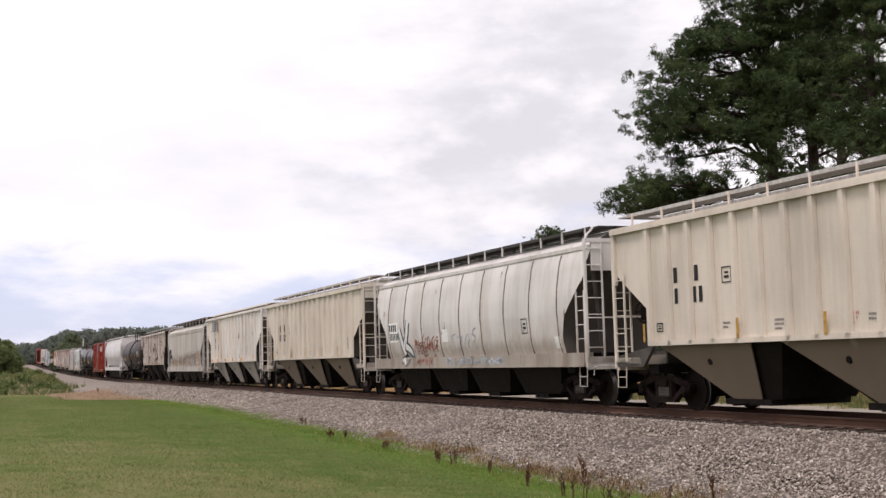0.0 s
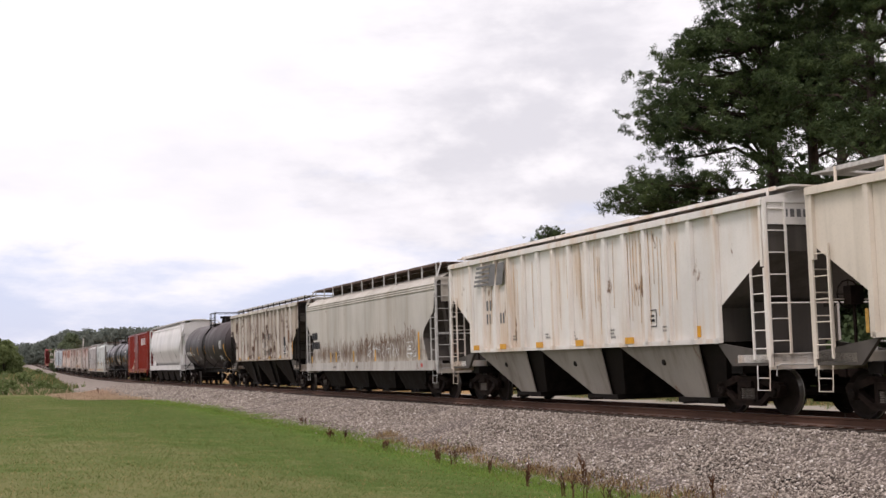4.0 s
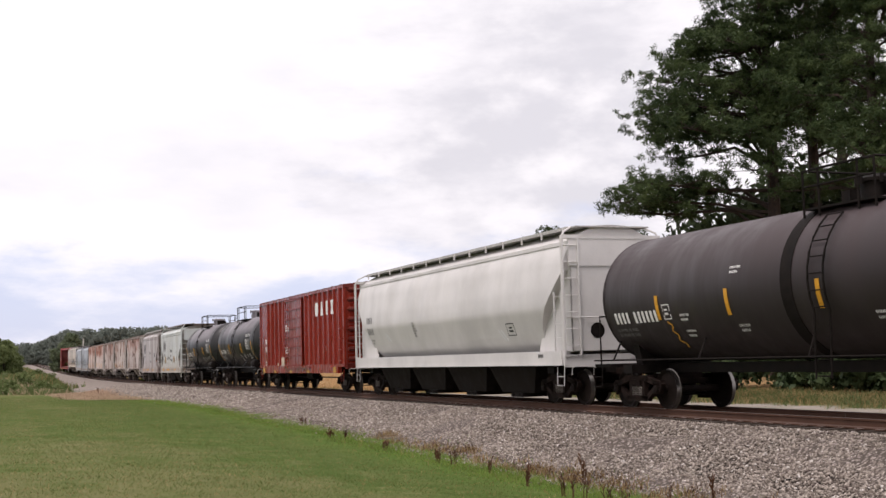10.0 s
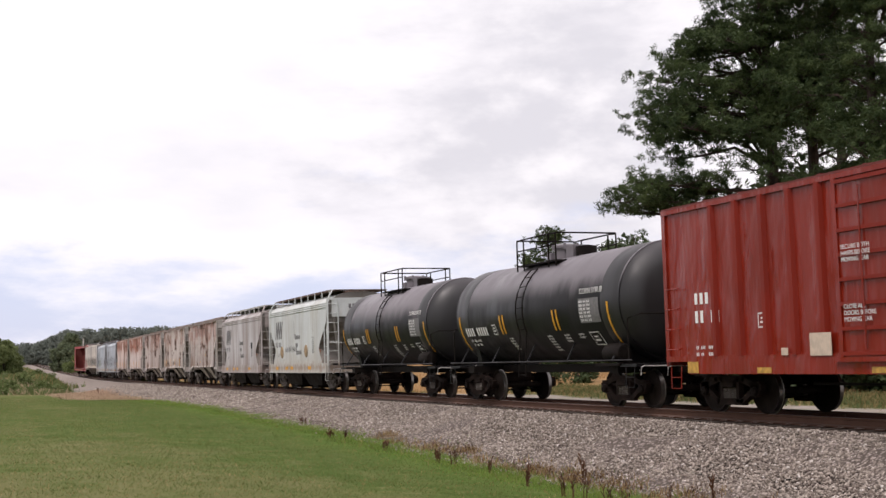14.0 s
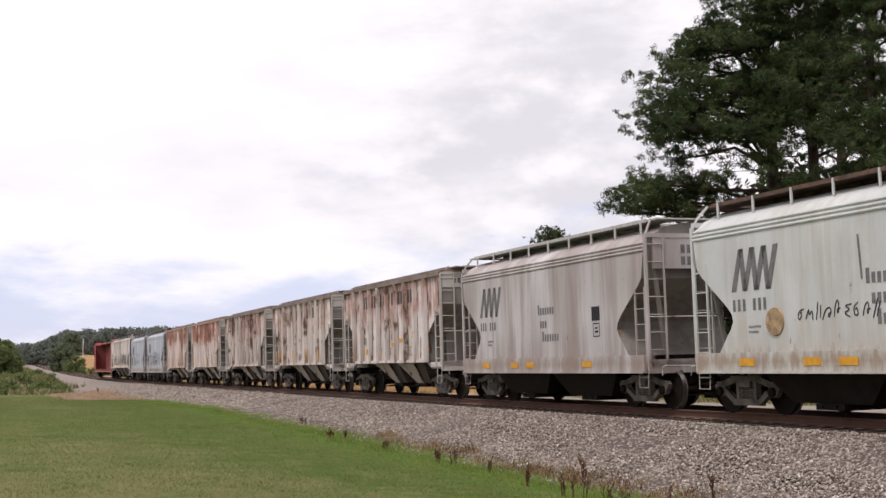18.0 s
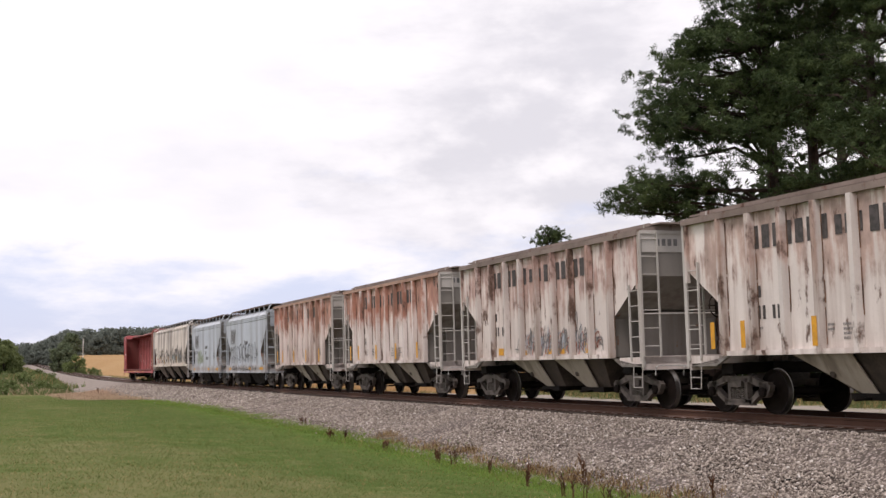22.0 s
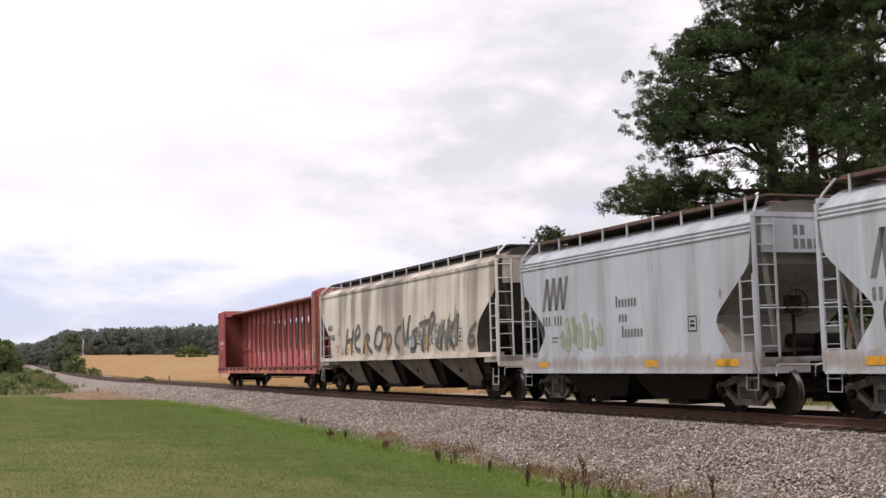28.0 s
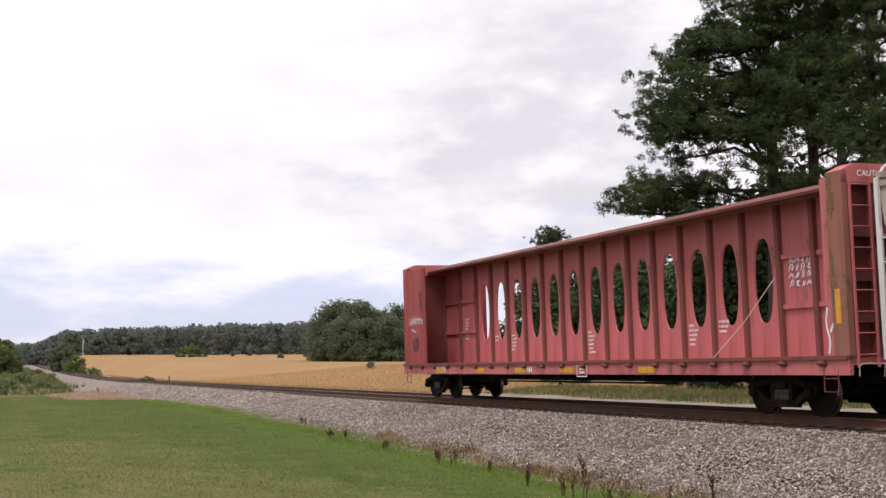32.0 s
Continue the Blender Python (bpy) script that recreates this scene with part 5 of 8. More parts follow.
def ribbed_hopper(name, label, L, mat, n_ribs, n_bays, eave=4.2, zbot=1.5, slope_y=1.55, roof_mat=None, walk_mat=None, post_mat=None, rib_mat=None, bay_mat=None, tmat=None,
                  end=0.72, slope=(3.25, 2.2), chord=0.10, sill_mat=None, wide_ribs=0.09, end_mat=None, walk_h=0.36, chord_mat=None, plates=None, post_out=0.03):
    """Covered hopper with flat flanks and vertical outside posts."""
    car = tagged(new(name), label, "freight car", "cars of the freight train")
    yt = L / 2 - end
    yb = yt - slope_y
    hw = 1.53
    body = MB().prism_x([(-yt, eave), (-yt, slope[0]), (-yb, slope[1]), (-yb, zbot), (yb, zbot), (yb, slope[1]), (yt, slope[0]), (yt, eave)], -hw + 0.06, hw - 0.06)
    shaded_grimy_ends(part("body", body, mat, car), end_mat or mat)
    roof = MB().prism_y([(-hw - 0.02, eave), (-hw - 0.02, eave + 0.05), (-0.6, eave + 0.22), (0.6, eave + 0.22), (hw + 0.02, eave + 0.05), (hw + 0.02, eave)], -yt - 0.03, yt + 0.03)
    part("roof", roof, roof_mat or mat, car)
    for s in (-1, 1):
        part("top_chord", MB().box(min(s * (hw - 0.055), s * (hw + 0.05)), max(s * (hw - 0.055), s * (hw + 0.05)), -yt, yt, eave - chord, eave + 0.012), chord_mat or roof_mat or mat, car)
        part("side_sill", MB().box(min(s * (hw - 0.055), s * (hw + 0.03)), max(s * (hw - 0.055), s * (hw + 0.03)), -yb - 0.02, yb + 0.02, zbot - 0.03, zbot + 0.07), sill_mat or mat, car)
        for k in range(n_ribs):
            y = -yb + 2 * yb * k / (n_ribs - 1)
            foot = [(hw - 0.055, -wide_ribs), (hw + post_out, -wide_ribs * 0.7), (hw + post_out, wide_ribs * 0.7), (hw - 0.055, wide_ribs)]
            part("side_post", MB().rings([[(s * px, y + py, z) for px, py in foot] for z in (zbot - 0.02, eave - chord)]), rib_mat or mat, car)
        for q in (-1, 1):
            part("end_post", MB().box(min(s * (hw - 0.06), s * (hw + 0.02)), max(s * (hw - 0.06), s * (hw + 0.02)), min(q * (yt - 0.06), q * (yt - 0.14)), max(q * (yt - 0.06), q * (yt - 0.14)), slope[0] - 0.3, eave - chord), rib_mat or mat, car)
    for q in (-1, 1):
        hd = MB().box(-1.44, 1.44, min(q * (yt - 0.02), q * (yt + 0.022)), max(q * (yt - 0.02), q * (yt + 0.022)), eave - 0.48, eave - 0.01)
        hd.box(-1.5, 1.5, min(q * (yt - 0.02), q * (yt + 0.05)), max(q * (yt - 0.02), q * (yt + 0.05)), eave - 0.05, eave + 0.03)
        part("end_header", hd, post_mat or mat, car)
        for k in range(4):
            part("letter_block", MB().box(-1.05 + k * 0.16, -0.95 + k * 0.16, min(q * (yt + 0.024), q * (yt + 0.028)), max(q * (yt + 0.024), q * (yt + 0.028)), eave - 0.33, eave - 0.17), M["grey_mark"], car, smooth=0)
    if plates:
        plated_bays(car, zbot, bay_mat or mat, M["bay_grime_shade"], plates)
    else:
        step = (2 * yb - 0.2) / n_bays
        mids = [-yb + 0.1 + step * (k + 0.5) for k in range(n_bays)]
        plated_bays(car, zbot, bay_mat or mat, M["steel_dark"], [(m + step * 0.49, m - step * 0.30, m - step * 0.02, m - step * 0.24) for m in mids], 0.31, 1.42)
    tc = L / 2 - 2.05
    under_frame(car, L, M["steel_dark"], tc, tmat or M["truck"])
    for s in (-1, 1):
        plate = MB()
        for sx in (-1, 1):
            plate.prism_x([(s * (yb - 0.1), zbot - 0.02), (s * yt, zbot - 0.25), (s * yt, 1.0), (s * (yb + 0.4), 1.0)], min(sx * 1.42, sx * 1.5), max(sx * 1.42, sx * 1.5))
        plate.box(-0.9, 0.9, min(s * (yb + 0.3), s * (yb + 0.36)), max(s * (yb + 0.3), s * (yb + 0.36)), 1.06, 2.3)
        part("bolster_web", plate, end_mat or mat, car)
    end_gear(car, L, mat, yt, eave, 1.22, post_mat, brake_side=1)
    running_board(car, yt - 0.1, eave + walk_h, walk_mat or M["galv"], post_mat or mat, x=0.55, w=0.55, posts=int(L * 0.75) if walk_h > 0.3 else 2, eave_z=eave + 0.1)
    hatches(car, yt - 0.3, eave + 0.22, walk_mat or M["galv"], 8, top=eave + max(0.3, walk_h + 0.01))
    return car, yt, yb, (lambda z: -hw + 0.055)


def shaded_grimy_ends(ob, mat):
    """The sloping end sheets of a hopper body carry a darker colour: grime with recess shade painted in."""
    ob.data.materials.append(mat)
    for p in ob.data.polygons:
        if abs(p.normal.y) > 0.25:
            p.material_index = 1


def curved_side(z, prof):
    zs = [p[1] for p in prof]
    xs = [p[0] for p in prof]
    return -float(np.interp(z, zs, xs))


def smooth_hopper(name, label, L, mat, eave=3.95, zsill=1.3, zlow=1.0, walk_z=4.65, walk_mat=None, post_mat=None, seams=0, belt=0.0, roof_mat=None, tmat=None, end=0.72, gusset=False,
                  bulge=0.0, cut=(3.3, 2.3, 1.7), sill_mat=None, n_bays=4, hidden_ends=False, show_bays=False, bay_mat=None, walk_w=0.55, seam_mat=None, walk_x=0.55, end_mat=None, tuck=0.0, brake_side=1):
    """Covered hopper with smooth sides that curve into the roof, a deep side sill and open ends."""
    car = tagged(new(name), label, "freight car", "cars of the freight train")
    yt = L / 2 - end
    hw = 1.53
    if bulge:
        prof = [(hw - (0.16 + tuck) * bulge, zsill), (hw - (0.06 + tuck * 0.55) * bulge, zsill + 0.35), (hw, (zsill + eave) * 0.46), (hw - 0.02, (zsill + eave) * 0.55), (hw - 0.13 * bulge, eave - 0.35), (hw - 0.25 * bulge, eave)]
    else:
        prof = [(hw, zsill), (hw, 2.0), (hw, 2.8), (hw, eave - 0.5), (hw - 0.01, eave - 0.1), (hw - 0.05, eave)]
    top_x = prof[-1][0]
    roofp = [(top_x - 0.16, eave + 0.16), (top_x - 0.55, eave + 0.36), (0.45, eave + 0.46), (0.0, eave + 0.48)]
    full = prof + roofp

    def y_end(z):
        # top corner full length, then the slope sheet runs in
        if belt:
            return float(np.interp(z, [zsill, zsill + 0.3, cut[1] - 0.15, cut[1] + 0.1, cut[0], eave, 9], [yt - cut[2] * 0.62, yt - cut[2] * 0.8, yt - cut[2], yt - cut[2] * 0.95, yt - 0.18, yt - 0.02, yt]))
        return float(np.interp(z, [zsill, cut[1] - 0.5, cut[1], cut[0], eave, 9], [yt - cut[2], yt - cut[2], yt - cut[2] * 0.88, yt - 0.15, yt, yt]))
    zs = [zsill] + list(np.linspace(zsill + 0.15, eave - 0.02, 16)) + [p[1] for p in [prof[-1]] + roofp]
    lv = []
    for z in zs:
        if z <= eave:
            x = float(np.interp(z, [p[1] for p in prof], [p[0] for p in prof]))
        else:
            x = float(np.interp(z, [p[1] for p in [prof[-1]] + roofp], [p[0] for p in [prof[-1]] + roofp]))
        lv.append((x, z, y_end(z)))
    mb = MB()
    ring_of = lambda q: [(x * -1, q * y, z) for x, z, y in lv] + [(x, q * y, z) for x, z, y in reversed(lv[:-1])]
    ra, rb = ring_of(-1), ring_of(1)
    n = len(ra)
    mb.add(ra + rb, [(i, i + 1, n + i + 1, n + i) for i in range(n - 1)] + [(n - 1, 0, n, 2 * n - 1)])
    m = len(lv) - 1
    for base in (0, n):
        o = len(mb.v)
        src = (ra, rb)[0 if base == 0 else 1]
        mb.add(src, [(i, i + 1, n - 2 - i, n - 1 - i) for i in range(m) if i + 1 < n - 2 - i] )
    shaded_grimy_ends(part("body", mb, mat, car, smooth=28), end_mat or mat)
    surf = lambda z: curved_side(z, [(x, zz) for x, zz, _ in lv])
    for s in (-1, 1):
        xs = (s * (hw - 0.25), s * (hw + (0.05 if belt else 0.015)))
        part("side_sill", MB().box(min(xs), max(xs), -yt + 0.12, yt - 0.12, zlow, zsill + 0.012), sill_mat or mat, car)
        part("sill_lip", MB().box(min(s * (hw - 0.2), s * (hw + (0.09 if belt else 0.05))), max(s * (hw - 0.2), s * (hw + (0.09 if belt else 0.05))), -yt + 0.12, yt - 0.12, zlow - 0.03, zlow + 0.012), sill_mat or mat, car)
        if belt:
            for k in range(3):
                zc = eave - 0.02 - k * 0.085
                xx = -surf(zc)
                part("eave_moulding", MB().lathe_y([(-yt + 0.05, 0.001), (-yt + 0.05, 0.034), (yt - 0.05, 0.034), (yt - 0.05, 0.001)], s * xx, zc, 8), mat, car)
        else:
            xx = top_x
            part("eave_moulding", MB().box(min(s * (xx - 0.04), s * (xx + 0.05)), max(s * (xx - 0.04), s * (xx + 0.05)), -yt + 0.03, yt - 0.03, eave - 0.05, eave + 0.05), roof_mat or mat, car)
        for k in range(seams):
            y = -yt + 1.6 + (2 * yt - 3.2) * k / max(1, seams - 1)
            def make():
                b = MB()
                zz = np.linspace(zsill + 0.02, eave - 0.1, 14)
                b.rings([[(-surf(z) - 0.01, -0.035, z), (-surf(z) + 0.022, -0.014, z), (-surf(z) + 0.022, 0.014, z), (-surf(z) - 0.01, 0.035, z)] for z in zz])
                return b
            part("panel_seam", make, seam_mat or mat, car, at=Matrix.Translation((0, y, 0)) @ (Matrix.Identity(4) if s > 0 else Matrix.Rotation(math.pi, 4, "Z")), key=("seam", car.name))
    if show_bays:
        step = 2 * (yt - cut[2]) / n_bays
        mids = [-yt + cut[2] + step * (k + 0.5) for k in range(n_bays)]
        plated_bays(car, zlow, bay_mat or mat, M["steel_dark"], [(m + step * 0.46, m - step * 0.36, m - step * 0.02, m - step * 0.34) for m in mids], 0.45, 1.4)
    else:
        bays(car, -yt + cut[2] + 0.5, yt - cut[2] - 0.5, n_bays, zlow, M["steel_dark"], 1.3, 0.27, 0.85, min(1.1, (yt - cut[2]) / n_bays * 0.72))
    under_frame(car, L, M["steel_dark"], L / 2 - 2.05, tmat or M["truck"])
    for s in (-1, 1):
        web = MB()
        web.box(-0.95, 0.95, min(s * (yt - 1.5), s * (yt - 1.44)), max(s * (yt - 1.5), s * (yt - 1.44)), zlow + 0.1, 2.6)
        part("bolster_web", web, (end_mat if belt else M["steel_dark"]) if not gusset else mat, car)
        for sx in (-1, 1):
            part("end_brace", MB().tube([(sx * 1.25, s * (yt - 0.1), eave - 0.35), (sx * 0.9, s * (yt - 0.25), 1.3)], 0.06, 6), end_mat or mat, car)
        if gusset:
            g = MB()
            for sx in (-1, 1):
                g.prism_x([(s * (yt - cut[2] - 0.3), zsill - 0.01), (s * (yt - 0.02), zsill - 0.01), (s * (yt - 0.02), eave - 0.02), (s * (yt - 0.25), eave - 0.1), (s * (yt - cut[2] - 0.1), zsill + 0.5)], min(sx * 1.22, sx * 1.26), max(sx * 1.22, sx * 1.26))
            g.box(-1.26, 1.26, min(s * (yt - 0.06), s * (yt - 0.02)), max(s * (yt - 0.06), s * (yt - 0.02)), zsill, eave - 0.05)
            part("end_gusset", g, mat, car)
        hd = MB().box(-1.3, 1.3, min(s * (yt - 0.05), s * (yt + 0.015)), max(s * (yt - 0.05), s * (yt + 0.015)), eave - 0.62, eave + 0.1)
        hd.box(-1.5, 1.5, min(s * (yt - 0.09), s * (yt + 0.03)), max(s * (yt - 0.09), s * (yt + 0.03)), eave + 0.1, eave + 0.2)
        part("end_header", hd, mat, car)
    end_gear(car, L, mat, yt, eave + 0.1, zsill - 0.12, post_mat, brake_side=brake_side, walk=(walk_x + walk_w, walk_z + 0.03))
    running_board(car, yt - 0.35, walk_z, walk_mat or M["walk_rust"], post_mat or mat, x=walk_x, w=walk_w, posts=int(L * 0.72), eave_z=eave + 0.24)
    hatches(car, yt - 0.6, eave + 0.44, walk_mat or M["walk_rust"], 7, 0.5, top=max(walk_z + 0.02, eave + 0.56))
    return car, yt, surf


def tank_car(name, label, L, mat, band_mat, radius=1.46, zc=2.64, marks=(), platform=1.3, rail_len=1.1, tmat=None, sill_mat=None, dome_y=0.3, band=True, band_y=0.0, wide=2.6, rail_mat=None, tank_gear=None, end_mat=None):
    car = tagged(new(name), label, "freight car", "cars of the freight train")
    e = L / 2 - 0.85
    head = 0.55
    prof = [(-e, 0.02), (-e + 0.02, radius * 0.35), (-e + 0.1, radius * 0.65), (-e + 0.26, radius * 0.87), (-e + head, radius), (e - head, radius), (e - 0.26, radius * 0.87), (e - 0.1, radius * 0.65), (e - 0.02, radius * 0.35), (e, 0.02)]
    part("tank", MB().lathe_y(prof, 0, zc, 44), mat, car, smooth=60)
    for q in (-1, 1):
        part("weld_ring", MB().lathe_y([(q * (e - head) - 0.03, radius - 0.02), (q * (e - head) - 0.03, radius + 0.008), (q * (e - head) + 0.03, radius + 0.008), (q * (e - head) + 0.03, radius - 0.02)], 0, zc, 44), mat, car, smooth=60)
    if end_mat:
        for q in (-1, 1):
            wrap = [(y, r + 0.006) for y, r in prof[5:]]
            wrap = [(e - 1.45, radius - 0.01), (e - 1.45, radius + 0.006)] + wrap
            part("tank_end", MB().lathe_y([(q * y, r) for y, r in wrap], 0, zc, 44), end_mat, car, "blacker tank end", smooth=60)
    if band:
        part("tank_band", MB().lathe_y([(band_y - 0.17, radius - 0.02), (band_y - 0.17, radius + 0.012), (band_y + 0.17, radius + 0.012), (band_y + 0.17, radius - 0.02)], 0, zc, 44), band_mat, car, smooth=60)
    top = zc + radius
    d = part("manway", MB().lathe_z([(top - 0.1, 0.02), (top - 0.1, 0.32), (top + 0.3, 0.32), (top + 0.3, 0.38), (top + 0.36, 0.38), (top + 0.42, 0.25), (top + 0.42, 0.02)], 0, dome_y, 18), sill_mat or mat, car)
    for k in range(6):
        a = k * 1.047
        part("bolt", MB().lathe_z([(top + 0.25, 0.02), (top + 0.25, 0.045), (top + 0.42, 0.045), (top + 0.42, 0.02)], 0.40 * math.cos(a), dome_y + 0.40 * math.sin(a), 6), sill_mat or mat, d)
    part("valve_box", MB().box(-0.25, 0.25, dome_y - 0.95, dome_y - 0.5, top - 0.08, top + 0.32).box(-0.2, 0.2, dome_y + 0.55, dome_y + 0.8, top - 0.08, top + 0.22), sill_mat or mat, car)
    pl = MB()
    for s in (-1, 1):
        pl.box(min(s * 0.5, s * 0.95), max(s * 0.5, s * 0.95), dome_y - wide / 2, dome_y + wide / 2, top - 0.16, top - 0.12)
    part("platform", pl, rail_mat or sill_mat or mat, car)
    rm = rail_mat or sill_mat or mat
    hr = MB()
    zr = top + 0.62
    for s in (-1, 1):
        y0, y1 = dome_y - wide / 2, dome_y + wide / 2
        for y in (y0, y0 + 0.45, y1 - 0.45, y1):
            hr.tube([(s * 0.95, y, top - 0.3), (s * 0.95, y, zr)], 0.024, 5)
        hr.tube([(s * 0.95, y0, zr - 0.02), (s * 0.95, y0 + 0.3, zr), (s * 0.95, y1 - 0.3, zr), (s * 0.95, y1, zr - 0.02)], 0.024, 5)
        hr.tube([(s * 0.95, y0, zr - 0.32), (s * 0.95, y1, zr - 0.32)], 0.02, 5)
    hr.tube([(-0.95, dome_y - wide / 2, zr), (0.95, dome_y - wide / 2, zr)], 0.024, 5)
    hr.tube([(-0.95, dome_y + wide / 2, zr), (0.95, dome_y + wide / 2, zr)], 0.024, 5)
    part("handrail", hr, rm, car)
    lad = MB()
    for s in (-1, 1):
        for yy in (dome_y - 0.22, dome_y + 0.22):
            pts = [(s * (radius + 0.07) * math.cos(a), yy, zc + (radius + 0.07) * math.sin(a)) for a in np.linspace(-0.4, 0.86, 8)]
            lad.tube([(s * 1.5, yy, 0.75)] + pts, 0.022, 5)
        for k in range(9):
            a = -0.75 + k * 0.2
            z = zc + (radius + 0.07) * math.sin(a) if a > -0.4 else 0.8 + (k / 2.0) * 0.6
            x = s * ((radius + 0.07) * math.cos(a) if a > -0.4 else 1.45)
            lad.tube([(x, dome_y - 0.22, z), (x, dome_y + 0.22, z)], 0.014, 5)
    part("side_ladder", lad, rm, car)
    sm = sill_mat or mat
    under_frame(car, L, M["steel_dark"], L / 2 - 2.05, tmat or M["truck"])
    for s in (-1, 1):
        ys = s * (L / 2 - 2.05)
        sad = MB()
        sad.prism_y([(-0.95, 1.03), (0.95, 1.03), (1.08, 1.62), (0.8, 1.42), (0.0, 1.2), (-0.8, 1.42), (-1.08, 1.62)], ys - 0.14, ys + 0.14)
        sad.box(-1.45, 1.45, min(s * (L / 2 - 0.72), s * (L / 2 - 1.5)), max(s * (L / 2 - 0.72), s * (L / 2 - 1.5)), 1.0, 1.07)
        part("saddle", sad, sm, car)
        part("walk_rail", MB().tube([(s * 1.5, -e - 0.05, 1.16), (s * 1.5, e + 0.05, 1.16)], 0.022, 6), sm, car)
        for k in range(5):
            y = -e + 0.9 + (2 * e - 1.8) * k / 4
            part("rail_strut", MB().tube([(s * 1.5, y, 1.16), (s * 1.12, y + 0.25, 1.62)], 0.025, 5), sm, car)
        for sx in (-1, 1):
            part("grab_rail", MB().tube([(sx * 1.45, s * (e - 0.2), 1.07), (sx * 1.45, s * (e - 0.2), 2.15), (sx * 1.3, s * (e + 0.1), 2.25), (sx * 0.6, s * (e + 0.1), 2.25)], 0.02, 5), rm, car)
            stirrup(car, sm, sx * 1.48, s * (e - 0.1))
    by = -(e - 1.2)
    part("brake_reservoir", MB().lathe_y([(by - 0.42, 0.03), (by - 0.4, 0.2), (by - 0.3, 0.24), (by + 0.3, 0.24), (by + 0.4, 0.2), (by + 0.42, 0.03)], -1.2, 1.34, 14).box(-1.5, -0.8, by - 0.6, by + 0.6, 1.03, 1.09), tank_gear or M["steel_dark"], car)
    skin_r = radius + (0.007 if end_mat else 0.0)
    surf = lambda z: -math.sqrt(max(0.01, skin_r ** 2 - (z - zc) ** 2))
    return car, e, surf


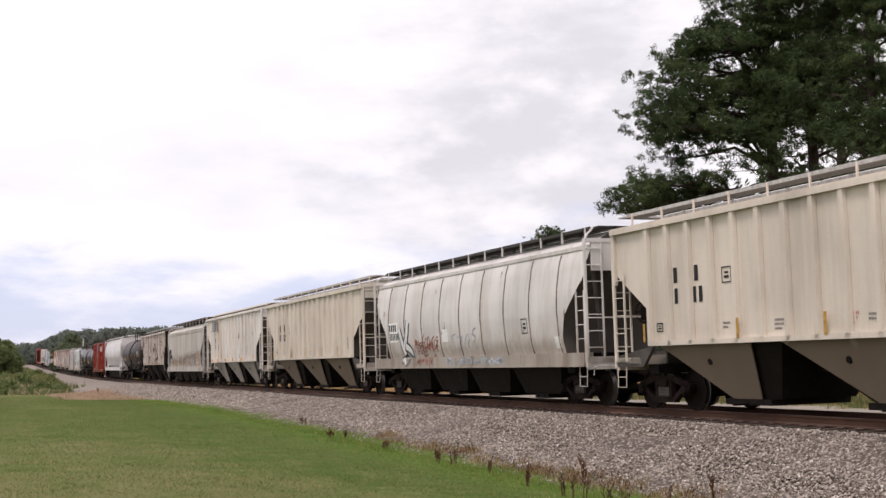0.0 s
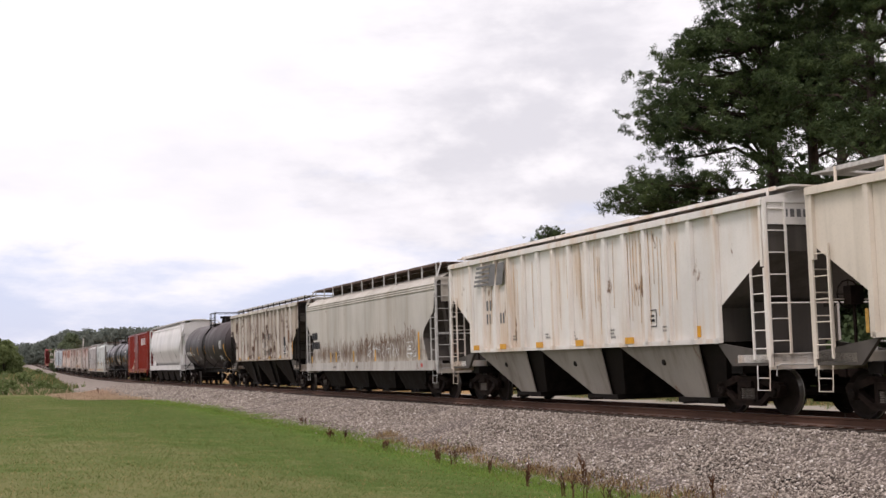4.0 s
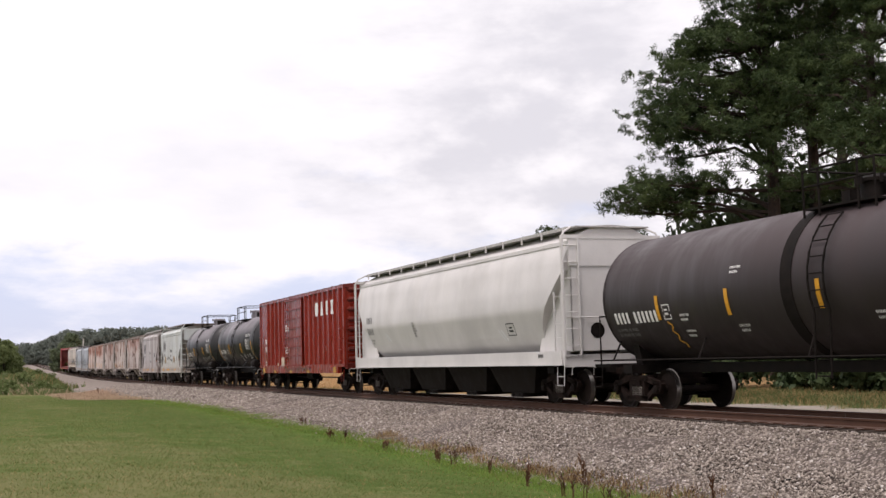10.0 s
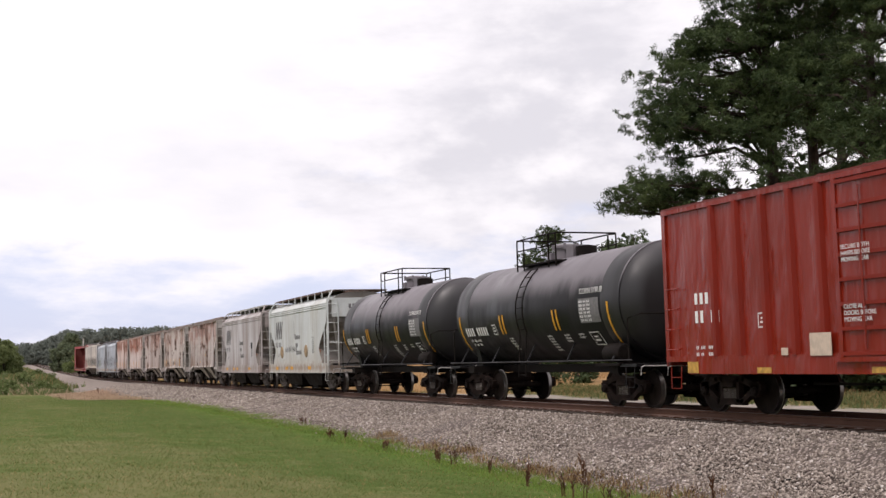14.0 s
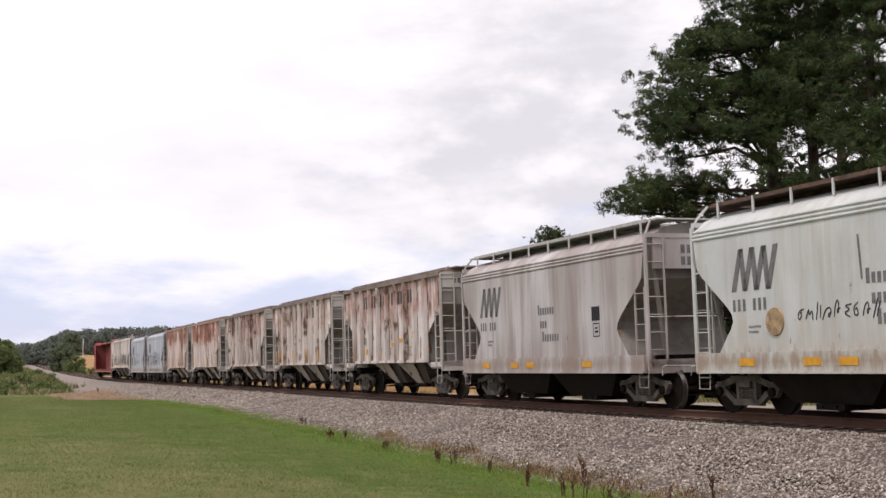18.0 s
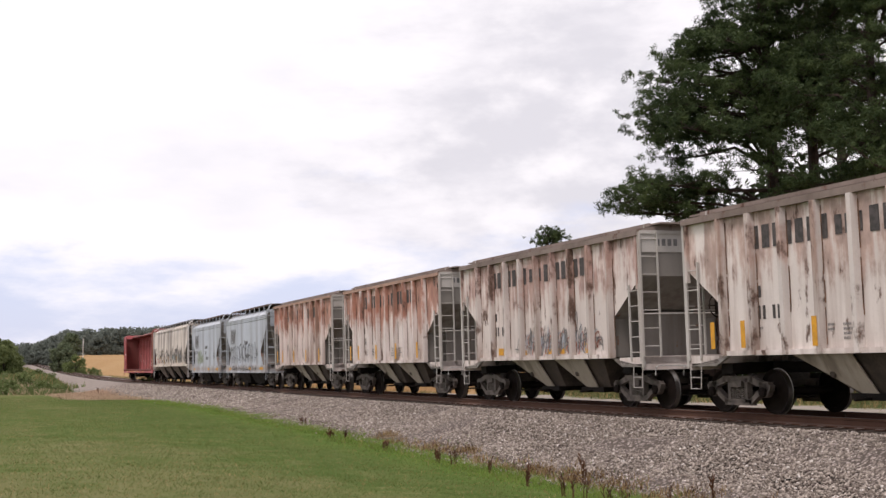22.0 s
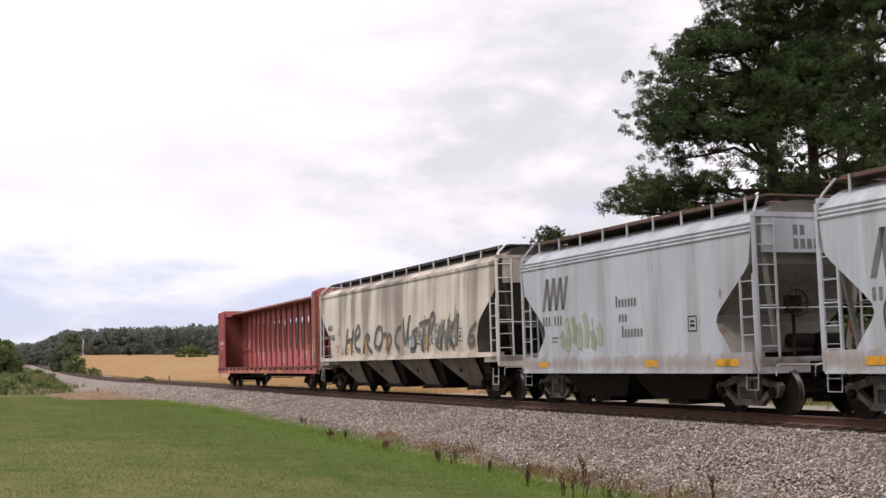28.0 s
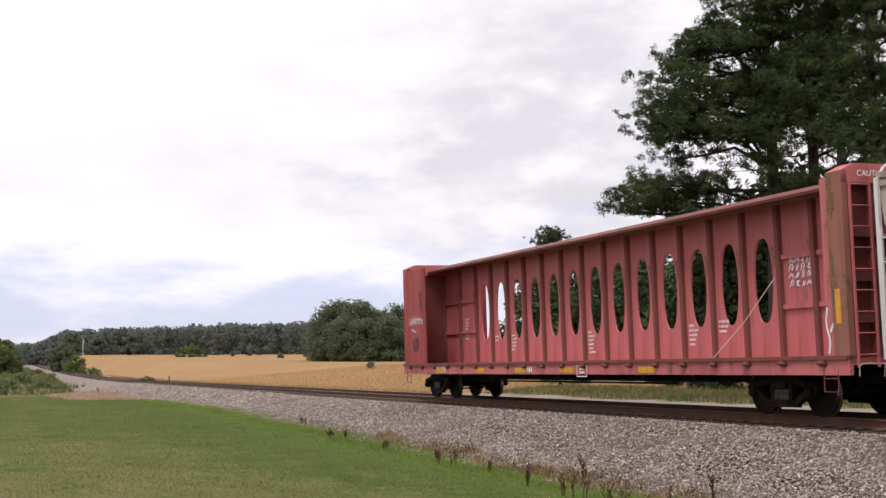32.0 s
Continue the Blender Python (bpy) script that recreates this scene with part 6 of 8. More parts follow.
def box_car(label, L, mat, end_mat):
    car = tagged(new("boxcar"), label, "freight car", "cars of the freight train")
    hw, yt, eave, zb = 1.50, 15.75 / 2, 4.46, 1.12
    part("body", MB().box(-hw, hw, -yt + 0.04, yt - 0.04, zb, eave), mat, car)
    part("roof", MB().prism_y([(-hw - 0.05, eave), (-hw - 0.05, eave + 0.04), (0, eave + 0.2), (hw + 0.05, eave + 0.04), (hw + 0.05, eave)], -yt, yt), end_mat, car)
    for k in range(13):
        y = -yt + 0.5 + (2 * yt - 1.0) * k / 12
        part("roof_seam", lambda: MB().prism_y([(-hw - 0.05, 0.02), (-hw - 0.05, 0.055), (0, 0.225), (hw + 0.05, 0.055), (hw + 0.05, 0.02), (0, 0.18)], -0.05, 0.05), end_mat, car, at=Matrix.Translation((0, y, eave)), key="roof_seam")
    door_c, door_w = -0.45 + 0.9, 3.05
    for s in (-1, 1):
        part("top_chord", MB().box(min(s * (hw - 0.01), s * (hw + 0.06)), max(s * (hw - 0.01), s * (hw + 0.06)), -yt, yt, eave - 0.1, eave - 0.004), mat, car)
        sill = MB().prism_x([(-yt + 0.9, 0.84), (yt - 0.9, 0.84), (yt - 0.9, 1.14), (-yt + 0.9, 1.14)], min(s * (hw - 0.1), s * (hw + 0.075)), max(s * (hw - 0.1), s * (hw + 0.075)))
        part("side_sill", sill, mat, car)
        part("lower_rail", MB().box(min(s * (hw - 0.02), s * (hw + 0.06)), max(s * (hw - 0.02), s * (hw + 0.06)), -yt, yt, zb - 0.02, zb + 0.1), mat, car)
        for k in range(9):
            y = -yt + 0.62 + k * 0.8
            for yy in ([y] if k < 8 else []) + ([door_c + door_w / 2 + 0.55 + (k - 1) * 0.86] if 0 < k < 6 else []):
                if abs(yy - door_c) > door_w / 2 and abs(yy) < yt - 0.2:
                    foot = [(hw - 0.01, -0.10), (hw + 0.085, -0.055), (hw + 0.085, 0.055), (hw - 0.01, 0.10)]
                    part("side_post", MB().rings([[(s * px, yy + py, z) for px, py in foot] for z in (zb + 0.08, eave - 0.09)]), M["box_rib"], car)
        for q in (-1, 1):
            part("corner_post", MB().box(min(s * (hw - 0.05), s * (hw + 0.05)), max(s * (hw - 0.05), s * (hw + 0.05)), min(q * (yt - 0.13), q * yt), max(q * (yt - 0.13), q * yt), zb, eave), mat, car)
            lad = MB()
            ya, yb2 = q * (yt - 0.12), q * (yt - 0.62)
            for k in range(4 if q > 0 else 4):
                z = zb + 0.25 + k * 0.44
                lad.tube([(s * (hw + 0.05), ya, z + 0.03), (s * (hw + 0.11), ya, z), (s * (hw + 0.11), yb2, z), (s * (hw + 0.05), yb2, z + 0.03)], 0.014, 5)
            part("grab_irons", lad, mat, car)
            stirrup(car, mat, s * (hw + 0.03), q * (yt - 0.35))
        x = s * (hw + 0.085)
        door = part("door", MB().box(min(s * (hw + 0.02), x), max(s * (hw + 0.02), x), door_c - door_w / 2, door_c + door_w / 2, 1.16, eave - 0.14), mat, car, "red ribbed sliding door")
        for k in range(8):
            z = 1.2 + k * (eave - 0.14 - 1.24) / 7
            part("door_rib", MB().box(min(x, x + s * 0.045), max(x, x + s * 0.045), door_c - door_w / 2, door_c + door_w / 2, z - 0.03, z + 0.04), M["box_rib"], door)
        for y in (door_c - door_w / 2 - 0.04, door_c + door_w / 2 + 0.04):
            part("door_post", MB().box(min(x, x + s * 0.03), max(x, x + s * 0.03), y - 0.05, y + 0.05, 1.14, eave - 0.1), mat, car)
        part("door_track", MB().box(min(s * (hw + 0.07), x + s * 0.06), max(s * (hw + 0.07), x + s * 0.06), door_c - door_w, door_c + door_w / 2 + 0.2, 1.06, 1.15), mat, car)
        part("lock_bar", MB().tube([(x + s * 0.05, door_c + 0.9, 1.3), (x + s * 0.05, door_c + 0.9, eave - 0.3)], 0.02, 6), mat, door)
    for s in (-1, 1):
        for k in range(8):
            z = zb + 0.2 + k * 0.41
            part("end_rib", lambda: MB().lathe_x([(-1.38, 0.01), (-1.3, 0.1), (1.3, 0.1), (1.38, 0.01)], 0, 0, 10), end_mat, car, at=Matrix.Translation((0, s * (yt - 0.03), z + 0.1)), key="end_rib")
        part("end_frame", MB().box(-hw, hw, min(s * (yt - 0.05), s * (yt + 0.02)), max(s * (yt - 0.05), s * (yt + 0.02)), zb - 0.1, zb + 0.12), end_mat, car)
        part("end_frame", MB().box(-hw, hw, min(s * (yt - 0.05), s * (yt + 0.04)), max(s * (yt - 0.05), s * (yt + 0.04)), eave - 0.1, eave - 0.006), end_mat, car)
        ladder(car, end_mat, (-1.46, -1.02), s * (yt + 0.1), 0, 1.0, 3.0, 5, side=False)
        part("end_platform", MB().box(-0.9, 0.9, min(s * yt, s * (yt + 0.3)), max(s * yt, s * (yt + 0.3)), 1.02, 1.07), M["galv"], car)
    under_frame(car, L, M["steel_dark"], L / 2 - 2.4, M["truck"])
    mb = MB()
    for y in (-3.2, -1.2, 1.0, 3.0):
        mb.box(-1.4, 1.4, y - 0.08, y + 0.08, 0.86, 1.1)
    mb.lathe_y([(-0.5, 0.02), (-0.5, 0.2), (0.6, 0.2), (0.6, 0.02)], -0.75, 0.72, 12)
    mb.tube([(-0.5, -4.5, 0.62), (-0.5, 4.2, 0.62)], 0.03, 5)
    part("brake_rigging", mb, M["steel_dark"], car)
    surf = lambda z: -hw
    W = M["white_mark"]
    big = lambda z: -hw - 0.086
    # four large plain shapes high on the flank: octagon, wedge, bar, hourglass
    w, z0, h = 0.50, 3.34, 0.60
    shapes = ([[(0.18, 0.0), (0.82, 0.0), (1.0, 0.2), (1.0, 0.8), (0.82, 1.0), (0.18, 1.0), (0.0, 0.8), (0.0, 0.2)]],
              [[(0.08, 0.0), (0.92, 0.0), (0.66, 1.0), (0.34, 1.0)]],
              [[(0.22, 0.0), (0.78, 0.0), (0.78, 1.0), (0.22, 1.0)]],
              [[(0.05, 0.0), (0.95, 0.0), (0.70, 0.5), (0.30, 0.5)], [(0.30, 0.5), (0.70, 0.5), (0.95, 1.0), (0.05, 1.0)]])
    for y, polys in zip((-3.58, -4.44, -5.27, -6.08), shapes):
        b = MB()
        for k, poly in enumerate(polys):
            b.prism_x([(y - w * p, z0 + h * q) for p, q in poly], -hw - 0.098 - 0.0006 * k, -hw - 0.092)
        part("painted_shape", b, W, car, "large plain white painted shape")
    bars(car, surf, 6.75, 2.32, 0.24, "###", W)
    bars(car, surf, 6.75, 1.92, 0.26, "## ##", W, ch=0.55)
    bars(car, surf, 6.75, 1.36, 0.07, "## ###  #####", W)
    bars(car, surf, 6.75, 1.22, 0.07, "## ##   ####", W)
    framed_sign(car, surf, 4.55, 1.75, 0.3, 0.3, W)
    patch(car, big, 2.9, 1.18, 0.6, 0.42, M["buff"], "buff paper placard")
    patch(car, big, 3.75, 1.2, 0.2, 0.14, M["buff"], "buff paper placard")
    dsurf = lambda z: -hw - 0.128
    words(car, "SECURE BOTH\nHASPS BEFORE\nMOVING CAR", dsurf, door_c + 1.42, 3.06, 0.115, W)
    words(car, "CLOSE ALL\nDOORS BEFORE\nMOVING CAR", dsurf, door_c + 1.42, 2.0, 0.115, W)
    for k in range(6):
        bars(car, surf, -4.5, 2.05 - k * 0.11, 0.06, "#### ##  ###"[: 7 + (k * 5) % 6], W)
    for (y, z, p) in ((-3.1, 1.98, "######"), (-3.1, 1.7, "##"), (-3.1, 1.4, "#########"), (-4.6, 1.36, "#####")):
        bars(car, surf, y, z, 0.05, p, W)
    sill = lambda z: -hw - 0.075
    for y in (7.0, 4.55, 1.3, -1.9, -6.3):
        patch(car, sill, y, 0.86, 0.45 if abs(y) < 6 else 0.4, 0.11 if abs(y) < 6 else 0.24, M["yellow_dull"], "yellow reflector strip", "reflector")
    patch(car, sill, -5.9, 1.08, 0.14, 0.1, M["red_mark"], "red warning tag")
    return car


def centerbeam_car(label, L, mat, dark):
    car = tagged(new("centerbeam_flatcar"), label, "freight car", "cars of the freight train")
    yt, hw, top, deck = 23.34 / 2, 1.5, 4.50, 1.12
    bulk = yt - 0.95
    deckm = MB()
    deckm.box(-hw + 0.06, hw - 0.06, -yt, yt, deck - 0.12, deck)
    part("deck", deckm, mat, car)
    for s in (-1, 1):
        part("side_sill", MB().box(min(s * (hw - 0.05), s * (hw + 0.04)), max(s * (hw - 0.05), s * (hw + 0.04)), -yt, yt, 0.82, deck - 0.02), mat, car)
        part("deck_edge", MB().box(min(s * (hw - 0.2), s * (hw + 0.09)), max(s * (hw - 0.2), s * (hw + 0.09)), -yt, yt, deck - 0.022, deck + 0.05), dark, car)
        for k in range(20):
            y = -yt + 0.7 + (2 * yt - 1.4) * k / 19
            part("winch", lambda: MB().prism_y([(0.0, 0.0), (0.07, -0.01), (0.09, -0.07), (0.04, -0.12), (0.0, -0.12)], -0.06, 0.06).lathe_y([(-0.1, 0.01), (-0.1, 0.035), (0.1, 0.035), (0.1, 0.01)], 0.05, -0.06, 8), dark, car,
                 at=Matrix.Translation((s * (hw + 0.04), y, deck - 0.02)) @ (Matrix.Identity(4) if s > 0 else Matrix.Rotation(math.pi, 4, "Z")), key="winch")
    # bulkheads
    for q in (-1, 1):
        # bulkhead sheet, beams and stiffeners: end-face shade painted in as darker red
        b = part("bulkhead", MB().box(-hw, hw, min(q * (yt - 0.28), q * (yt - 0.22)), max(q * (yt - 0.28), q * (yt - 0.22)), deck, top), dark, car, "red steel end bulkhead")
        for sx in (-1, 1):
            part("bulkhead_post", MB().box(min(sx * (hw - 0.12), sx * (hw + 0.01)), max(sx * (hw - 0.12), sx * (hw + 0.01)), min(q * yt, q * (yt - 0.42)), max(q * yt, q * (yt - 0.42)), deck - 0.1, top), M["beam_rust"] if q < 0 else M["beam_end"], b)
        part("bulkhead_cap", MB().prism_y([(-hw, top - 0.22), (-hw, top), (-hw + 0.3, top + 0.14), (hw - 0.3, top + 0.14), (hw, top), (hw, top - 0.22)], min(q * yt, q * (yt - 0.42)), max(q * yt, q * (yt - 0.42))), mat, b)
        for z in (1.75, 2.5, 3.3):
            part("bulkhead_beam", MB().box(-hw + 0.12, hw - 0.12, min(q * (yt - 0.22), q * (yt - 0.02)), max(q * (yt - 0.22), q * (yt - 0.02)), z, z + 0.14), dark, b)
        for sx in (-0.75, 0.0, 0.75):
            part("bulkhead_stiffener", MB().box(sx - 0.07, sx + 0.07, min(q * (yt - 0.22), q * (yt - 0.08)), max(q * (yt - 0.22), q * (yt - 0.08)), deck, top - 0.2), dark, b)
        ladder(car, mat, (-hw + 0.15, -hw + 0.6), q * (yt + 0.03), 0, 0.95, top - 0.1, 9, side=False)
        stirrup(car, dark, -hw - 0.03, q * (yt - 0.5))
        # broad full-width end panel of the beam
        part("end_panel", MB().box(-hw, -hw + 0.05, min(q * (yt - 0.42), q * (yt - (2.1 if q > 0 else 0.6))), max(q * (yt - 0.42), q * (yt - (2.1 if q > 0 else 0.6))), deck + 0.02, top - 0.08), M["beam_end"] if q > 0 else mat, car)
    # the centre partition: panels with tall oval openings
    p0, step = -yt + 0.3, 1.258
    edges = [p0, p0 + 0.93 * step, p0 + 1.86 * step] + [p0 + (2.78 + k) * step for k in range(14)] + [p0 + 16.9 * step, yt - 0.3]
    for k in range(len(edges) - 1):
        c, wide = (edges[k] + edges[k + 1]) / 2, edges[k + 1] - edges[k]
        window = 3 <= k <= 15
        def panel():
            mb = MB()
            w, z0, z1 = wide / 2 - 0.004, deck, top - 0.1
            if not window:
                return mb.box(-0.03, 0.03, -w, w, z0, z1)
            zc, rz, ry, m = (z0 + z1) / 2 + 0.04, 0.93, 0.34, 24
            ring = [(ry * math.copysign(abs(math.cos(t)) ** 0.75, math.cos(t)), zc + rz * math.copysign(abs(math.sin(t)) ** 1.0, math.sin(t))) for t in [2 * math.pi * i / m for i in range(m)]]
            outer = []
            for y, z in ring:
                dy, dz = y, (z - zc)
                kk = min(w / abs(dy) if abs(dy) > 1e-6 else 1e9, ((z1 - zc) if dz > 0 else (zc - z0)) / abs(dz) if abs(dz) > 1e-6 else 1e9)
                outer.append((dy * kk, zc + dz * kk))
            # put true corners in
            for cy, cz in ((w, z1), (-w, z1), (-w, z0), (w, z0)):
                i = min(range(m), key=lambda j: (outer[j][0] - cy) ** 2 + (outer[j][1] - cz) ** 2)
                outer[i] = (cy, cz)
            f = []
            for i in range(m):
                j = (i + 1) % m
                f += [(i, j, m + j, m + i), (2 * m + i, 3 * m + i, 3 * m + j, 2 * m + j), (i, 2 * m + i, 2 * m + j, j), (m + i, m + j, 3 * m + j, 3 * m + i)]
            mb.add([(x, y, z) for x in (-0.03, 0.03) for loop in (ring, outer) for y, z in loop], f)
            return mb
        pn = part("partition_panel", panel, mat, car, at=Matrix.Translation((0, c, 0)), key=("cb_panel", window, round(wide, 3)))
        if not window:
            for z in (2.2, 3.25):
                part("panel_stiffener", MB().box(-0.09, 0.09, -wide / 2 + 0.1, wide / 2 - 0.1, z - 0.05, z + 0.05), mat, pn)
    for y in edges:
        def post():
            mb = MB()
            for s in (-1, 1):
                mb.rings([[(s * 0.02, -0.09, deck), (s * 0.10, -0.06, deck), (s * 0.10, 0.06, deck), (s * 0.02, 0.09, deck)], [(s * 0.02, -0.09, top - 0.15), (s * 0.13, -0.06, top - 0.15), (s * 0.13, 0.06, top - 0.15), (s * 0.02, 0.09, top - 0.15)]])
            return mb
        part("partition_post", post, dark, car, at=Matrix.Translation((0, y, 0)), key="cb_post")
    part("top_chord", MB().prism_y([(-0.42, top - 0.06), (-0.72, top - 0.16), (-0.74, top - 0.10), (-0.45, top + 0.03), (0.45, top + 0.03), (0.74, top - 0.10), (0.72, top - 0.16), (0.42, top - 0.06)], -yt + 0.3, yt - 0.3), M["beam_dark"], car)
    e = L / 2
    mb = MB().box(-0.35, 0.35, -yt + 0.1, yt - 0.1, 0.62, 0.84)
    for k in range(9):
        y = -8.6 + k * 2.15
        mb.box(-1.4, 1.4, y - 0.06, y + 0.06, 0.72, 0.98)
    mb.tube([(-0.9, -5, 0.6), (-0.9, 7, 0.6)], 0.025, 5)
    part("centre_sill", mb, M["steel_dark"], car)
    for s, tc in ((-1, 9.05), (1, 9.75)):
        truck(car, s * tc, M["truck"], "")
        part("body_bolster", MB().box(-1.35, 1.35, s * tc - 0.25, s * tc + 0.25, 0.8, 0.98), M["steel_dark"], car)
        coupler(car, s * (yt + 0.45), s)
    surf = lambda z: -0.045
    W = M["white_mark"]
    for (k, z, rows) in ((3.78, 1.95, 3), (4.78, 1.9, 5), (8.78, 1.9, 6), (12.78, 1.95, 5), (13.78, 1.95, 2), (15.78, 2.6, 7)):
        y = p0 + step * (k + 1) - 0.2
        for i in range(rows):
            bars(car, surf, y, z - i * 0.11, 0.06, "########"[: 5 + (i * 3 + int(k)) % 4], W)
    ep = lambda z: -hw - 0.002
    for z, p in ((2.65, "###### ### ####"), (2.55, "#### ####"), (2.3, "###"), (2.25, "   #####")):
        bars(car, ep, yt - 0.75, z, 0.07, p, W)
    for i in range(4):
        strokes(car, surf, scribble(80 + i, p0 + step * 2.55, p0 + step * 1.95, 2.62 + i * 0.16, 2.76 + i * 0.16, 4, 1), 0.03, M["spray_white"], "white spray-painted scrawl")
    strokes(car, ep, [[(-yt + 0.55, 2.05), (-yt + 0.62, 1.75), (-yt + 0.5, 1.45), (-yt + 0.56, 1.2)], [(-yt + 0.5, 1.6), (-yt + 0.4, 1.75)]], 0.05, M["spray_white"], "white spray-painted line")
    strokes(car, ep, [[(yt - 0.9, 2.0), (yt - 1.0, 1.6), (yt - 1.35, 1.75), (yt - 1.2, 2.05)], [(yt - 1.6, 3.6), (yt - 1.75, 3.0)]], 0.22, M["dark_red_spray"], "dark smeared spray-paint")
    strokes(car, lambda z: -hw - 0.005, scribble(72, yt - 0.5, yt - 1.9, 2.5, 2.8, 7, 1), 0.02, M["spray_white"], "thin white scrawl")
    for i, zz in enumerate((3.35, 2.2, 1.5)):
        patch(car, lambda z: -0.036, p0 + step * (0.9 + 0.3 * i), zz, 0.5, 0.35, M["spray_brown"], "brown rust patch", "rust_patch")
    sill = lambda z: -hw - 0.042
    for y in (5.3, 2.4, -0.4, -4.4, 8.6):
        patch(car, sill, y, 0.86, 0.75, 0.14, M["yellow"], "yellow reflector strip", "reflector")
    bars(car, sill, 8.55, 0.88, 0.18, "## ###", W)
    bars(car, sill, 1.7, 0.88, 0.14, "####", W)
    framed_sign(car, sill, -1.35, 0.76, 0.55, 0.3, W)
    words(car, "CAUTION", lambda z: 0, 0, top - 0.12, 0.16, W).matrix_basis = Matrix.Translation((-hw + 0.35, -yt - 0.012, top - 0.1)) @ Matrix(((1, 0, 0, 0), (0, 0, -1, 0), (0, 1, 0, 0), (0, 0, 0, 1)))
    patch(car, ep, -yt + 0.32, 1.75, 0.14, 0.62, M["yellow"], "yellow reflector strip", "reflector")
    part("hanging_strap", MB().tube([(-0.3, -8.0, 2.8), (-0.9, -7.7, 1.9), (-1.45, -7.3, 1.15)], 0.010, 5), M["buff"], car, "loose pale load strap")
    return car


def stencils(car, surf, yl, mat, zs=(1.75, 1.62), seed=1):
    """Small unreadable data lines near the bottom of a flank."""
    r = random.Random(seed)
    for k in range(5):
        y = yl - 2 * yl * (k + 0.5) / 5 + r.uniform(-0.6, 0.6)
        for i in range(r.randint(2, 4)):
            bars(car, surf, y, zs[0] + 0.12 - i * 0.085, 0.045, "#########"[: r.randint(5, 9)], mat)


TRAIN = []      # (thing, place of its middle on the line at the start)


def build_train():
    W, K, G = M["white_mark"], M["black_mark"], M["grey_mark"]
    M["dark_red_spray"] = simple("dark_red_spray_paint", (0.10, 0.012, 0.016), 0.5, 0.0, 0.5, 3.0, 0.05)
    M["rust_tag"] = simple("dull_red_spray_paint", (0.30, 0.10, 0.07), 0.6, 0.0, 0.5, 3.0, 0.05)
    M["faint_blue"] = simple("faint_blue_grey_spray_paint", (0.36, 0.38, 0.42), 0.6, 0.0, 0.35, 2.0, 0.05)
    M["red_faded"] = simple("faded_red_stencil_paint", (0.48, 0.20, 0.16), 0.6, 0.0, 0.3, 9.0, 0.05)
    M["rust_run"] = simple("orange_rust_run", (0.50, 0.34, 0.20), 0.8, 0.0, 0.5, 3.0, 0.05)
    M["yellow_dull"] = simple("dirty_yellow_reflector_tape", (0.42, 0.24, 0.05), 0.6, 0.0, 0.4, 9.0, 0.05)
    M["round_tan"] = simple("tan_primer_spot", (0.30, 0.21, 0.12), 0.75, 0.0, 0.5, 5.0, 0.1)
    M["bay_brown"] = simple("dark_brown_hopper_steel", (0.13, 0.10, 0.08), 0.75, 0.0, 0.5, 1.6)
    cream = (0.66, 0.585, 0.50)
    M["worn_black"] = simple("worn_black_stencil_paint", (0.062, 0.054, 0.052), 0.65, 0.0, 0.6, 9.0, 0.05)
    M["cream"] = paint("cream_paint", cream, 1, 0.30, (0.30, 0.26, 0.20), rust=0.0, rough=0.5)
    M["cream_b"] = paint("cream_paint_dusty", (0.65, 0.575, 0.49), 2, 0.35, (0.28, 0.24, 0.19), rough=0.5)
    M["grey_white"] = paint("light_grey_paint", (0.64, 0.61, 0.585), 4, 0.32, (0.30, 0.235, 0.185), rust=0.16, rust_col=(0.24, 0.13, 0.08), rough=0.5, low_dirt=0.2, stain=(1.45, 0.85, 0.55, (0.30, 0.235, 0.18)))
    M["seam_grime"] = simple("rusty_grimy_weld_seam", (0.20, 0.155, 0.13), 0.75, 0.0, 0.6, 1.2)
    M["white_rust"] = paint("white_paint_rusty", (0.70, 0.665, 0.63), 5, 0.62, (0.50, 0.33, 0.19), rust=0.22, rust_col=(0.26, 0.16, 0.10), rough=0.55, low_dirt=0.04)
    M["grey_green"] = paint("grey_olive_paint", (0.475, 0.44, 0.395), 6, 0.5, (0.30, 0.24, 0.18), rust=0.08, low_dirt=0.07, rough=0.5, stain=(1.62, 0.95, 0.92, (0.135, 0.085, 0.058)))
    M["sill_grime"] = paint("dirty_brown_grey_sill_paint", (0.36, 0.315, 0.27), 36, 0.7, (0.17, 0.125, 0.095), rust=0.25, rust_col=(0.17, 0.10, 0.07), rough=0.6)
    M["sill_grey"] = paint("scuffed_grey_sill_paint", (0.44, 0.41, 0.385), 30, 0.6, (0.20, 0.16, 0.125), rust=0.3, rust_col=(0.18, 0.10, 0.07), rough=0.55)
    M["old_grey"] = paint("old_peeling_grey_paint", (0.41, 0.345, 0.285), 7, 0.95, (0.15, 0.095, 0.065), rust=0.75, rust_col=(0.11, 0.065, 0.045), rough=0.7, blotch=1.1)
    M["old_white_rib"] = paint("old_white_ribs", (0.56, 0.51, 0.46), 8, 0.7, (0.16, 0.10, 0.075), rust=0.85, rust_col=(0.12, 0.07, 0.05), rough=0.65, blotch=1.3)
    M["bright"] = paint("clean_white_paint", (0.63, 0.605, 0.59), 9, 0.05, (0.36, 0.34, 0.31), rough=0.4, low_dirt=0.05, relief=0.08)
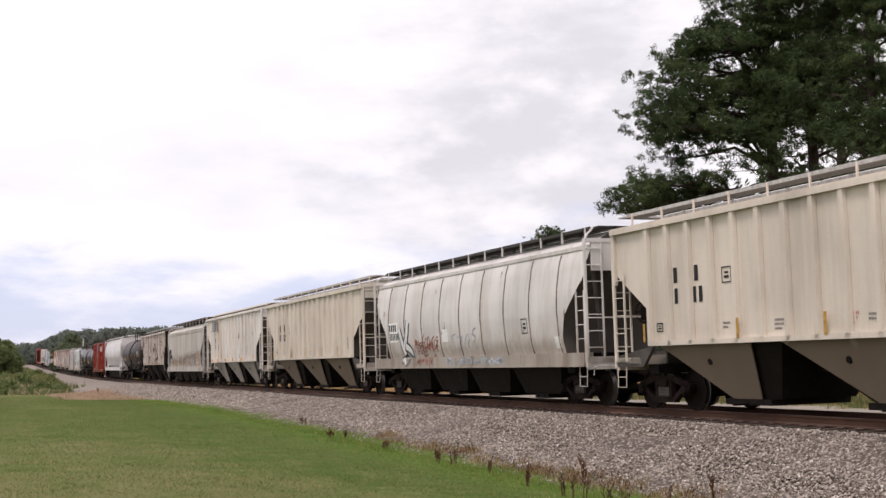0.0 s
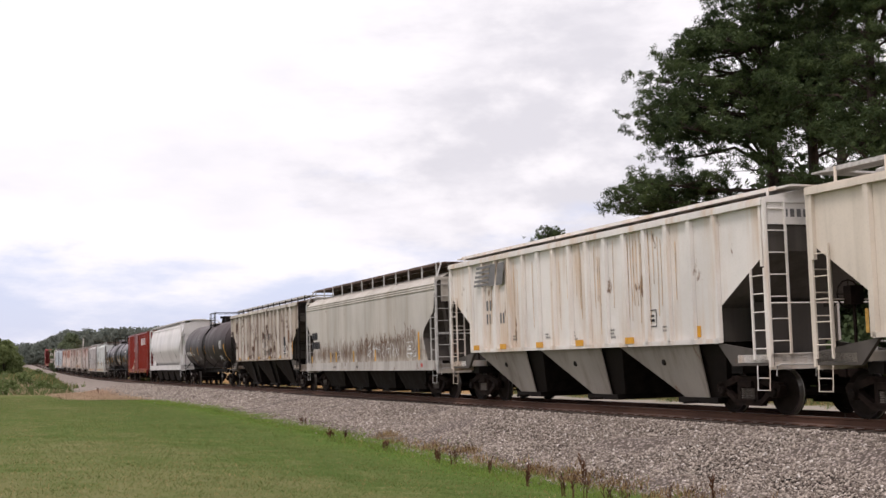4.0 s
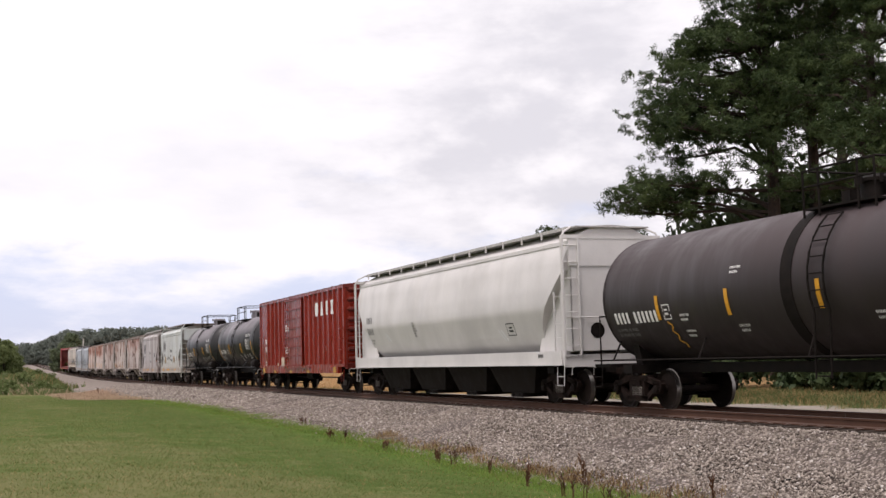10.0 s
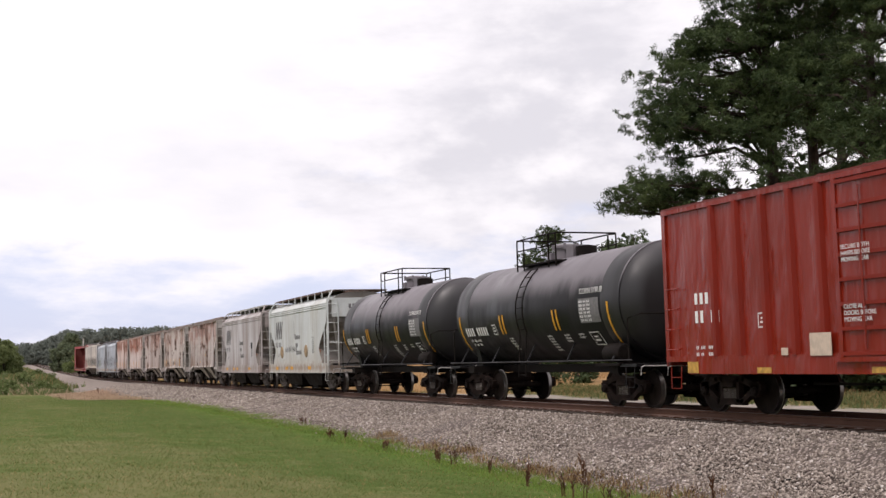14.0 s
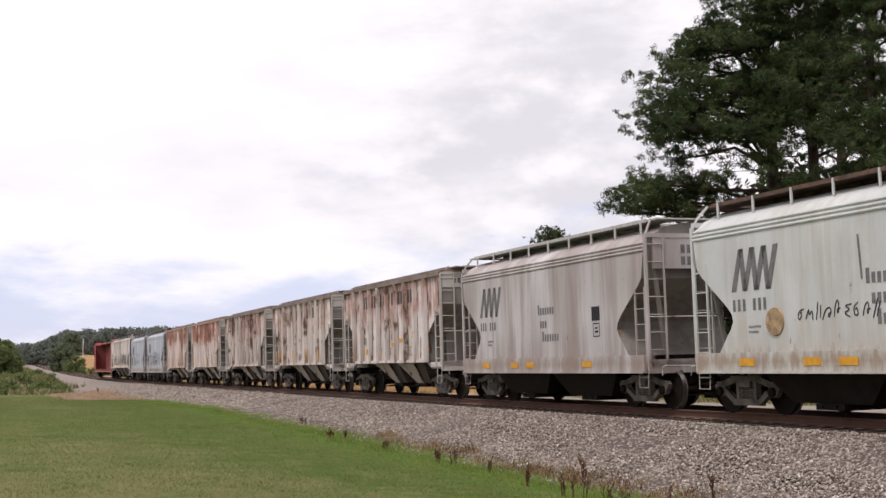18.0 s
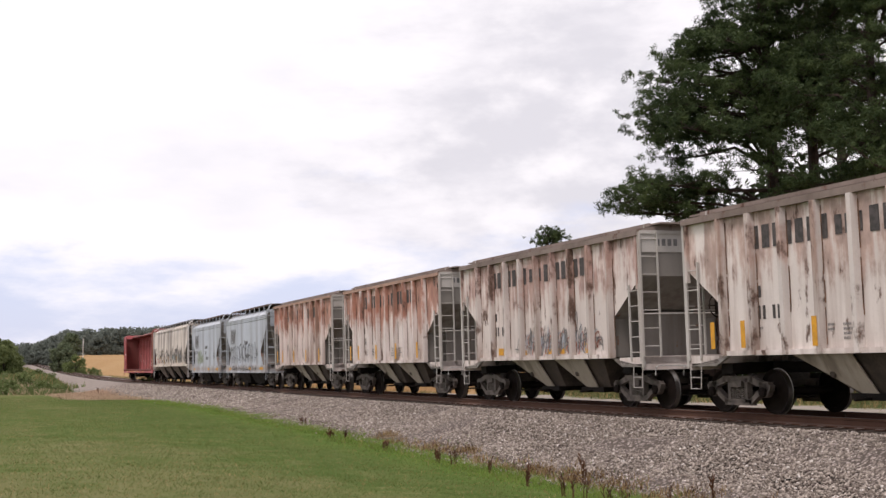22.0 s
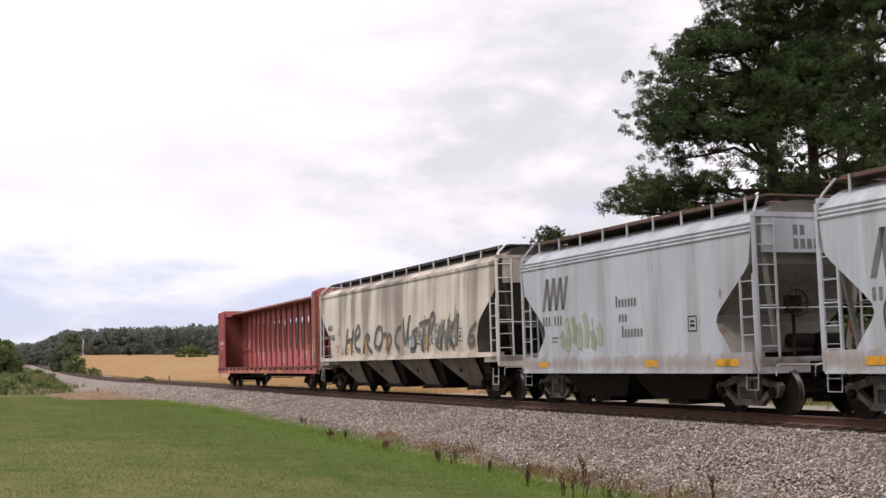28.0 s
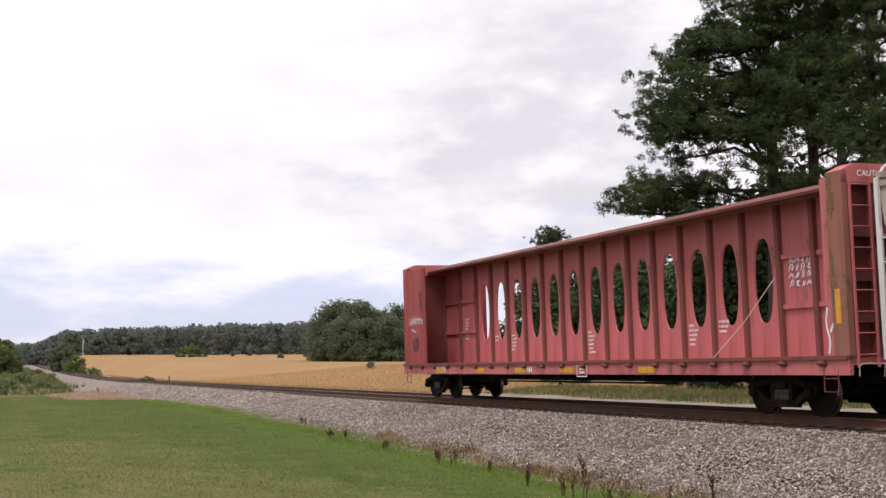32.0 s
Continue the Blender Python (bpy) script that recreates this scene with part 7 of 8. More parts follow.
    # tank paints: the paler tops hold a painted sky sheen
    M["tank_brown"] = paint("brown_black_tank_paint", (0.024, 0.017, 0.0175), 10, 0.12, (0.06, 0.045, 0.042), rough=0.5, gloss=0.3, dust_sheen=(2.4, 4.0, (0.064, 0.048, 0.050)), relief=0.15)
    M["tank_black"] = paint("black_tank_paint", (0.009, 0.0085, 0.0095), 11, 0.16, (0.07, 0.065, 0.065), rough=0.42, gloss=0.22, dust_sheen=(2.8, 3.45, (0.165, 0.15, 0.163)))
    M["tank_black_b"] = paint("black_tank_paint_dust_sheen", (0.010, 0.0095, 0.0105), 12, 0.18, (0.08, 0.072, 0.072), rough=0.42, gloss=0.22, dust_sheen=(2.65, 3.35, (0.18, 0.163, 0.176)))
    M["tank_end_black"] = paint("deep_black_tank_paint", (0.013, 0.012, 0.013), 14, 0.1, (0.05, 0.045, 0.045), rough=0.4, gloss=0.5, dust_sheen=(3.3, 4.3, (0.05, 0.044, 0.048)))
    M["box_red"] = paint("red_boxcar_paint", (0.215, 0.017, 0.0065), 13, 0.12, (0.11, 0.012, 0.006), rough=0.27, waves=2.4, gloss=0.36)
    M["box_rib"] = paint("red_boxcar_rib_paint", (0.205, 0.016, 0.0065), 15, 0.12, (0.11, 0.012, 0.006), rough=0.36, gloss=0.2, relief=0.1)
    M["box_end"] = paint("red_boxcar_end_paint", (0.14, 0.016, 0.01), 14, 0.35, (0.10, 0.04, 0.03), rough=0.45)
    M["nw_pale"] = paint("pale_grey_paint", (0.55, 0.575, 0.565), 15, 0.45, (0.34, 0.28, 0.21), rust=0.14, rough=0.5, low_dirt=0.16, stain=(1.08, 0.45, 0.75, (0.26, 0.17, 0.115)))
    M["nw_grey"] = paint("grey_metal_paint", (0.52, 0.495, 0.495), 16, 0.7, (0.25, 0.19, 0.17), soot=0.5, soot_col=(0.24, 0.19, 0.17), rust=0.2, rust_col=(0.25, 0.16, 0.12), rough=0.45, low_dirt=0.12, stain=(1.08, 0.4, 0.6, (0.24, 0.17, 0.13)))
    M["nw_blue"] = paint("bluish_grey_paint", (0.455, 0.49, 0.54), 17, 0.65, (0.28, 0.27, 0.265), rust=0.12, rough=0.45, low_dirt=0.08, soot=0.3, soot_col=(0.26, 0.26, 0.27), stain=(1.08, 0.4, 0.7, (0.27, 0.20, 0.16)))
    M["olive_grey"] = simple("olive_grey_smear", (0.27, 0.31, 0.22), 0.6, 0.0, 0.3, 2.0, 0.05)
    M["beige"] = paint("beige_paint", (0.64, 0.565, 0.49), 18, 0.55, (0.26, 0.205, 0.165), soot=0.72, soot_col=(0.16, 0.125, 0.10), rough=0.5)
    M["beam_red"] = paint("faded_red_paint", (0.50, 0.135, 0.14), 19, 0.6, (0.20, 0.055, 0.05), rust=0.45, rust_col=(0.24, 0.10, 0.065), rough=0.6, blotch=1.2)
    M["beam_rust"] = paint("rusty_brown_red_paint", (0.30, 0.12, 0.085), 28, 0.8, (0.13, 0.06, 0.045), rust=0.8, rust_col=(0.20, 0.11, 0.07), rough=0.7)
    M["beam_end"] = paint("deep_red_panel_paint", (0.33, 0.045, 0.042), 29, 0.8, (0.10, 0.03, 0.028), rust=0.5, rust_col=(0.14, 0.05, 0.04), rough=0.55, blotch=1.0)
    M["beam_dark"] = paint("faded_red_and_end_shade_paint", (0.19, 0.05, 0.042), 20, 0.6, (0.10, 0.05, 0.04), rust=0.4, rust_col=(0.14, 0.07, 0.05), rough=0.65)
    M["bay_cream"] = paint("cream_hopper_paint", (0.45, 0.38, 0.30), 21, 0.8, (0.12, 0.088, 0.064), rough=0.8, low_dirt=0.3, gloss=0.1)
    M["bay_grey"] = paint("grey_hopper_steel", (0.32, 0.285, 0.255), 22, 0.6, (0.12, 0.09, 0.07), rust=0.25, rough=0.7)
    # grime plus the shade of the recessed ends, in one colour
    M["end_grime_shade"] = paint("grimy_shaded_end_sheet", (0.075, 0.064, 0.056), 24, 0.6, (0.03, 0.025, 0.02), rust=0.1, rough=0.7)
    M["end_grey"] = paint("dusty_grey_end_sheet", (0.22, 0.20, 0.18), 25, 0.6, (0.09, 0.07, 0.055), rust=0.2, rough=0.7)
    M["bay_light"] = paint("dusty_hopper_steel", (0.40, 0.345, 0.285), 26, 0.7, (0.12, 0.09, 0.07), rust=0.3, rough=0.7)
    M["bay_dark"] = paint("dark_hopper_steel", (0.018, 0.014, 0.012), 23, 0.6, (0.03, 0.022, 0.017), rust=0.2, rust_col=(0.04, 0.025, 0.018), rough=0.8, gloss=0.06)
    ends = [8.45, 26.45, 44.82, 62.96, 80.76, 98.77, 116.42, 134.47, 154.21, 171.52, 184.61, 197.09, 210.08, 223.07, 235.90, 248.67, 261.44, 274.17, 286.60, 299.50, 312.24, 332.95, 357.10]

    def at(k):
        TRAIN.append((car, (ends[k - 1] + ends[k]) / 2))
        return ends[k] - ends[k - 1]
    span = lambda k: ends[k] - ends[k - 1]

    # 1 and 3: long cream hoppers with flat ribbed flanks
    for k, seed in ((1, 1), (3, 2)):
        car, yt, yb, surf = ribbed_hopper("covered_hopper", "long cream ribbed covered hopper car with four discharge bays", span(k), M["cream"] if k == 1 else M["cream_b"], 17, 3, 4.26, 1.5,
                                          walk_mat=M["galv"], bay_mat=M["bay_cream"], post_mat=M["cream"], slope_y=1.6, end_mat=M["end_grime_shade"])
        at(k)
        bars(car, surf, 5.95, 2.84, 0.34, "## ##", K, ch=0.56, gap=0.24, ink=0.8)
        bars(car, surf, 5.90, 2.38, 0.34, "## ###", K, ch=0.5, gap=0.2, ink=0.8)
        framed_sign(car, surf, 3.85, 2.72, 0.34, 0.34, K)
        framed_sign(car, surf, 6.45, 1.78, 0.26, 0.2, K)
        stencils(car, surf, 5.4, G, seed=seed)
        for y in (6.9, 3.3, 0.6, -2.0, -4.8):
            patch(car, lambda z: -1.565, y, 1.56, 0.08, 0.42, M["yellow_dull"], "yellow reflector strip", "reflector")
        for i in range(3 if k == 1 else 0):
            bars(car, surf, 0.15, 1.72 + i * 0.09, 0.055, "###### ###"[: 7 + i], M["red_faded"], "faded red stencil")
        framed_sign(car, surf, -5.75, 1.85, 0.34, 0.4, K)

    # 2: grey smooth-sided hopper with a large white and black tag
    car, yt, surf = smooth_hopper("covered_hopper", "light grey round-sided covered hopper car with graffiti and weld seams", span(2), M["grey_white"], 4.06, 1.36, 1.04, 4.54, M["walk_dark"], None, seams=9, seam_mat=M["seam_grime"], sill_mat=M["sill_grime"], bulge=1.0, end_mat=M["end_grime_shade"],
                                  cut=(3.3, 2.3, 1.4))
    at(2)
    patch(car, surf, 6.85, 1.95, 0.98, 0.7, M["white_mark"], "white number panel", "number_panel")
    bars(car, lambda z: surf(z) - 0.008, 6.78, 2.34, 0.24, "####", K, ch=0.68)
    bars(car, lambda z: surf(z) - 0.008, 6.78, 2.02, 0.24, "######", K, ch=0.5)
    skin = over_sill(surf, 1.36)
    tag = [[(5.72, 2.4), (5.5, 1.95), (5.35, 1.6), (5.15, 1.24)], [(4.78, 2.65), (5.0, 2.1), (5.28, 1.82), (4.85, 1.72), (4.55, 1.55), (4.75, 1.32), (5.1, 1.24)]]
    strokes(car, lambda z: skin(z) - 0.001, tag, 0.38, M["spray_black"], "bold tag outlined in black")
    strokes(car, lambda z: skin(z) - 0.006, tag, 0.23, M["spray_white"], "bold tag filled in white")
    strokes(car, surf, scribble(8, 4.3, 1.9, 1.5, 2.1, 6, 3), 0.045, M["rust_tag"], "dull red tag")
    strokes(car, surf, scribble(18, 4.1, 2.0, 1.55, 2.0, 5, 2), 0.03, M["rust_tag"], "dull red tag")
    strokes(car, skin, scribble(9, 3.9, 2.3, 1.1, 1.42, 4, 2), 0.04, M["rust_tag"], "dull red tag")
    strokes(car, skin, scribble(19, 1.2, -3.4, 1.12, 1.32, 8, 3), 0.09, M["faint_blue"], "faint blue smeared tag")
    patch(car, surf, 1.55, 1.85, 0.5, 0.42, M["white_mark"], "torn white sticker")
    strokes(car, surf, scribble(10, 0.9, -1.4, 1.55, 2.2, 4, 3), 0.05, M["faint_blue"], "faint blue-grey tag")
    framed_sign(car, surf, -4.6, 1.95, 0.38, 0.42, K)
    patch(car, surf, -6.6, 1.5, 0.3, 0.32, M["white_mark"], "white sticker")
    stencils(car, surf, 5, G, (1.2, 1.1), 3)

    # 4: white ribbed hopper streaked with rust, horse-mark shape high on the flank
    car, yt, yb, surf = ribbed_hopper("covered_hopper", "white ribbed covered hopper car streaked with rust", span(4), M["white_rust"], 15, 3, 4.26, 1.5, bay_mat=M["bay_grey"], post_mat=M["white_rust"], walk_mat=M["white_rust"], slope_y=1.7, end=0.62, walk_h=0.24, end_mat=M["end_grime_shade"])
    at(4)
    for i in range(5):
        patch(car, lambda z: -1.565, 6.2 - 0.06 * i, 3.45 + i * 0.13, 1.05, 0.07, G, "black stripe of a painted emblem", "emblem_stripe")
    bars(car, lambda z: -1.56, 5.15, 3.42, 0.64, "##", G, "dark painted block shape", ch=0.7, slant=0.25, ink=1.0)
    bars(car, surf, 5.5, 2.7, 0.3, "##", G)
    bars(car, surf, 5.5, 2.3, 0.3, "## # ##", G, ch=0.45)
    stencils(car, surf, 5, G, seed=4)
    for y in (6.35, 4.4, 2.0, -0.3, -2.8):
        patch(car, lambda z: -1.565, y, 1.54, 0.42, 0.15, M["yellow"], "yellow reflector strip", "reflector")
    patch(car, surf, -5.5, 1.62, 0.36, 0.24, M["yellow"], "yellow reflector strip", "reflector")
    framed_sign(car, surf, -3.75, 1.9, 0.36, 0.4, K)
    r = random.Random(77)
    runs = []
    for k in range(46):
        y, z = r.choice((r.uniform(-5.8, 5.8), r.uniform(-5.0, -0.5))), r.uniform(3.7, 4.12)
        runs.append([(y, z), (y + r.uniform(-0.02, 0.02), z - r.uniform(0.3, 0.9)), (y + r.uniform(-0.03, 0.03), z - r.uniform(1.0, 2.2))])
    strokes(car, surf, runs, 0.022, M["rust_run"], "orange-brown rust runs", "rust_stain")

    # 5: long grey-olive hopper with rust drips and a moulded eave
    car, yt, surf = smooth_hopper("covered_hopper", "grey smooth-sided covered hopper car with dark rust drips and white scrawls", span(5), M["grey_green"], 3.84, 1.26, 0.97, 4.50, M["walk_rust"], M["galv"], sill_mat=M["sill_grey"], belt=0.25, cut=(2.9, 2.2, 1.25), walk_w=0.7, walk_x=0.5, end_mat=M["end_grime_shade"])
    at(5)
    bars(car, lambda z: surf(z) - 0.008, 7.3, 2.30, 0.31, "####", K, ch=0.6, gap=0.16, ink=1.0)
    bars(car, lambda z: surf(z) - 0.008, 7.3, 1.90, 0.31, "######", K, ch=0.55, gap=0.14, ink=1.0)
    r = random.Random(31)
    drips = []
    for k in range(430):
        y = r.choice((r.uniform(-6.3, 5.8), r.uniform(-6.3, 0.5)))
        z = 1.66 + r.gauss(0.16, 0.17) + float(np.interp(y, [-6.0, -3.0, 1.0, 5.0], [0.42, 0.22, 0.06, 0.0]))
        ln = r.uniform(0.05, 0.26)
        drips.append([(y, z), (y + r.uniform(-0.03, 0.03), z - ln * 0.5), (y + r.uniform(-0.04, 0.04), z - ln)])
    strokes(car, surf, drips, 0.024, M["spray_brown"], "dark brown rust drips", "rust_stain")
    strokes(car, lambda z: surf(z) - 0.003, scribble(33, -0.8, -4.6, 1.42, 1.95, 7, 3) + scribble(34, -5.3, -6.4, 1.38, 1.8, 3, 3) + scribble(35, 3.4, 2.9, 1.5, 1.8, 1, 2), 0.026, M["spray_white"], "thin white tag")
    for y in (7.45, 4.4, 3.6, 1.1, -1.7, -6.55):
        patch(car, surf, y, 1.30 if abs(y) < 7 else 1.3, 0.14, 0.42 if abs(y) < 5 else (0.95 if y < 0 else 0.3), M["yellow_dull"] if y > 0 else M["yellow"], "yellow reflector strip", "reflector")
    framed_sign(car, surf, -5.4, 1.52, 0.62, 0.42, W)
    bars(car, lambda z: -1.582, 3.8, 1.06, 0.06, "##########", K)
    bars(car, lambda z: -1.582, 0.6, 1.06, 0.06, "#######", K)
    patch(car, lambda z: -1.581, -6.9, 1.06, 0.18, 0.12, M["red_mark"], "red warning tag")

    # 6: old ribbed hopper with peeling paint
    car, yt, yb, surf = ribbed_hopper("covered_hopper", "old ribbed covered hopper car, peeling grey paint, brown rust", span(6), M["old_grey"], 16, 3, 4.12, 1.52, rib_mat=M["old_white_rib"], bay_mat=M["bay_dark"], post_mat=M["steel_dark"],
                                      walk_mat=M["galv"], roof_mat=M["old_white_rib"], slope_y=1.6, end_mat=M["end_grime_shade"], walk_h=0.31)
    at(6)
    for i, p in enumerate(("### ####", "###", "#######")):
        bars(car, surf, -0.5, 2.55 - i * 0.4, 0.3, p, M["worn_black"], ch=0.5, gap=0.16, ink=0.9)
    for y in (5.6, 3.3, 0.6, -1.9, -4.3):
        patch(car, lambda z: -1.565, y, 1.56, 0.34, 0.13, M["yellow_dull"], "yellow reflector strip", "reflector")
    patch(car, surf, -6.25, 1.75, 0.4, 0.6, M["yellow"], "yellow reflector panel", "reflector")
    patch(car, surf, -4.85, 1.75, 0.5, 0.85, K, "black consolidated stencil panel", "stencil_panel")
    framed_sign(car, lambda z: surf(z) - 0.01, -4.92, 1.82, 0.38, 0.34, W)
    for (y, z, w, h) in ((2.0, 2.05, 0.55, 0.6), (4.6, 1.9, 0.5, 0.5), (-5.6, 2.3, 0.45, 0.6), (-2.6, 2.2, 0.3, 0.3)):
        patch(car, surf, y, z, w, h, M["spray_brown"], "dark painted-out patch", "paint_patch")
    rib_rust(car, surf, yb, 16, 0.09, 1.65, 3.95, 59)
    stencils(car, surf, 4, G, seed=6)

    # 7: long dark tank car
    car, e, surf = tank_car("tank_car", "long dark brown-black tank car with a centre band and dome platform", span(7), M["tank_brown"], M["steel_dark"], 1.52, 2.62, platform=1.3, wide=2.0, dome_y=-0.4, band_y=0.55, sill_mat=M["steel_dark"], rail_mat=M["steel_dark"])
    at(7)
    bars(car, surf, 7.2, 2.02, 0.26, "#### ######", W, ch=0.52, gap=0.16)
    bars(car, surf, 7.3, 1.84, 0.07, "## ##### ## #####", G)
    bars(car, surf, 7.3, 1.72, 0.07, "## ##### ## ####", G)
    framed_sign(car, surf, 5.05, 2.05, 0.3, 0.34, W)
    for y in (5.3, 2.6, -0.3, -3.6):
        patch(car, surf, y, 2.05, 0.12, 0.55, M["yellow"], "yellow reflector strip", "reflector")
    patch(car, surf, -7.05, 1.55, 0.16, 1.05, M["yellow"], "yellow reflector strip", "reflector")
    for (y, z) in ((4.4, 2.1), (4.4, 1.75), (2.4, 3.0), (2.4, 1.8), (-1.7, 1.9), (-4.9, 1.85)):
        bars(car, surf, y, z, 0.05, "#########", W)
        bars(car, surf, y, z - 0.1, 0.05, "#######", W)
    patch(car, surf, -5.55, 2.3, 0.95, 0.55, G, "grey data panel", "stencil_panel")
    for i in range(5):
        bars(car, lambda z: surf(z) - 0.008, -5.6, 2.35 + i * 0.1, 0.06, "#### ### ###", W)
    framed_sign(car, surf, -5.3, 1.62, 0.5, 0.3, W)
    strokes(car, surf, [[(4.98, 2.0), (4.8, 1.9), (4.98, 1.8), (4.78, 1.7), (4.96, 1.58), (4.75, 1.5), (4.85, 1.42)]], 0.04, M["yellow"], "yellow chalk scrawl")
    part("paper_placard", MB().prism_x([(-6.75, 1.75), (-6.55, 1.95), (-6.35, 1.75), (-6.55, 1.55)], -1.52, -1.5), G, car, "dark grey diamond placard")

    # 8: clean white round-sided hopper
    car, yt, surf = smooth_hopper("covered_hopper", "clean white round-sided covered hopper car with white end ladders", span(8), M["bright"], 4.28, 1.42, 1.08, 4.68, M["galv"], M["bright"], bulge=1.15, tuck=0.32, gusset=True, cut=(3.5, 2.2, 1.7), end=0.78, tmat=M["truck"])
    at(8)
    bars(car, surf, 7.6, 2.72, 0.24, "####", G, ch=0.52)
    bars(car, surf, 7.6, 2.3, 0.24, "####", G, ch=0.52)
    bars(car, surf, 7.5, 2.05, 0.06, "## #####", G)
    bars(car, surf, 7.5, 1.94, 0.06, "## #####", G)
    for i in range(6):
        bars(car, surf, 2.6, 2.55 - i * 0.09, 0.05, "#########"[: 6 + i % 4], G)
    framed_sign(car, surf, -5.2, 1.92, 0.55, 0.36, K)
    bars(car, lambda z: -1.548, -7.6, 1.26, 0.1, "####", K)
    for (y, z) in ((-4.6, 1.8), (5.7, 2.0)):
        strokes(car, surf, [[(y, z + 0.3), (y - 0.3, z)], [(y - 0.18, z + 0.3), (y - 0.48, z)]], 0.07, M["spray_white"], "white chalk dashes")
    # flat black discs stand in for the dark inside of round openings
    for s in (-1, 1):
        part("dark_hole_disc", MB().lathe_y([(s * (yt - 0.018), 0.01), (s * (yt - 0.018), 0.21), (s * (yt - 0.012), 0.21), (s * (yt - 0.012), 0.01)], -0.5, 1.95, 18), M["steel_dark"], car, "dark disc painted as a shaded round opening in the end sheet")

    # 9: red boxcar
    car = box_car("glossy brick-red boxcar with white block lettering and ribbed sliding doors", span(9), M["box_red"], M["box_end"])
    at(9)

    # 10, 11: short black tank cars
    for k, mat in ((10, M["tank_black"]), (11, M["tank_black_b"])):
        car, e, surf = tank_car("tank_car", "short glossy black tank car with yellow strips and railed platform", span(k), mat, M["steel_dark"], 1.48, 2.6, wide=2.5, dome_y=0.35 if k == 10 else 0.2, band=False, sill_mat=M["tank_black"], rail_mat=M["steel_dark"], tank_gear=None, end_mat=M["tank_end_black"])
        at(k)
        bars(car, surf, 4.55, 1.98, 0.25, "#### #####", W, ch=0.52, gap=0.16)
        bars(car, surf, 4.4, 1.80, 0.07, "## #### #####", W)
        bars(car, surf, 4.4, 1.68, 0.07, "## #### ####", W)
        framed_sign(car, surf, 2.5, 1.98, 0.28, 0.3, W)
        for y in (1.9, 1.68, -1.55, -1.77):
            patch(car, surf, y, 1.98, 0.075, 0.55, M["yellow"], "yellow reflector strip", "reflector")
        for y in (4.95, -4.55):
            patch(car, surf, y, 1.55, 0.08, 1.05, M["yellow"], "yellow reflector strip", "reflector")
        for (y, n) in ((1.6, 5), (-0.9, 6), (-1.9, 3), (-2.7, 2)):
            for i in range(n):
                bars(car, surf, y, 1.82 - i * 0.075, 0.045, "#############"[: 8 + (i * 5) % 5], W)
        words(car, "CORN SYRUP", surf, -3.15, 2.86, 0.2, W)
        patch(car, surf, -3.1, 2.12, 1.05, 0.62, G, "grey data panel", "stencil_panel")
        for i in range(6):
            bars(car, lambda z: surf(z) - 0.008, -3.15, 2.16 + i * 0.095, 0.055, "#### ### ####", W)
        framed_sign(car, surf, -3.3, 1.55, 0.5, 0.34, W)
        part("manway_housing", MB().lathe_z([(3.9, 0.02), (3.9, 0.3), (4.32, 0.3), (4.36, 0.1), (4.36, 0.02)], 0, -0.9, 14), M["steel_dark"], car)

    # 12, 13, 19, 20: short grey hoppers with slanted block emblem
    specs = {12: (M["nw_pale"], M["walk_rust"], "short pale grey covered hopper car with dark slanted emblem and scrawl"), 13: (M["nw_grey"], M["galv"], "short dull grey covered hopper car with dark slanted emblem"),
             19: (M["nw_blue"], M["walk_rust"], "short bluish-grey covered hopper car with black spray-painted tags"), 20: (M["nw_blue"], M["walk_rust"], "short bluish-grey covered hopper car with an olive paint patch")}
    for k, (mat, wm, lab) in specs.items():
        car, yt, surf = smooth_hopper("covered_hopper", lab, span(k), mat, 3.88, 1.26, 0.88, 4.40, wm, mat, belt=0.25, cut=(3.0, 2.0, 1.4), end=0.98, end_mat=M["end_grey"], n_bays=2, tmat=M["truck_grey"], walk_w=0.7, walk_x=0.5, brake_side=-1 if k > 13 else 1)
        at(k)
        if k < 14:
            # black disc in place of the dark inside of a hole
            part("dark_hole_disc", MB().lathe_y([(-yt + 1.435, 0.01), (-yt + 1.435, 0.2), (-yt + 1.43, 0.2), (-yt + 1.43, 0.01)], -0.45, 2.0, 18), M["steel_dark"], car, "dark disc painted as a shaded round opening in the end web")
        top = 4.05
        z0, z1 = 2.5, 3.36
        zig = [(-0.19 * q - (0.10 if q % 2 else 0.0), z1 if q % 2 else z0) for q in range(8)]
        for p, q in zip(zig[:-1], zig[1:]):
            b = MB()
            xs, w = surf(3.0) - 0.007, 0.08
            b.add([(xs, top + p[0] + w, p[1]), (xs, top + p[0] - w, p[1]), (xs, top + q[0] - w, q[1]), (xs, top + q[0] + w, q[1])], [(0, 1, 2, 3)])
            part("emblem_bar", b, G, car, "dark slanted bar of a painted emblem", smooth=0)
        for i, (n_char, zz) in enumerate(((2, 3.62), (4, 3.34))):
            for q in range(n_char):
                part("letter_block", MB().box(0.05 + q * 0.17 - 0.6, 0.16 + q * 0.17 - 0.6, -yt - 0.022, -yt - 0.018, zz, zz + 0.2), G, car, smooth=0)
        bars(car, surf, 4.1, 2.1, 0.24, "### ###", G, ch=0.5)
        for i, p in enumerate(("#xxxxxx", "xxx", "#xxxxxx")):
            bars(car, surf, 0.15 - 0.12 * i, 2.42 - i * 0.36, 0.27, p, G, ch=0.46, gap=0.07)
        framed_sign(car, surf, -2.95, 1.75, 0.34, 0.34, K)
        bars(car, surf, 3.6, 1.75, 0.05, "##########", G)
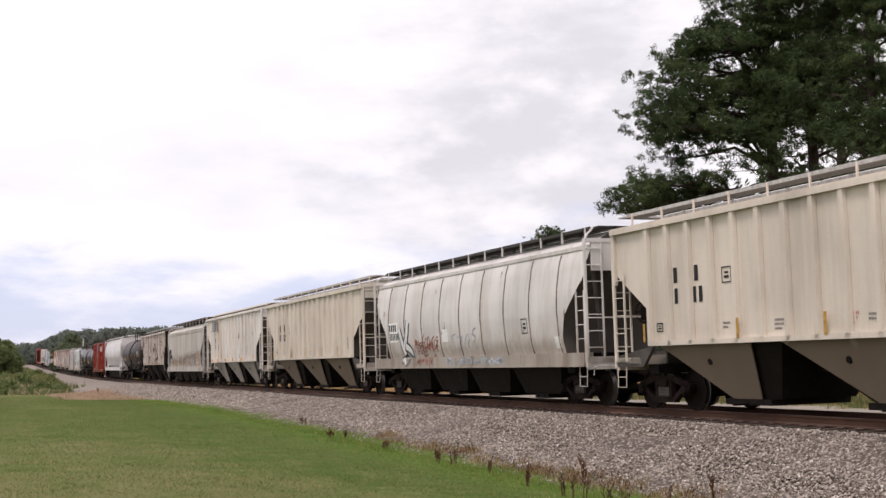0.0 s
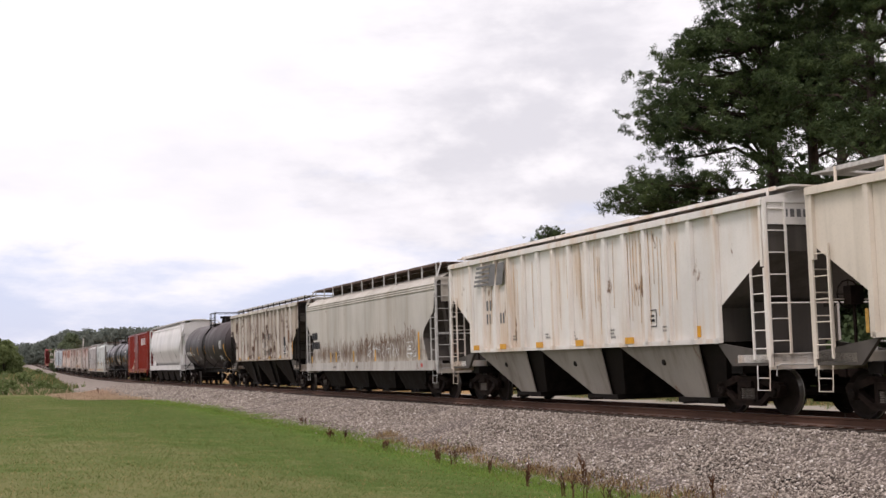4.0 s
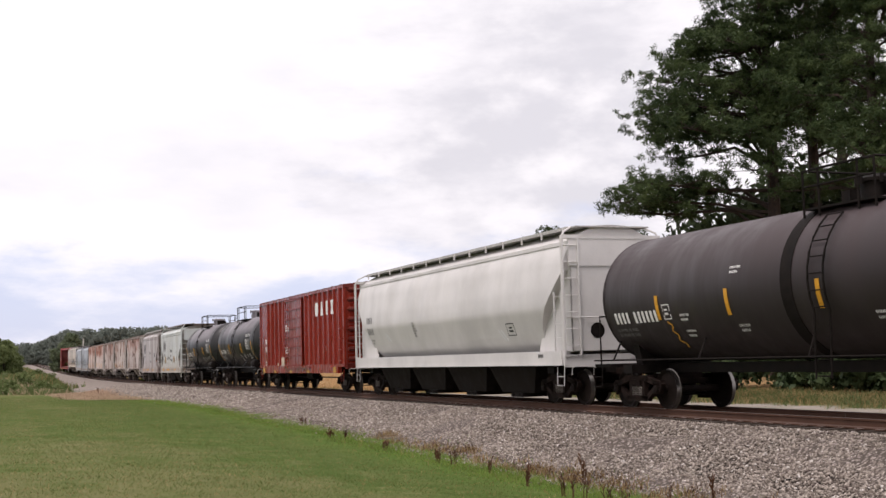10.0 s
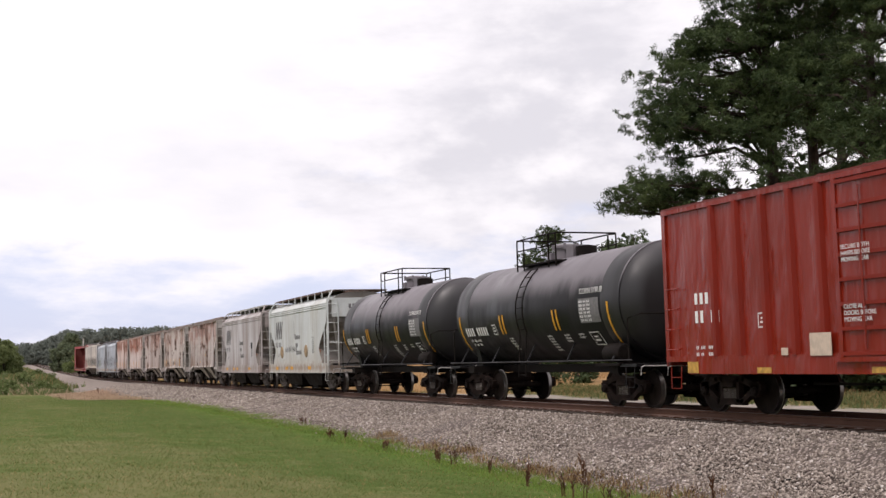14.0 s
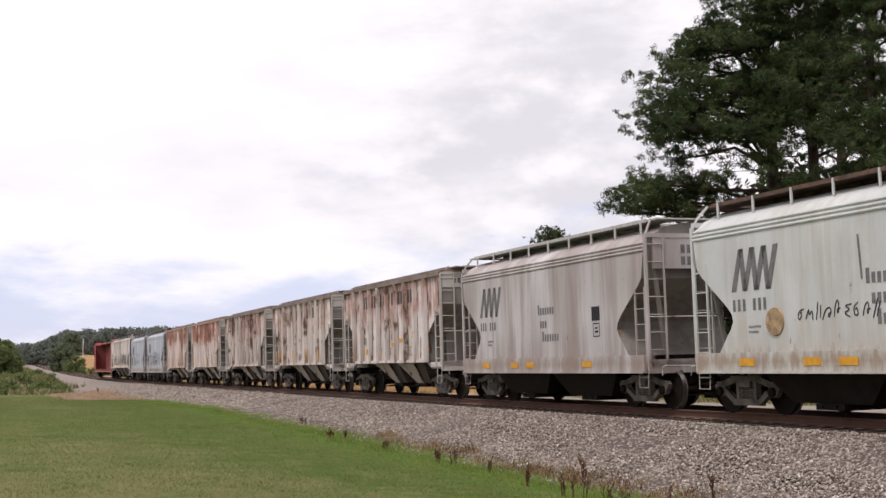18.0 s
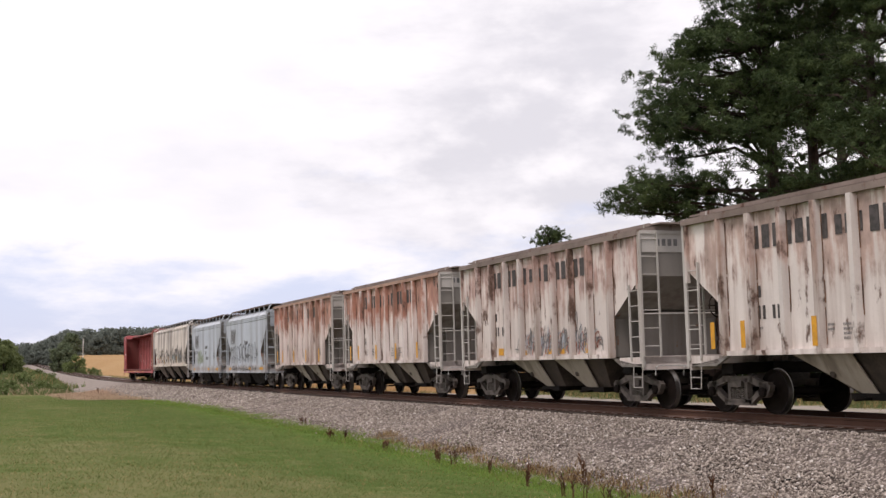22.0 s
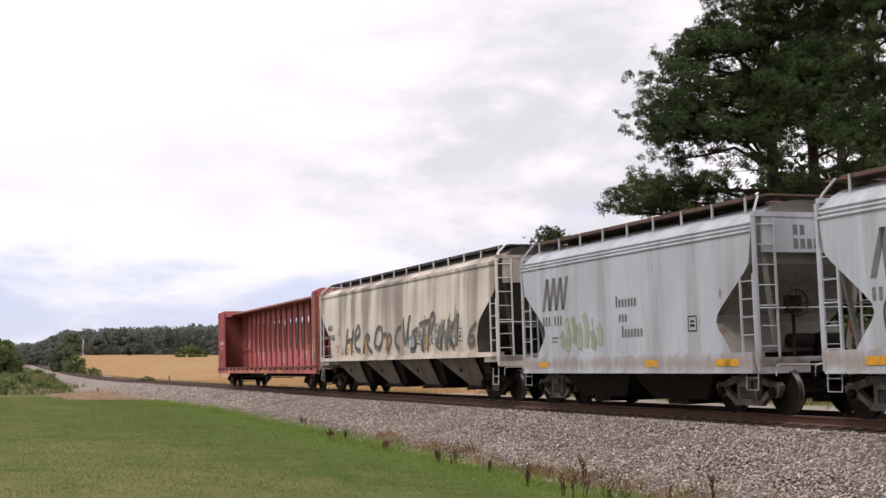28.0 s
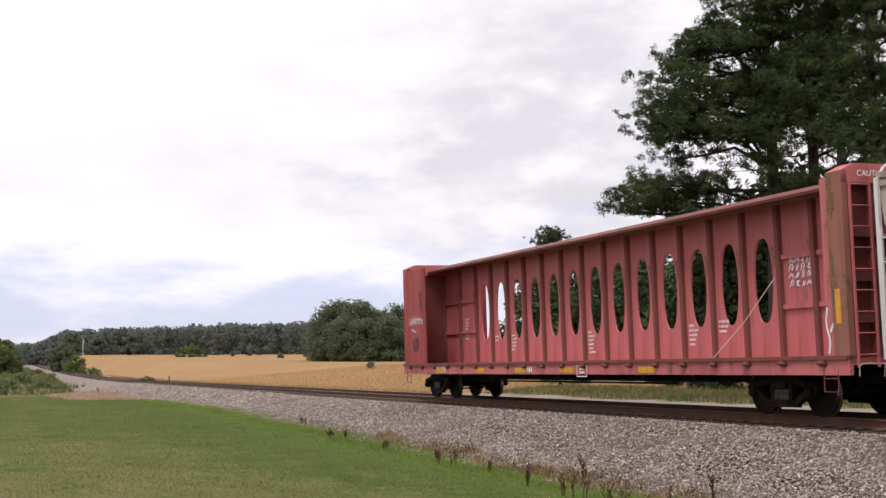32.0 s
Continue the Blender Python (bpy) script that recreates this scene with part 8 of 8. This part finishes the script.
        bars(car, surf, 3.6, 1.65, 0.05, "########", G)
        for y in ((3.9, 0.9, -2.4, 1.9) if k in (12, 13) else (4.3, -1.2, -4.3, -4.0)):
            patch(car, lambda z: -1.581, y, 1.0, 0.5, 0.15, M["yellow"], "yellow reflector strip", "reflector")
        if k == 12:
            strokes(car, surf, scribble(41, 2.1, -0.2, 1.86, 2.12, 9, 1), 0.028, M["spray_black"], "thin black scrawl")
            for y in (2.75, -1.9):
                part("plate_cover", MB().lathe_x([(-1.56, 0.01), (-1.56, 0.27), (-1.52, 0.29), (-1.5, 0.29)], y, 1.85, 18), M["round_tan"], car, "round tan-brown cover")
            framed_sign(car, surf, -2.95, 2.15, 0.34, 0.3, G)
            strokes(car, surf, [[(0.3, 3.3), (0.25, 2.5)]], 0.05, G, "dark streak")
        if k == 13:
            patch(car, surf, -2.9, 2.15, 0.4, 0.35, K, "black stencil panel", "stencil_panel")
        if k == 19:
            r = random.Random(45)
            arches = []
            for i in range(9):
                y, w, z = 3.75 - i * 0.78, r.uniform(0.35, 0.6), r.uniform(1.95, 2.5)
                arches.append([(y, r.uniform(1.38, 1.6)), (y + 0.12, z - 0.25), (y - 0.1, z), (y - w * 0.7, z + r.uniform(-0.1, 0.15)), (y - w, z - 0.3), (y - w * r.uniform(0.7, 1.3), r.uniform(1.36, 1.6))])
                arches.append([(y - 0.1, r.uniform(1.6, 1.9)), (y - w, r.uniform(1.4, 2.0))])
            strokes(car, surf, arches, 0.055, M["spray_black"], "black spray-painted arched tag")
            strokes(car, lambda z: surf(z) - 0.002, [[(a - 0.04, b) for a, b in ln[:4]] for ln in arches[6:14:2]], 0.1, M["spray_black"], "thick black spray-painted stroke")
            strokes(car, lambda z: -1.583, scribble(44, 3.4, -3.2, 0.95, 1.22, 9, 2), 0.045, M["spray_black"], "black spray-painted tag")
        if k == 20:
            for i, (y, z0, z1) in enumerate(((3.0, 1.5, 1.9), (2.7, 1.42, 2.25), (2.35, 1.6, 2.3), (2.05, 1.45, 2.1), (1.7, 1.5, 2.35), (1.35, 1.45, 1.9), (1.0, 1.55, 2.05))):
                strokes(car, lambda z: surf(z) - 0.001 * i, [[(y, z0), (y - 0.08, (z0 + z1) / 2), (y + 0.05, z1)]], 0.24, M["olive_grey"], "olive-grey painted-out smear", "paint_smear")

    # 14 to 18: five short ribbed hoppers worn to red primer
    pink, orange = (0.40, 0.235, 0.20), (0.36, 0.130, 0.075)
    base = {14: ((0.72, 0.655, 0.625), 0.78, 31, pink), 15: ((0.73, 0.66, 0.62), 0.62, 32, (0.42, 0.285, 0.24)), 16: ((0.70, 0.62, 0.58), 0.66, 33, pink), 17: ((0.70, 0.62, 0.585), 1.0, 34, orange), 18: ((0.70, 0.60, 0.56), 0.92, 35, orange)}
    # slope sheets: grime with the bay's shade painted in
    M["bay_grime_shade"] = simple("grimy_shaded_slope_sheet", (0.06, 0.045, 0.037), 0.8, 0.0, 0.5, 2.0)
    M["hopper_chord"] = paint("weathered_roof_edge", (0.23, 0.18, 0.155), 41, 0.6, (0.12, 0.09, 0.075), rust=0.45, rust_col=(0.16, 0.085, 0.06), rough=0.75)
    M["orange_chord"] = paint("rusty_orange_roof_edge", (0.40, 0.25, 0.19), 44, 0.5, (0.22, 0.13, 0.10), rust=0.3, rust_col=(0.5, 0.42, 0.38), rough=0.75)
    M["ladder_white"] = paint("off_white_ladder_paint", (0.47, 0.44, 0.41), 43, 0.5, (0.22, 0.15, 0.11), rust=0.35, rough=0.6)
    for k, (col, fade, sd, prim) in base.items():
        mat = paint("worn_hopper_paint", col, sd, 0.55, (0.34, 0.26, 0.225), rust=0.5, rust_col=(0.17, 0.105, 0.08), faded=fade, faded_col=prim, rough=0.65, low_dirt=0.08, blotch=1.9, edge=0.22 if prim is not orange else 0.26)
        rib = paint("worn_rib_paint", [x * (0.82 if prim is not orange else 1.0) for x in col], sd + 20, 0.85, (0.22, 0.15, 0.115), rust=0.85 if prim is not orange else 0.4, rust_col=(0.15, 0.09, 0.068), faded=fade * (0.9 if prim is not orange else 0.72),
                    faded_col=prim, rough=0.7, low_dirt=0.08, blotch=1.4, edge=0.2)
        lab = "short ribbed covered hopper car, orange primer showing through worn white paint" if fade > 0.9 else "short ribbed covered hopper car with stained off-white paint and brown ribs"
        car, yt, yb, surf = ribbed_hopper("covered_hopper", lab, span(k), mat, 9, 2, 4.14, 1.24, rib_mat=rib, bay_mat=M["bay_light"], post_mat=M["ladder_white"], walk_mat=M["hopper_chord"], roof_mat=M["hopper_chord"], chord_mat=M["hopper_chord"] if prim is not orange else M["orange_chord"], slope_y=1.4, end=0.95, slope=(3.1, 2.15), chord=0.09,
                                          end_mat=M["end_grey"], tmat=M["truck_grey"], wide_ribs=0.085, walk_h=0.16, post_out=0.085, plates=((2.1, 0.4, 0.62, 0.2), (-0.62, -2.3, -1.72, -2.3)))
        at(k)
        y = 3.05
        for p in ("#######", "###", "#######"):
            bars(car, surf, y, 3.32 if p != "###" else 3.36, 0.46 if p != "###" else 0.36, p, M["worn_black"], "dark worn block lettering", ch=0.52, gap=0.23, ink=1.0)
            y -= len(p) * (0.46 if p != "###" else 0.36) * 0.75 + 0.1
        bars(car, surf, 3.1, 2.36, 0.22, "##", M["worn_black"])
        bars(car, surf, 3.1, 1.92, 0.27, "### ###", M["worn_black"], ch=0.42, gap=0.16)
        if k in (14, 16):
            for y, z, w, h in ((2.75, 1.55, 0.34, 0.2), (1.25, 1.5, 0.4, 0.12), (-0.3, 1.82, 0.42, 0.13), (-1.1, 1.95, 0.42, 0.13), (-2.55, 2.05, 0.42, 0.26)):
                patch(car, surf, y, z if k == 14 else 1.36, w, h, M["yellow"], "yellow reflector strip", "reflector")
        else:
            for y in (3.35, 1.15, -1.1, -3.35, 4.4):
                patch(car, lambda z: -1.617, y, 1.36, 0.14, 0.55, M["yellow"], "yellow reflector strip", "reflector")
        framed_sign(car, surf, -2.75, 1.68, 0.36, 0.34, K)
        rib_rust(car, surf, yb, 9, 0.085, 1.35, 3.95, 60 + k)
        if k == 16:
            tag_surf = lambda z: surf(z) - 0.004
            for i, (mt, lab) in enumerate(((G, "thin grey graffiti"), (M["rust_tag"], "thin dull red graffiti"), (M["faint_blue"], "thin pale blue graffiti"), (G, "thin grey graffiti"))):
                strokes(car, lambda z: tag_surf(z) - 0.001 * i, scribble(52 + i, 1.6 - 0.3 * i, -3.6 + 0.2 * i, 1.38, 1.85 + 0.12 * i, 11 + i, 3), 0.028, mt, lab)
        if k == 17:
            strokes(car, surf, scribble(54, 2.1, 1.3, 1.5, 1.85, 2, 2), 0.035, M["spray_black"], "small black tag")
        stencils(car, surf, 3.2, G, (1.6, 1.5), k)

    # 21: long beige hopper with a row of large black letters-like strokes
    car, yt, surf = smooth_hopper("covered_hopper", "long beige covered hopper car with dirty streaks and large black graffiti", span(21), M["beige"], 4.12, 1.46, 1.36, 4.60, M["walk_dark"], M["bright"], cut=(3.3, 2.4, 1.6), bulge=0.35, n_bays=4, show_bays=True, bay_mat=M["bay_brown"], end=0.75, end_mat=M["end_grime_shade"])
    at(21)
    bars(car, surf, 8.32, 2.62, 0.24, "####", K, ch=0.55)
    bars(car, surf, 8.32, 2.2, 0.24, "######", K, ch=0.5)
    framed_sign(car, surf, 6.85, 2.4, 0.28, 0.3, G)
    z0, z1 = 1.58, 2.62
    first = [[[(0, 0), (-0.1, 1)], [(-0.5, 0), (-0.6, 0.95)], [(0, 0.5), (-0.6, 0.55)]], [[(0, 0.45), (-0.5, 0.6), (-0.3, 0.95), (0, 0.6), (-0.1, 0.15), (-0.5, 0.1)]], [[(0, 0), (-0.1, 0.95), (-0.5, 0.75), (-0.15, 0.5), (-0.7, 0.02)]], [[(-0.1, 0.3), (-0.2, 0.85), (-0.6, 0.95), (-0.75, 0.5), (-0.5, 0.1), (-0.1, 0.3)]], [[(-0.05, 0.5), (-0.3, 0.55)]]]
    middle = [[[(0, 0.05), (-0.05, 0.9), (-0.5, 0.6), (-0.1, 0.05)]], [[(-0.55, 0.85), (-0.15, 0.75), (-0.05, 0.3), (-0.5, 0.1)]], [[(0, 0.95), (-0.3, 0), (-0.6, 1.0)]], [[(-0.55, 0.95), (-0.1, 0.8), (-0.45, 0.45), (-0.35, 0.05), (0, 0.1)]], [[(-0.3, 0), (-0.35, 0.9)], [(0.05, 0.85), (-0.75, 0.95)]]]
    last = [[[(0, 0), (-0.15, 1.05), (-0.6, 0.85), (-0.1, 0.45)]], [[(0, 0.1), (-0.1, 1.0)], [(-0.3, 0), (-0.35, 0.8)]], [[(0, 0), (-0.1, 0.95)], [(-0.6, 0.9), (-0.1, 0.4), (-0.6, 0.05)]], [[(0, 0.1), (-0.05, 0.9)]], [[(-0.5, 0.95), (-0.1, 0.6), (-0.1, 0.1), (-0.5, 0.2), (-0.4, 0.5), (-0.1, 0.4)]]]
    y = 5.75
    lines = []
    for k, g in enumerate(first + middle + last):
        sc = 1.0 + 0.25 * math.sin(k * 2.1)
        for ln in g:
            lines.append([(y - 0.30 * (b - 0.5) + a * (1.55 if k < 4 else 1.2), z0 + b * (z1 - z0) * sc) for a, b in ln])
        y -= (1.2 if k < 4 else 0.87) if len(g) != 1 or g[0][0] != (-0.05, 0.5) else 0.4
    strokes(car, surf, lines, 0.23, M["spray_soft"], "row of large dark spray-painted strokes")
    strokes(car, lambda z: surf(z) - 0.002, [[(a - 0.05, b + 0.04) for a, b in ln] for ln in lines], 0.11, M["spray_mid"], "row of large black spray-painted strokes")
    strokes(car, lambda z: surf(z) - 0.003, scribble(63, -2.6, -6.6, 1.7, 2.75, 7, 3), 0.07, M["spray_soft"], "dark spray-painted tag")
    strokes(car, lambda z: surf(z) + 0.003, scribble(61, -1.6, -6.4, 1.8, 2.3, 12, 3), 0.06, M["teal"], "teal spray-painted tag")
    strokes(car, lambda z: surf(z) + 0.003, scribble(62, 7.3, 4.6, 1.6, 2.1, 4, 2), 0.025, M["red_mark"], "thin red tag")
    for y in (3.2, 0.7, -3.6, 5.2):
        patch(car, surf, y, 1.55, 0.13, 0.6, M["yellow"], "yellow reflector strip", "reflector")
    framed_sign(car, surf, -6.5, 1.85, 0.36, 0.42, K)

    # 22: the last car, an empty centre-beam flatcar
    car = centerbeam_car("faded red empty centerbeam flatcar with oval openings", span(22), M["beam_red"], M["beam_dark"])
    TRAIN.append((car, 344.76))


# ---- movement: the train rolls towards the lawn's right-hand end and slows a little ----
SPEED = ((0, 11.151), (3, 10.871), (6, 10.585), (9, 10.309), (13, 10.058), (17, 9.816), (20, 9.566), (24, 9.291), (28, 8.981), (32, 8.668))
_t = np.arange(0.0, 32.01, 0.05)
_v = np.interp(_t, [k for k, _ in SPEED], [k for _, k in SPEED])
_roll = np.concatenate([[0.0], np.cumsum((_v[1:] + _v[:-1]) / 2) * 0.05])


def run(t):
    """Metres rolled since the start."""
    return float(np.interp(t, _t, _roll))


def car_pose(s, half=4.5):
    a, b = track_pose(s - half), track_pose(s + half)
    m = track_pose(s).copy()
    m.translation = (a.translation + b.translation) / 2
    return m


def motions():
    times = [k * 1.0 for k in range(33)]
    for car, s0 in TRAIN:
        walk(car, [(t, car_pose(s0 - run(t))) for t in times])
    # all wheels turn alike: one rolling record for the leading axles of every truck and one for the trailing axles
    for side in (-1, 1):
        group = [ws for ws, y in WHEELSETS if y * side > 0]
        walk(group[0], [(k / FPS, Matrix.Translation((0, side * AXLE, WHEEL_R)) @ Matrix.Rotation((run(k / FPS) / WHEEL_R) % (2 * math.pi), 4, "X")) for k in range(32 * FPS + 1)])
        source = group[0].animation_data
        for ws in group[1:]:
            ws.rotation_mode = "QUATERNION"
            data = ws.animation_data_create()
            data.action = source.action
            data.action_slot = source.action_slot


build_ground()
build_plants()
build_weed_plants()
build_trees()
build_train()
build_track()
motions()
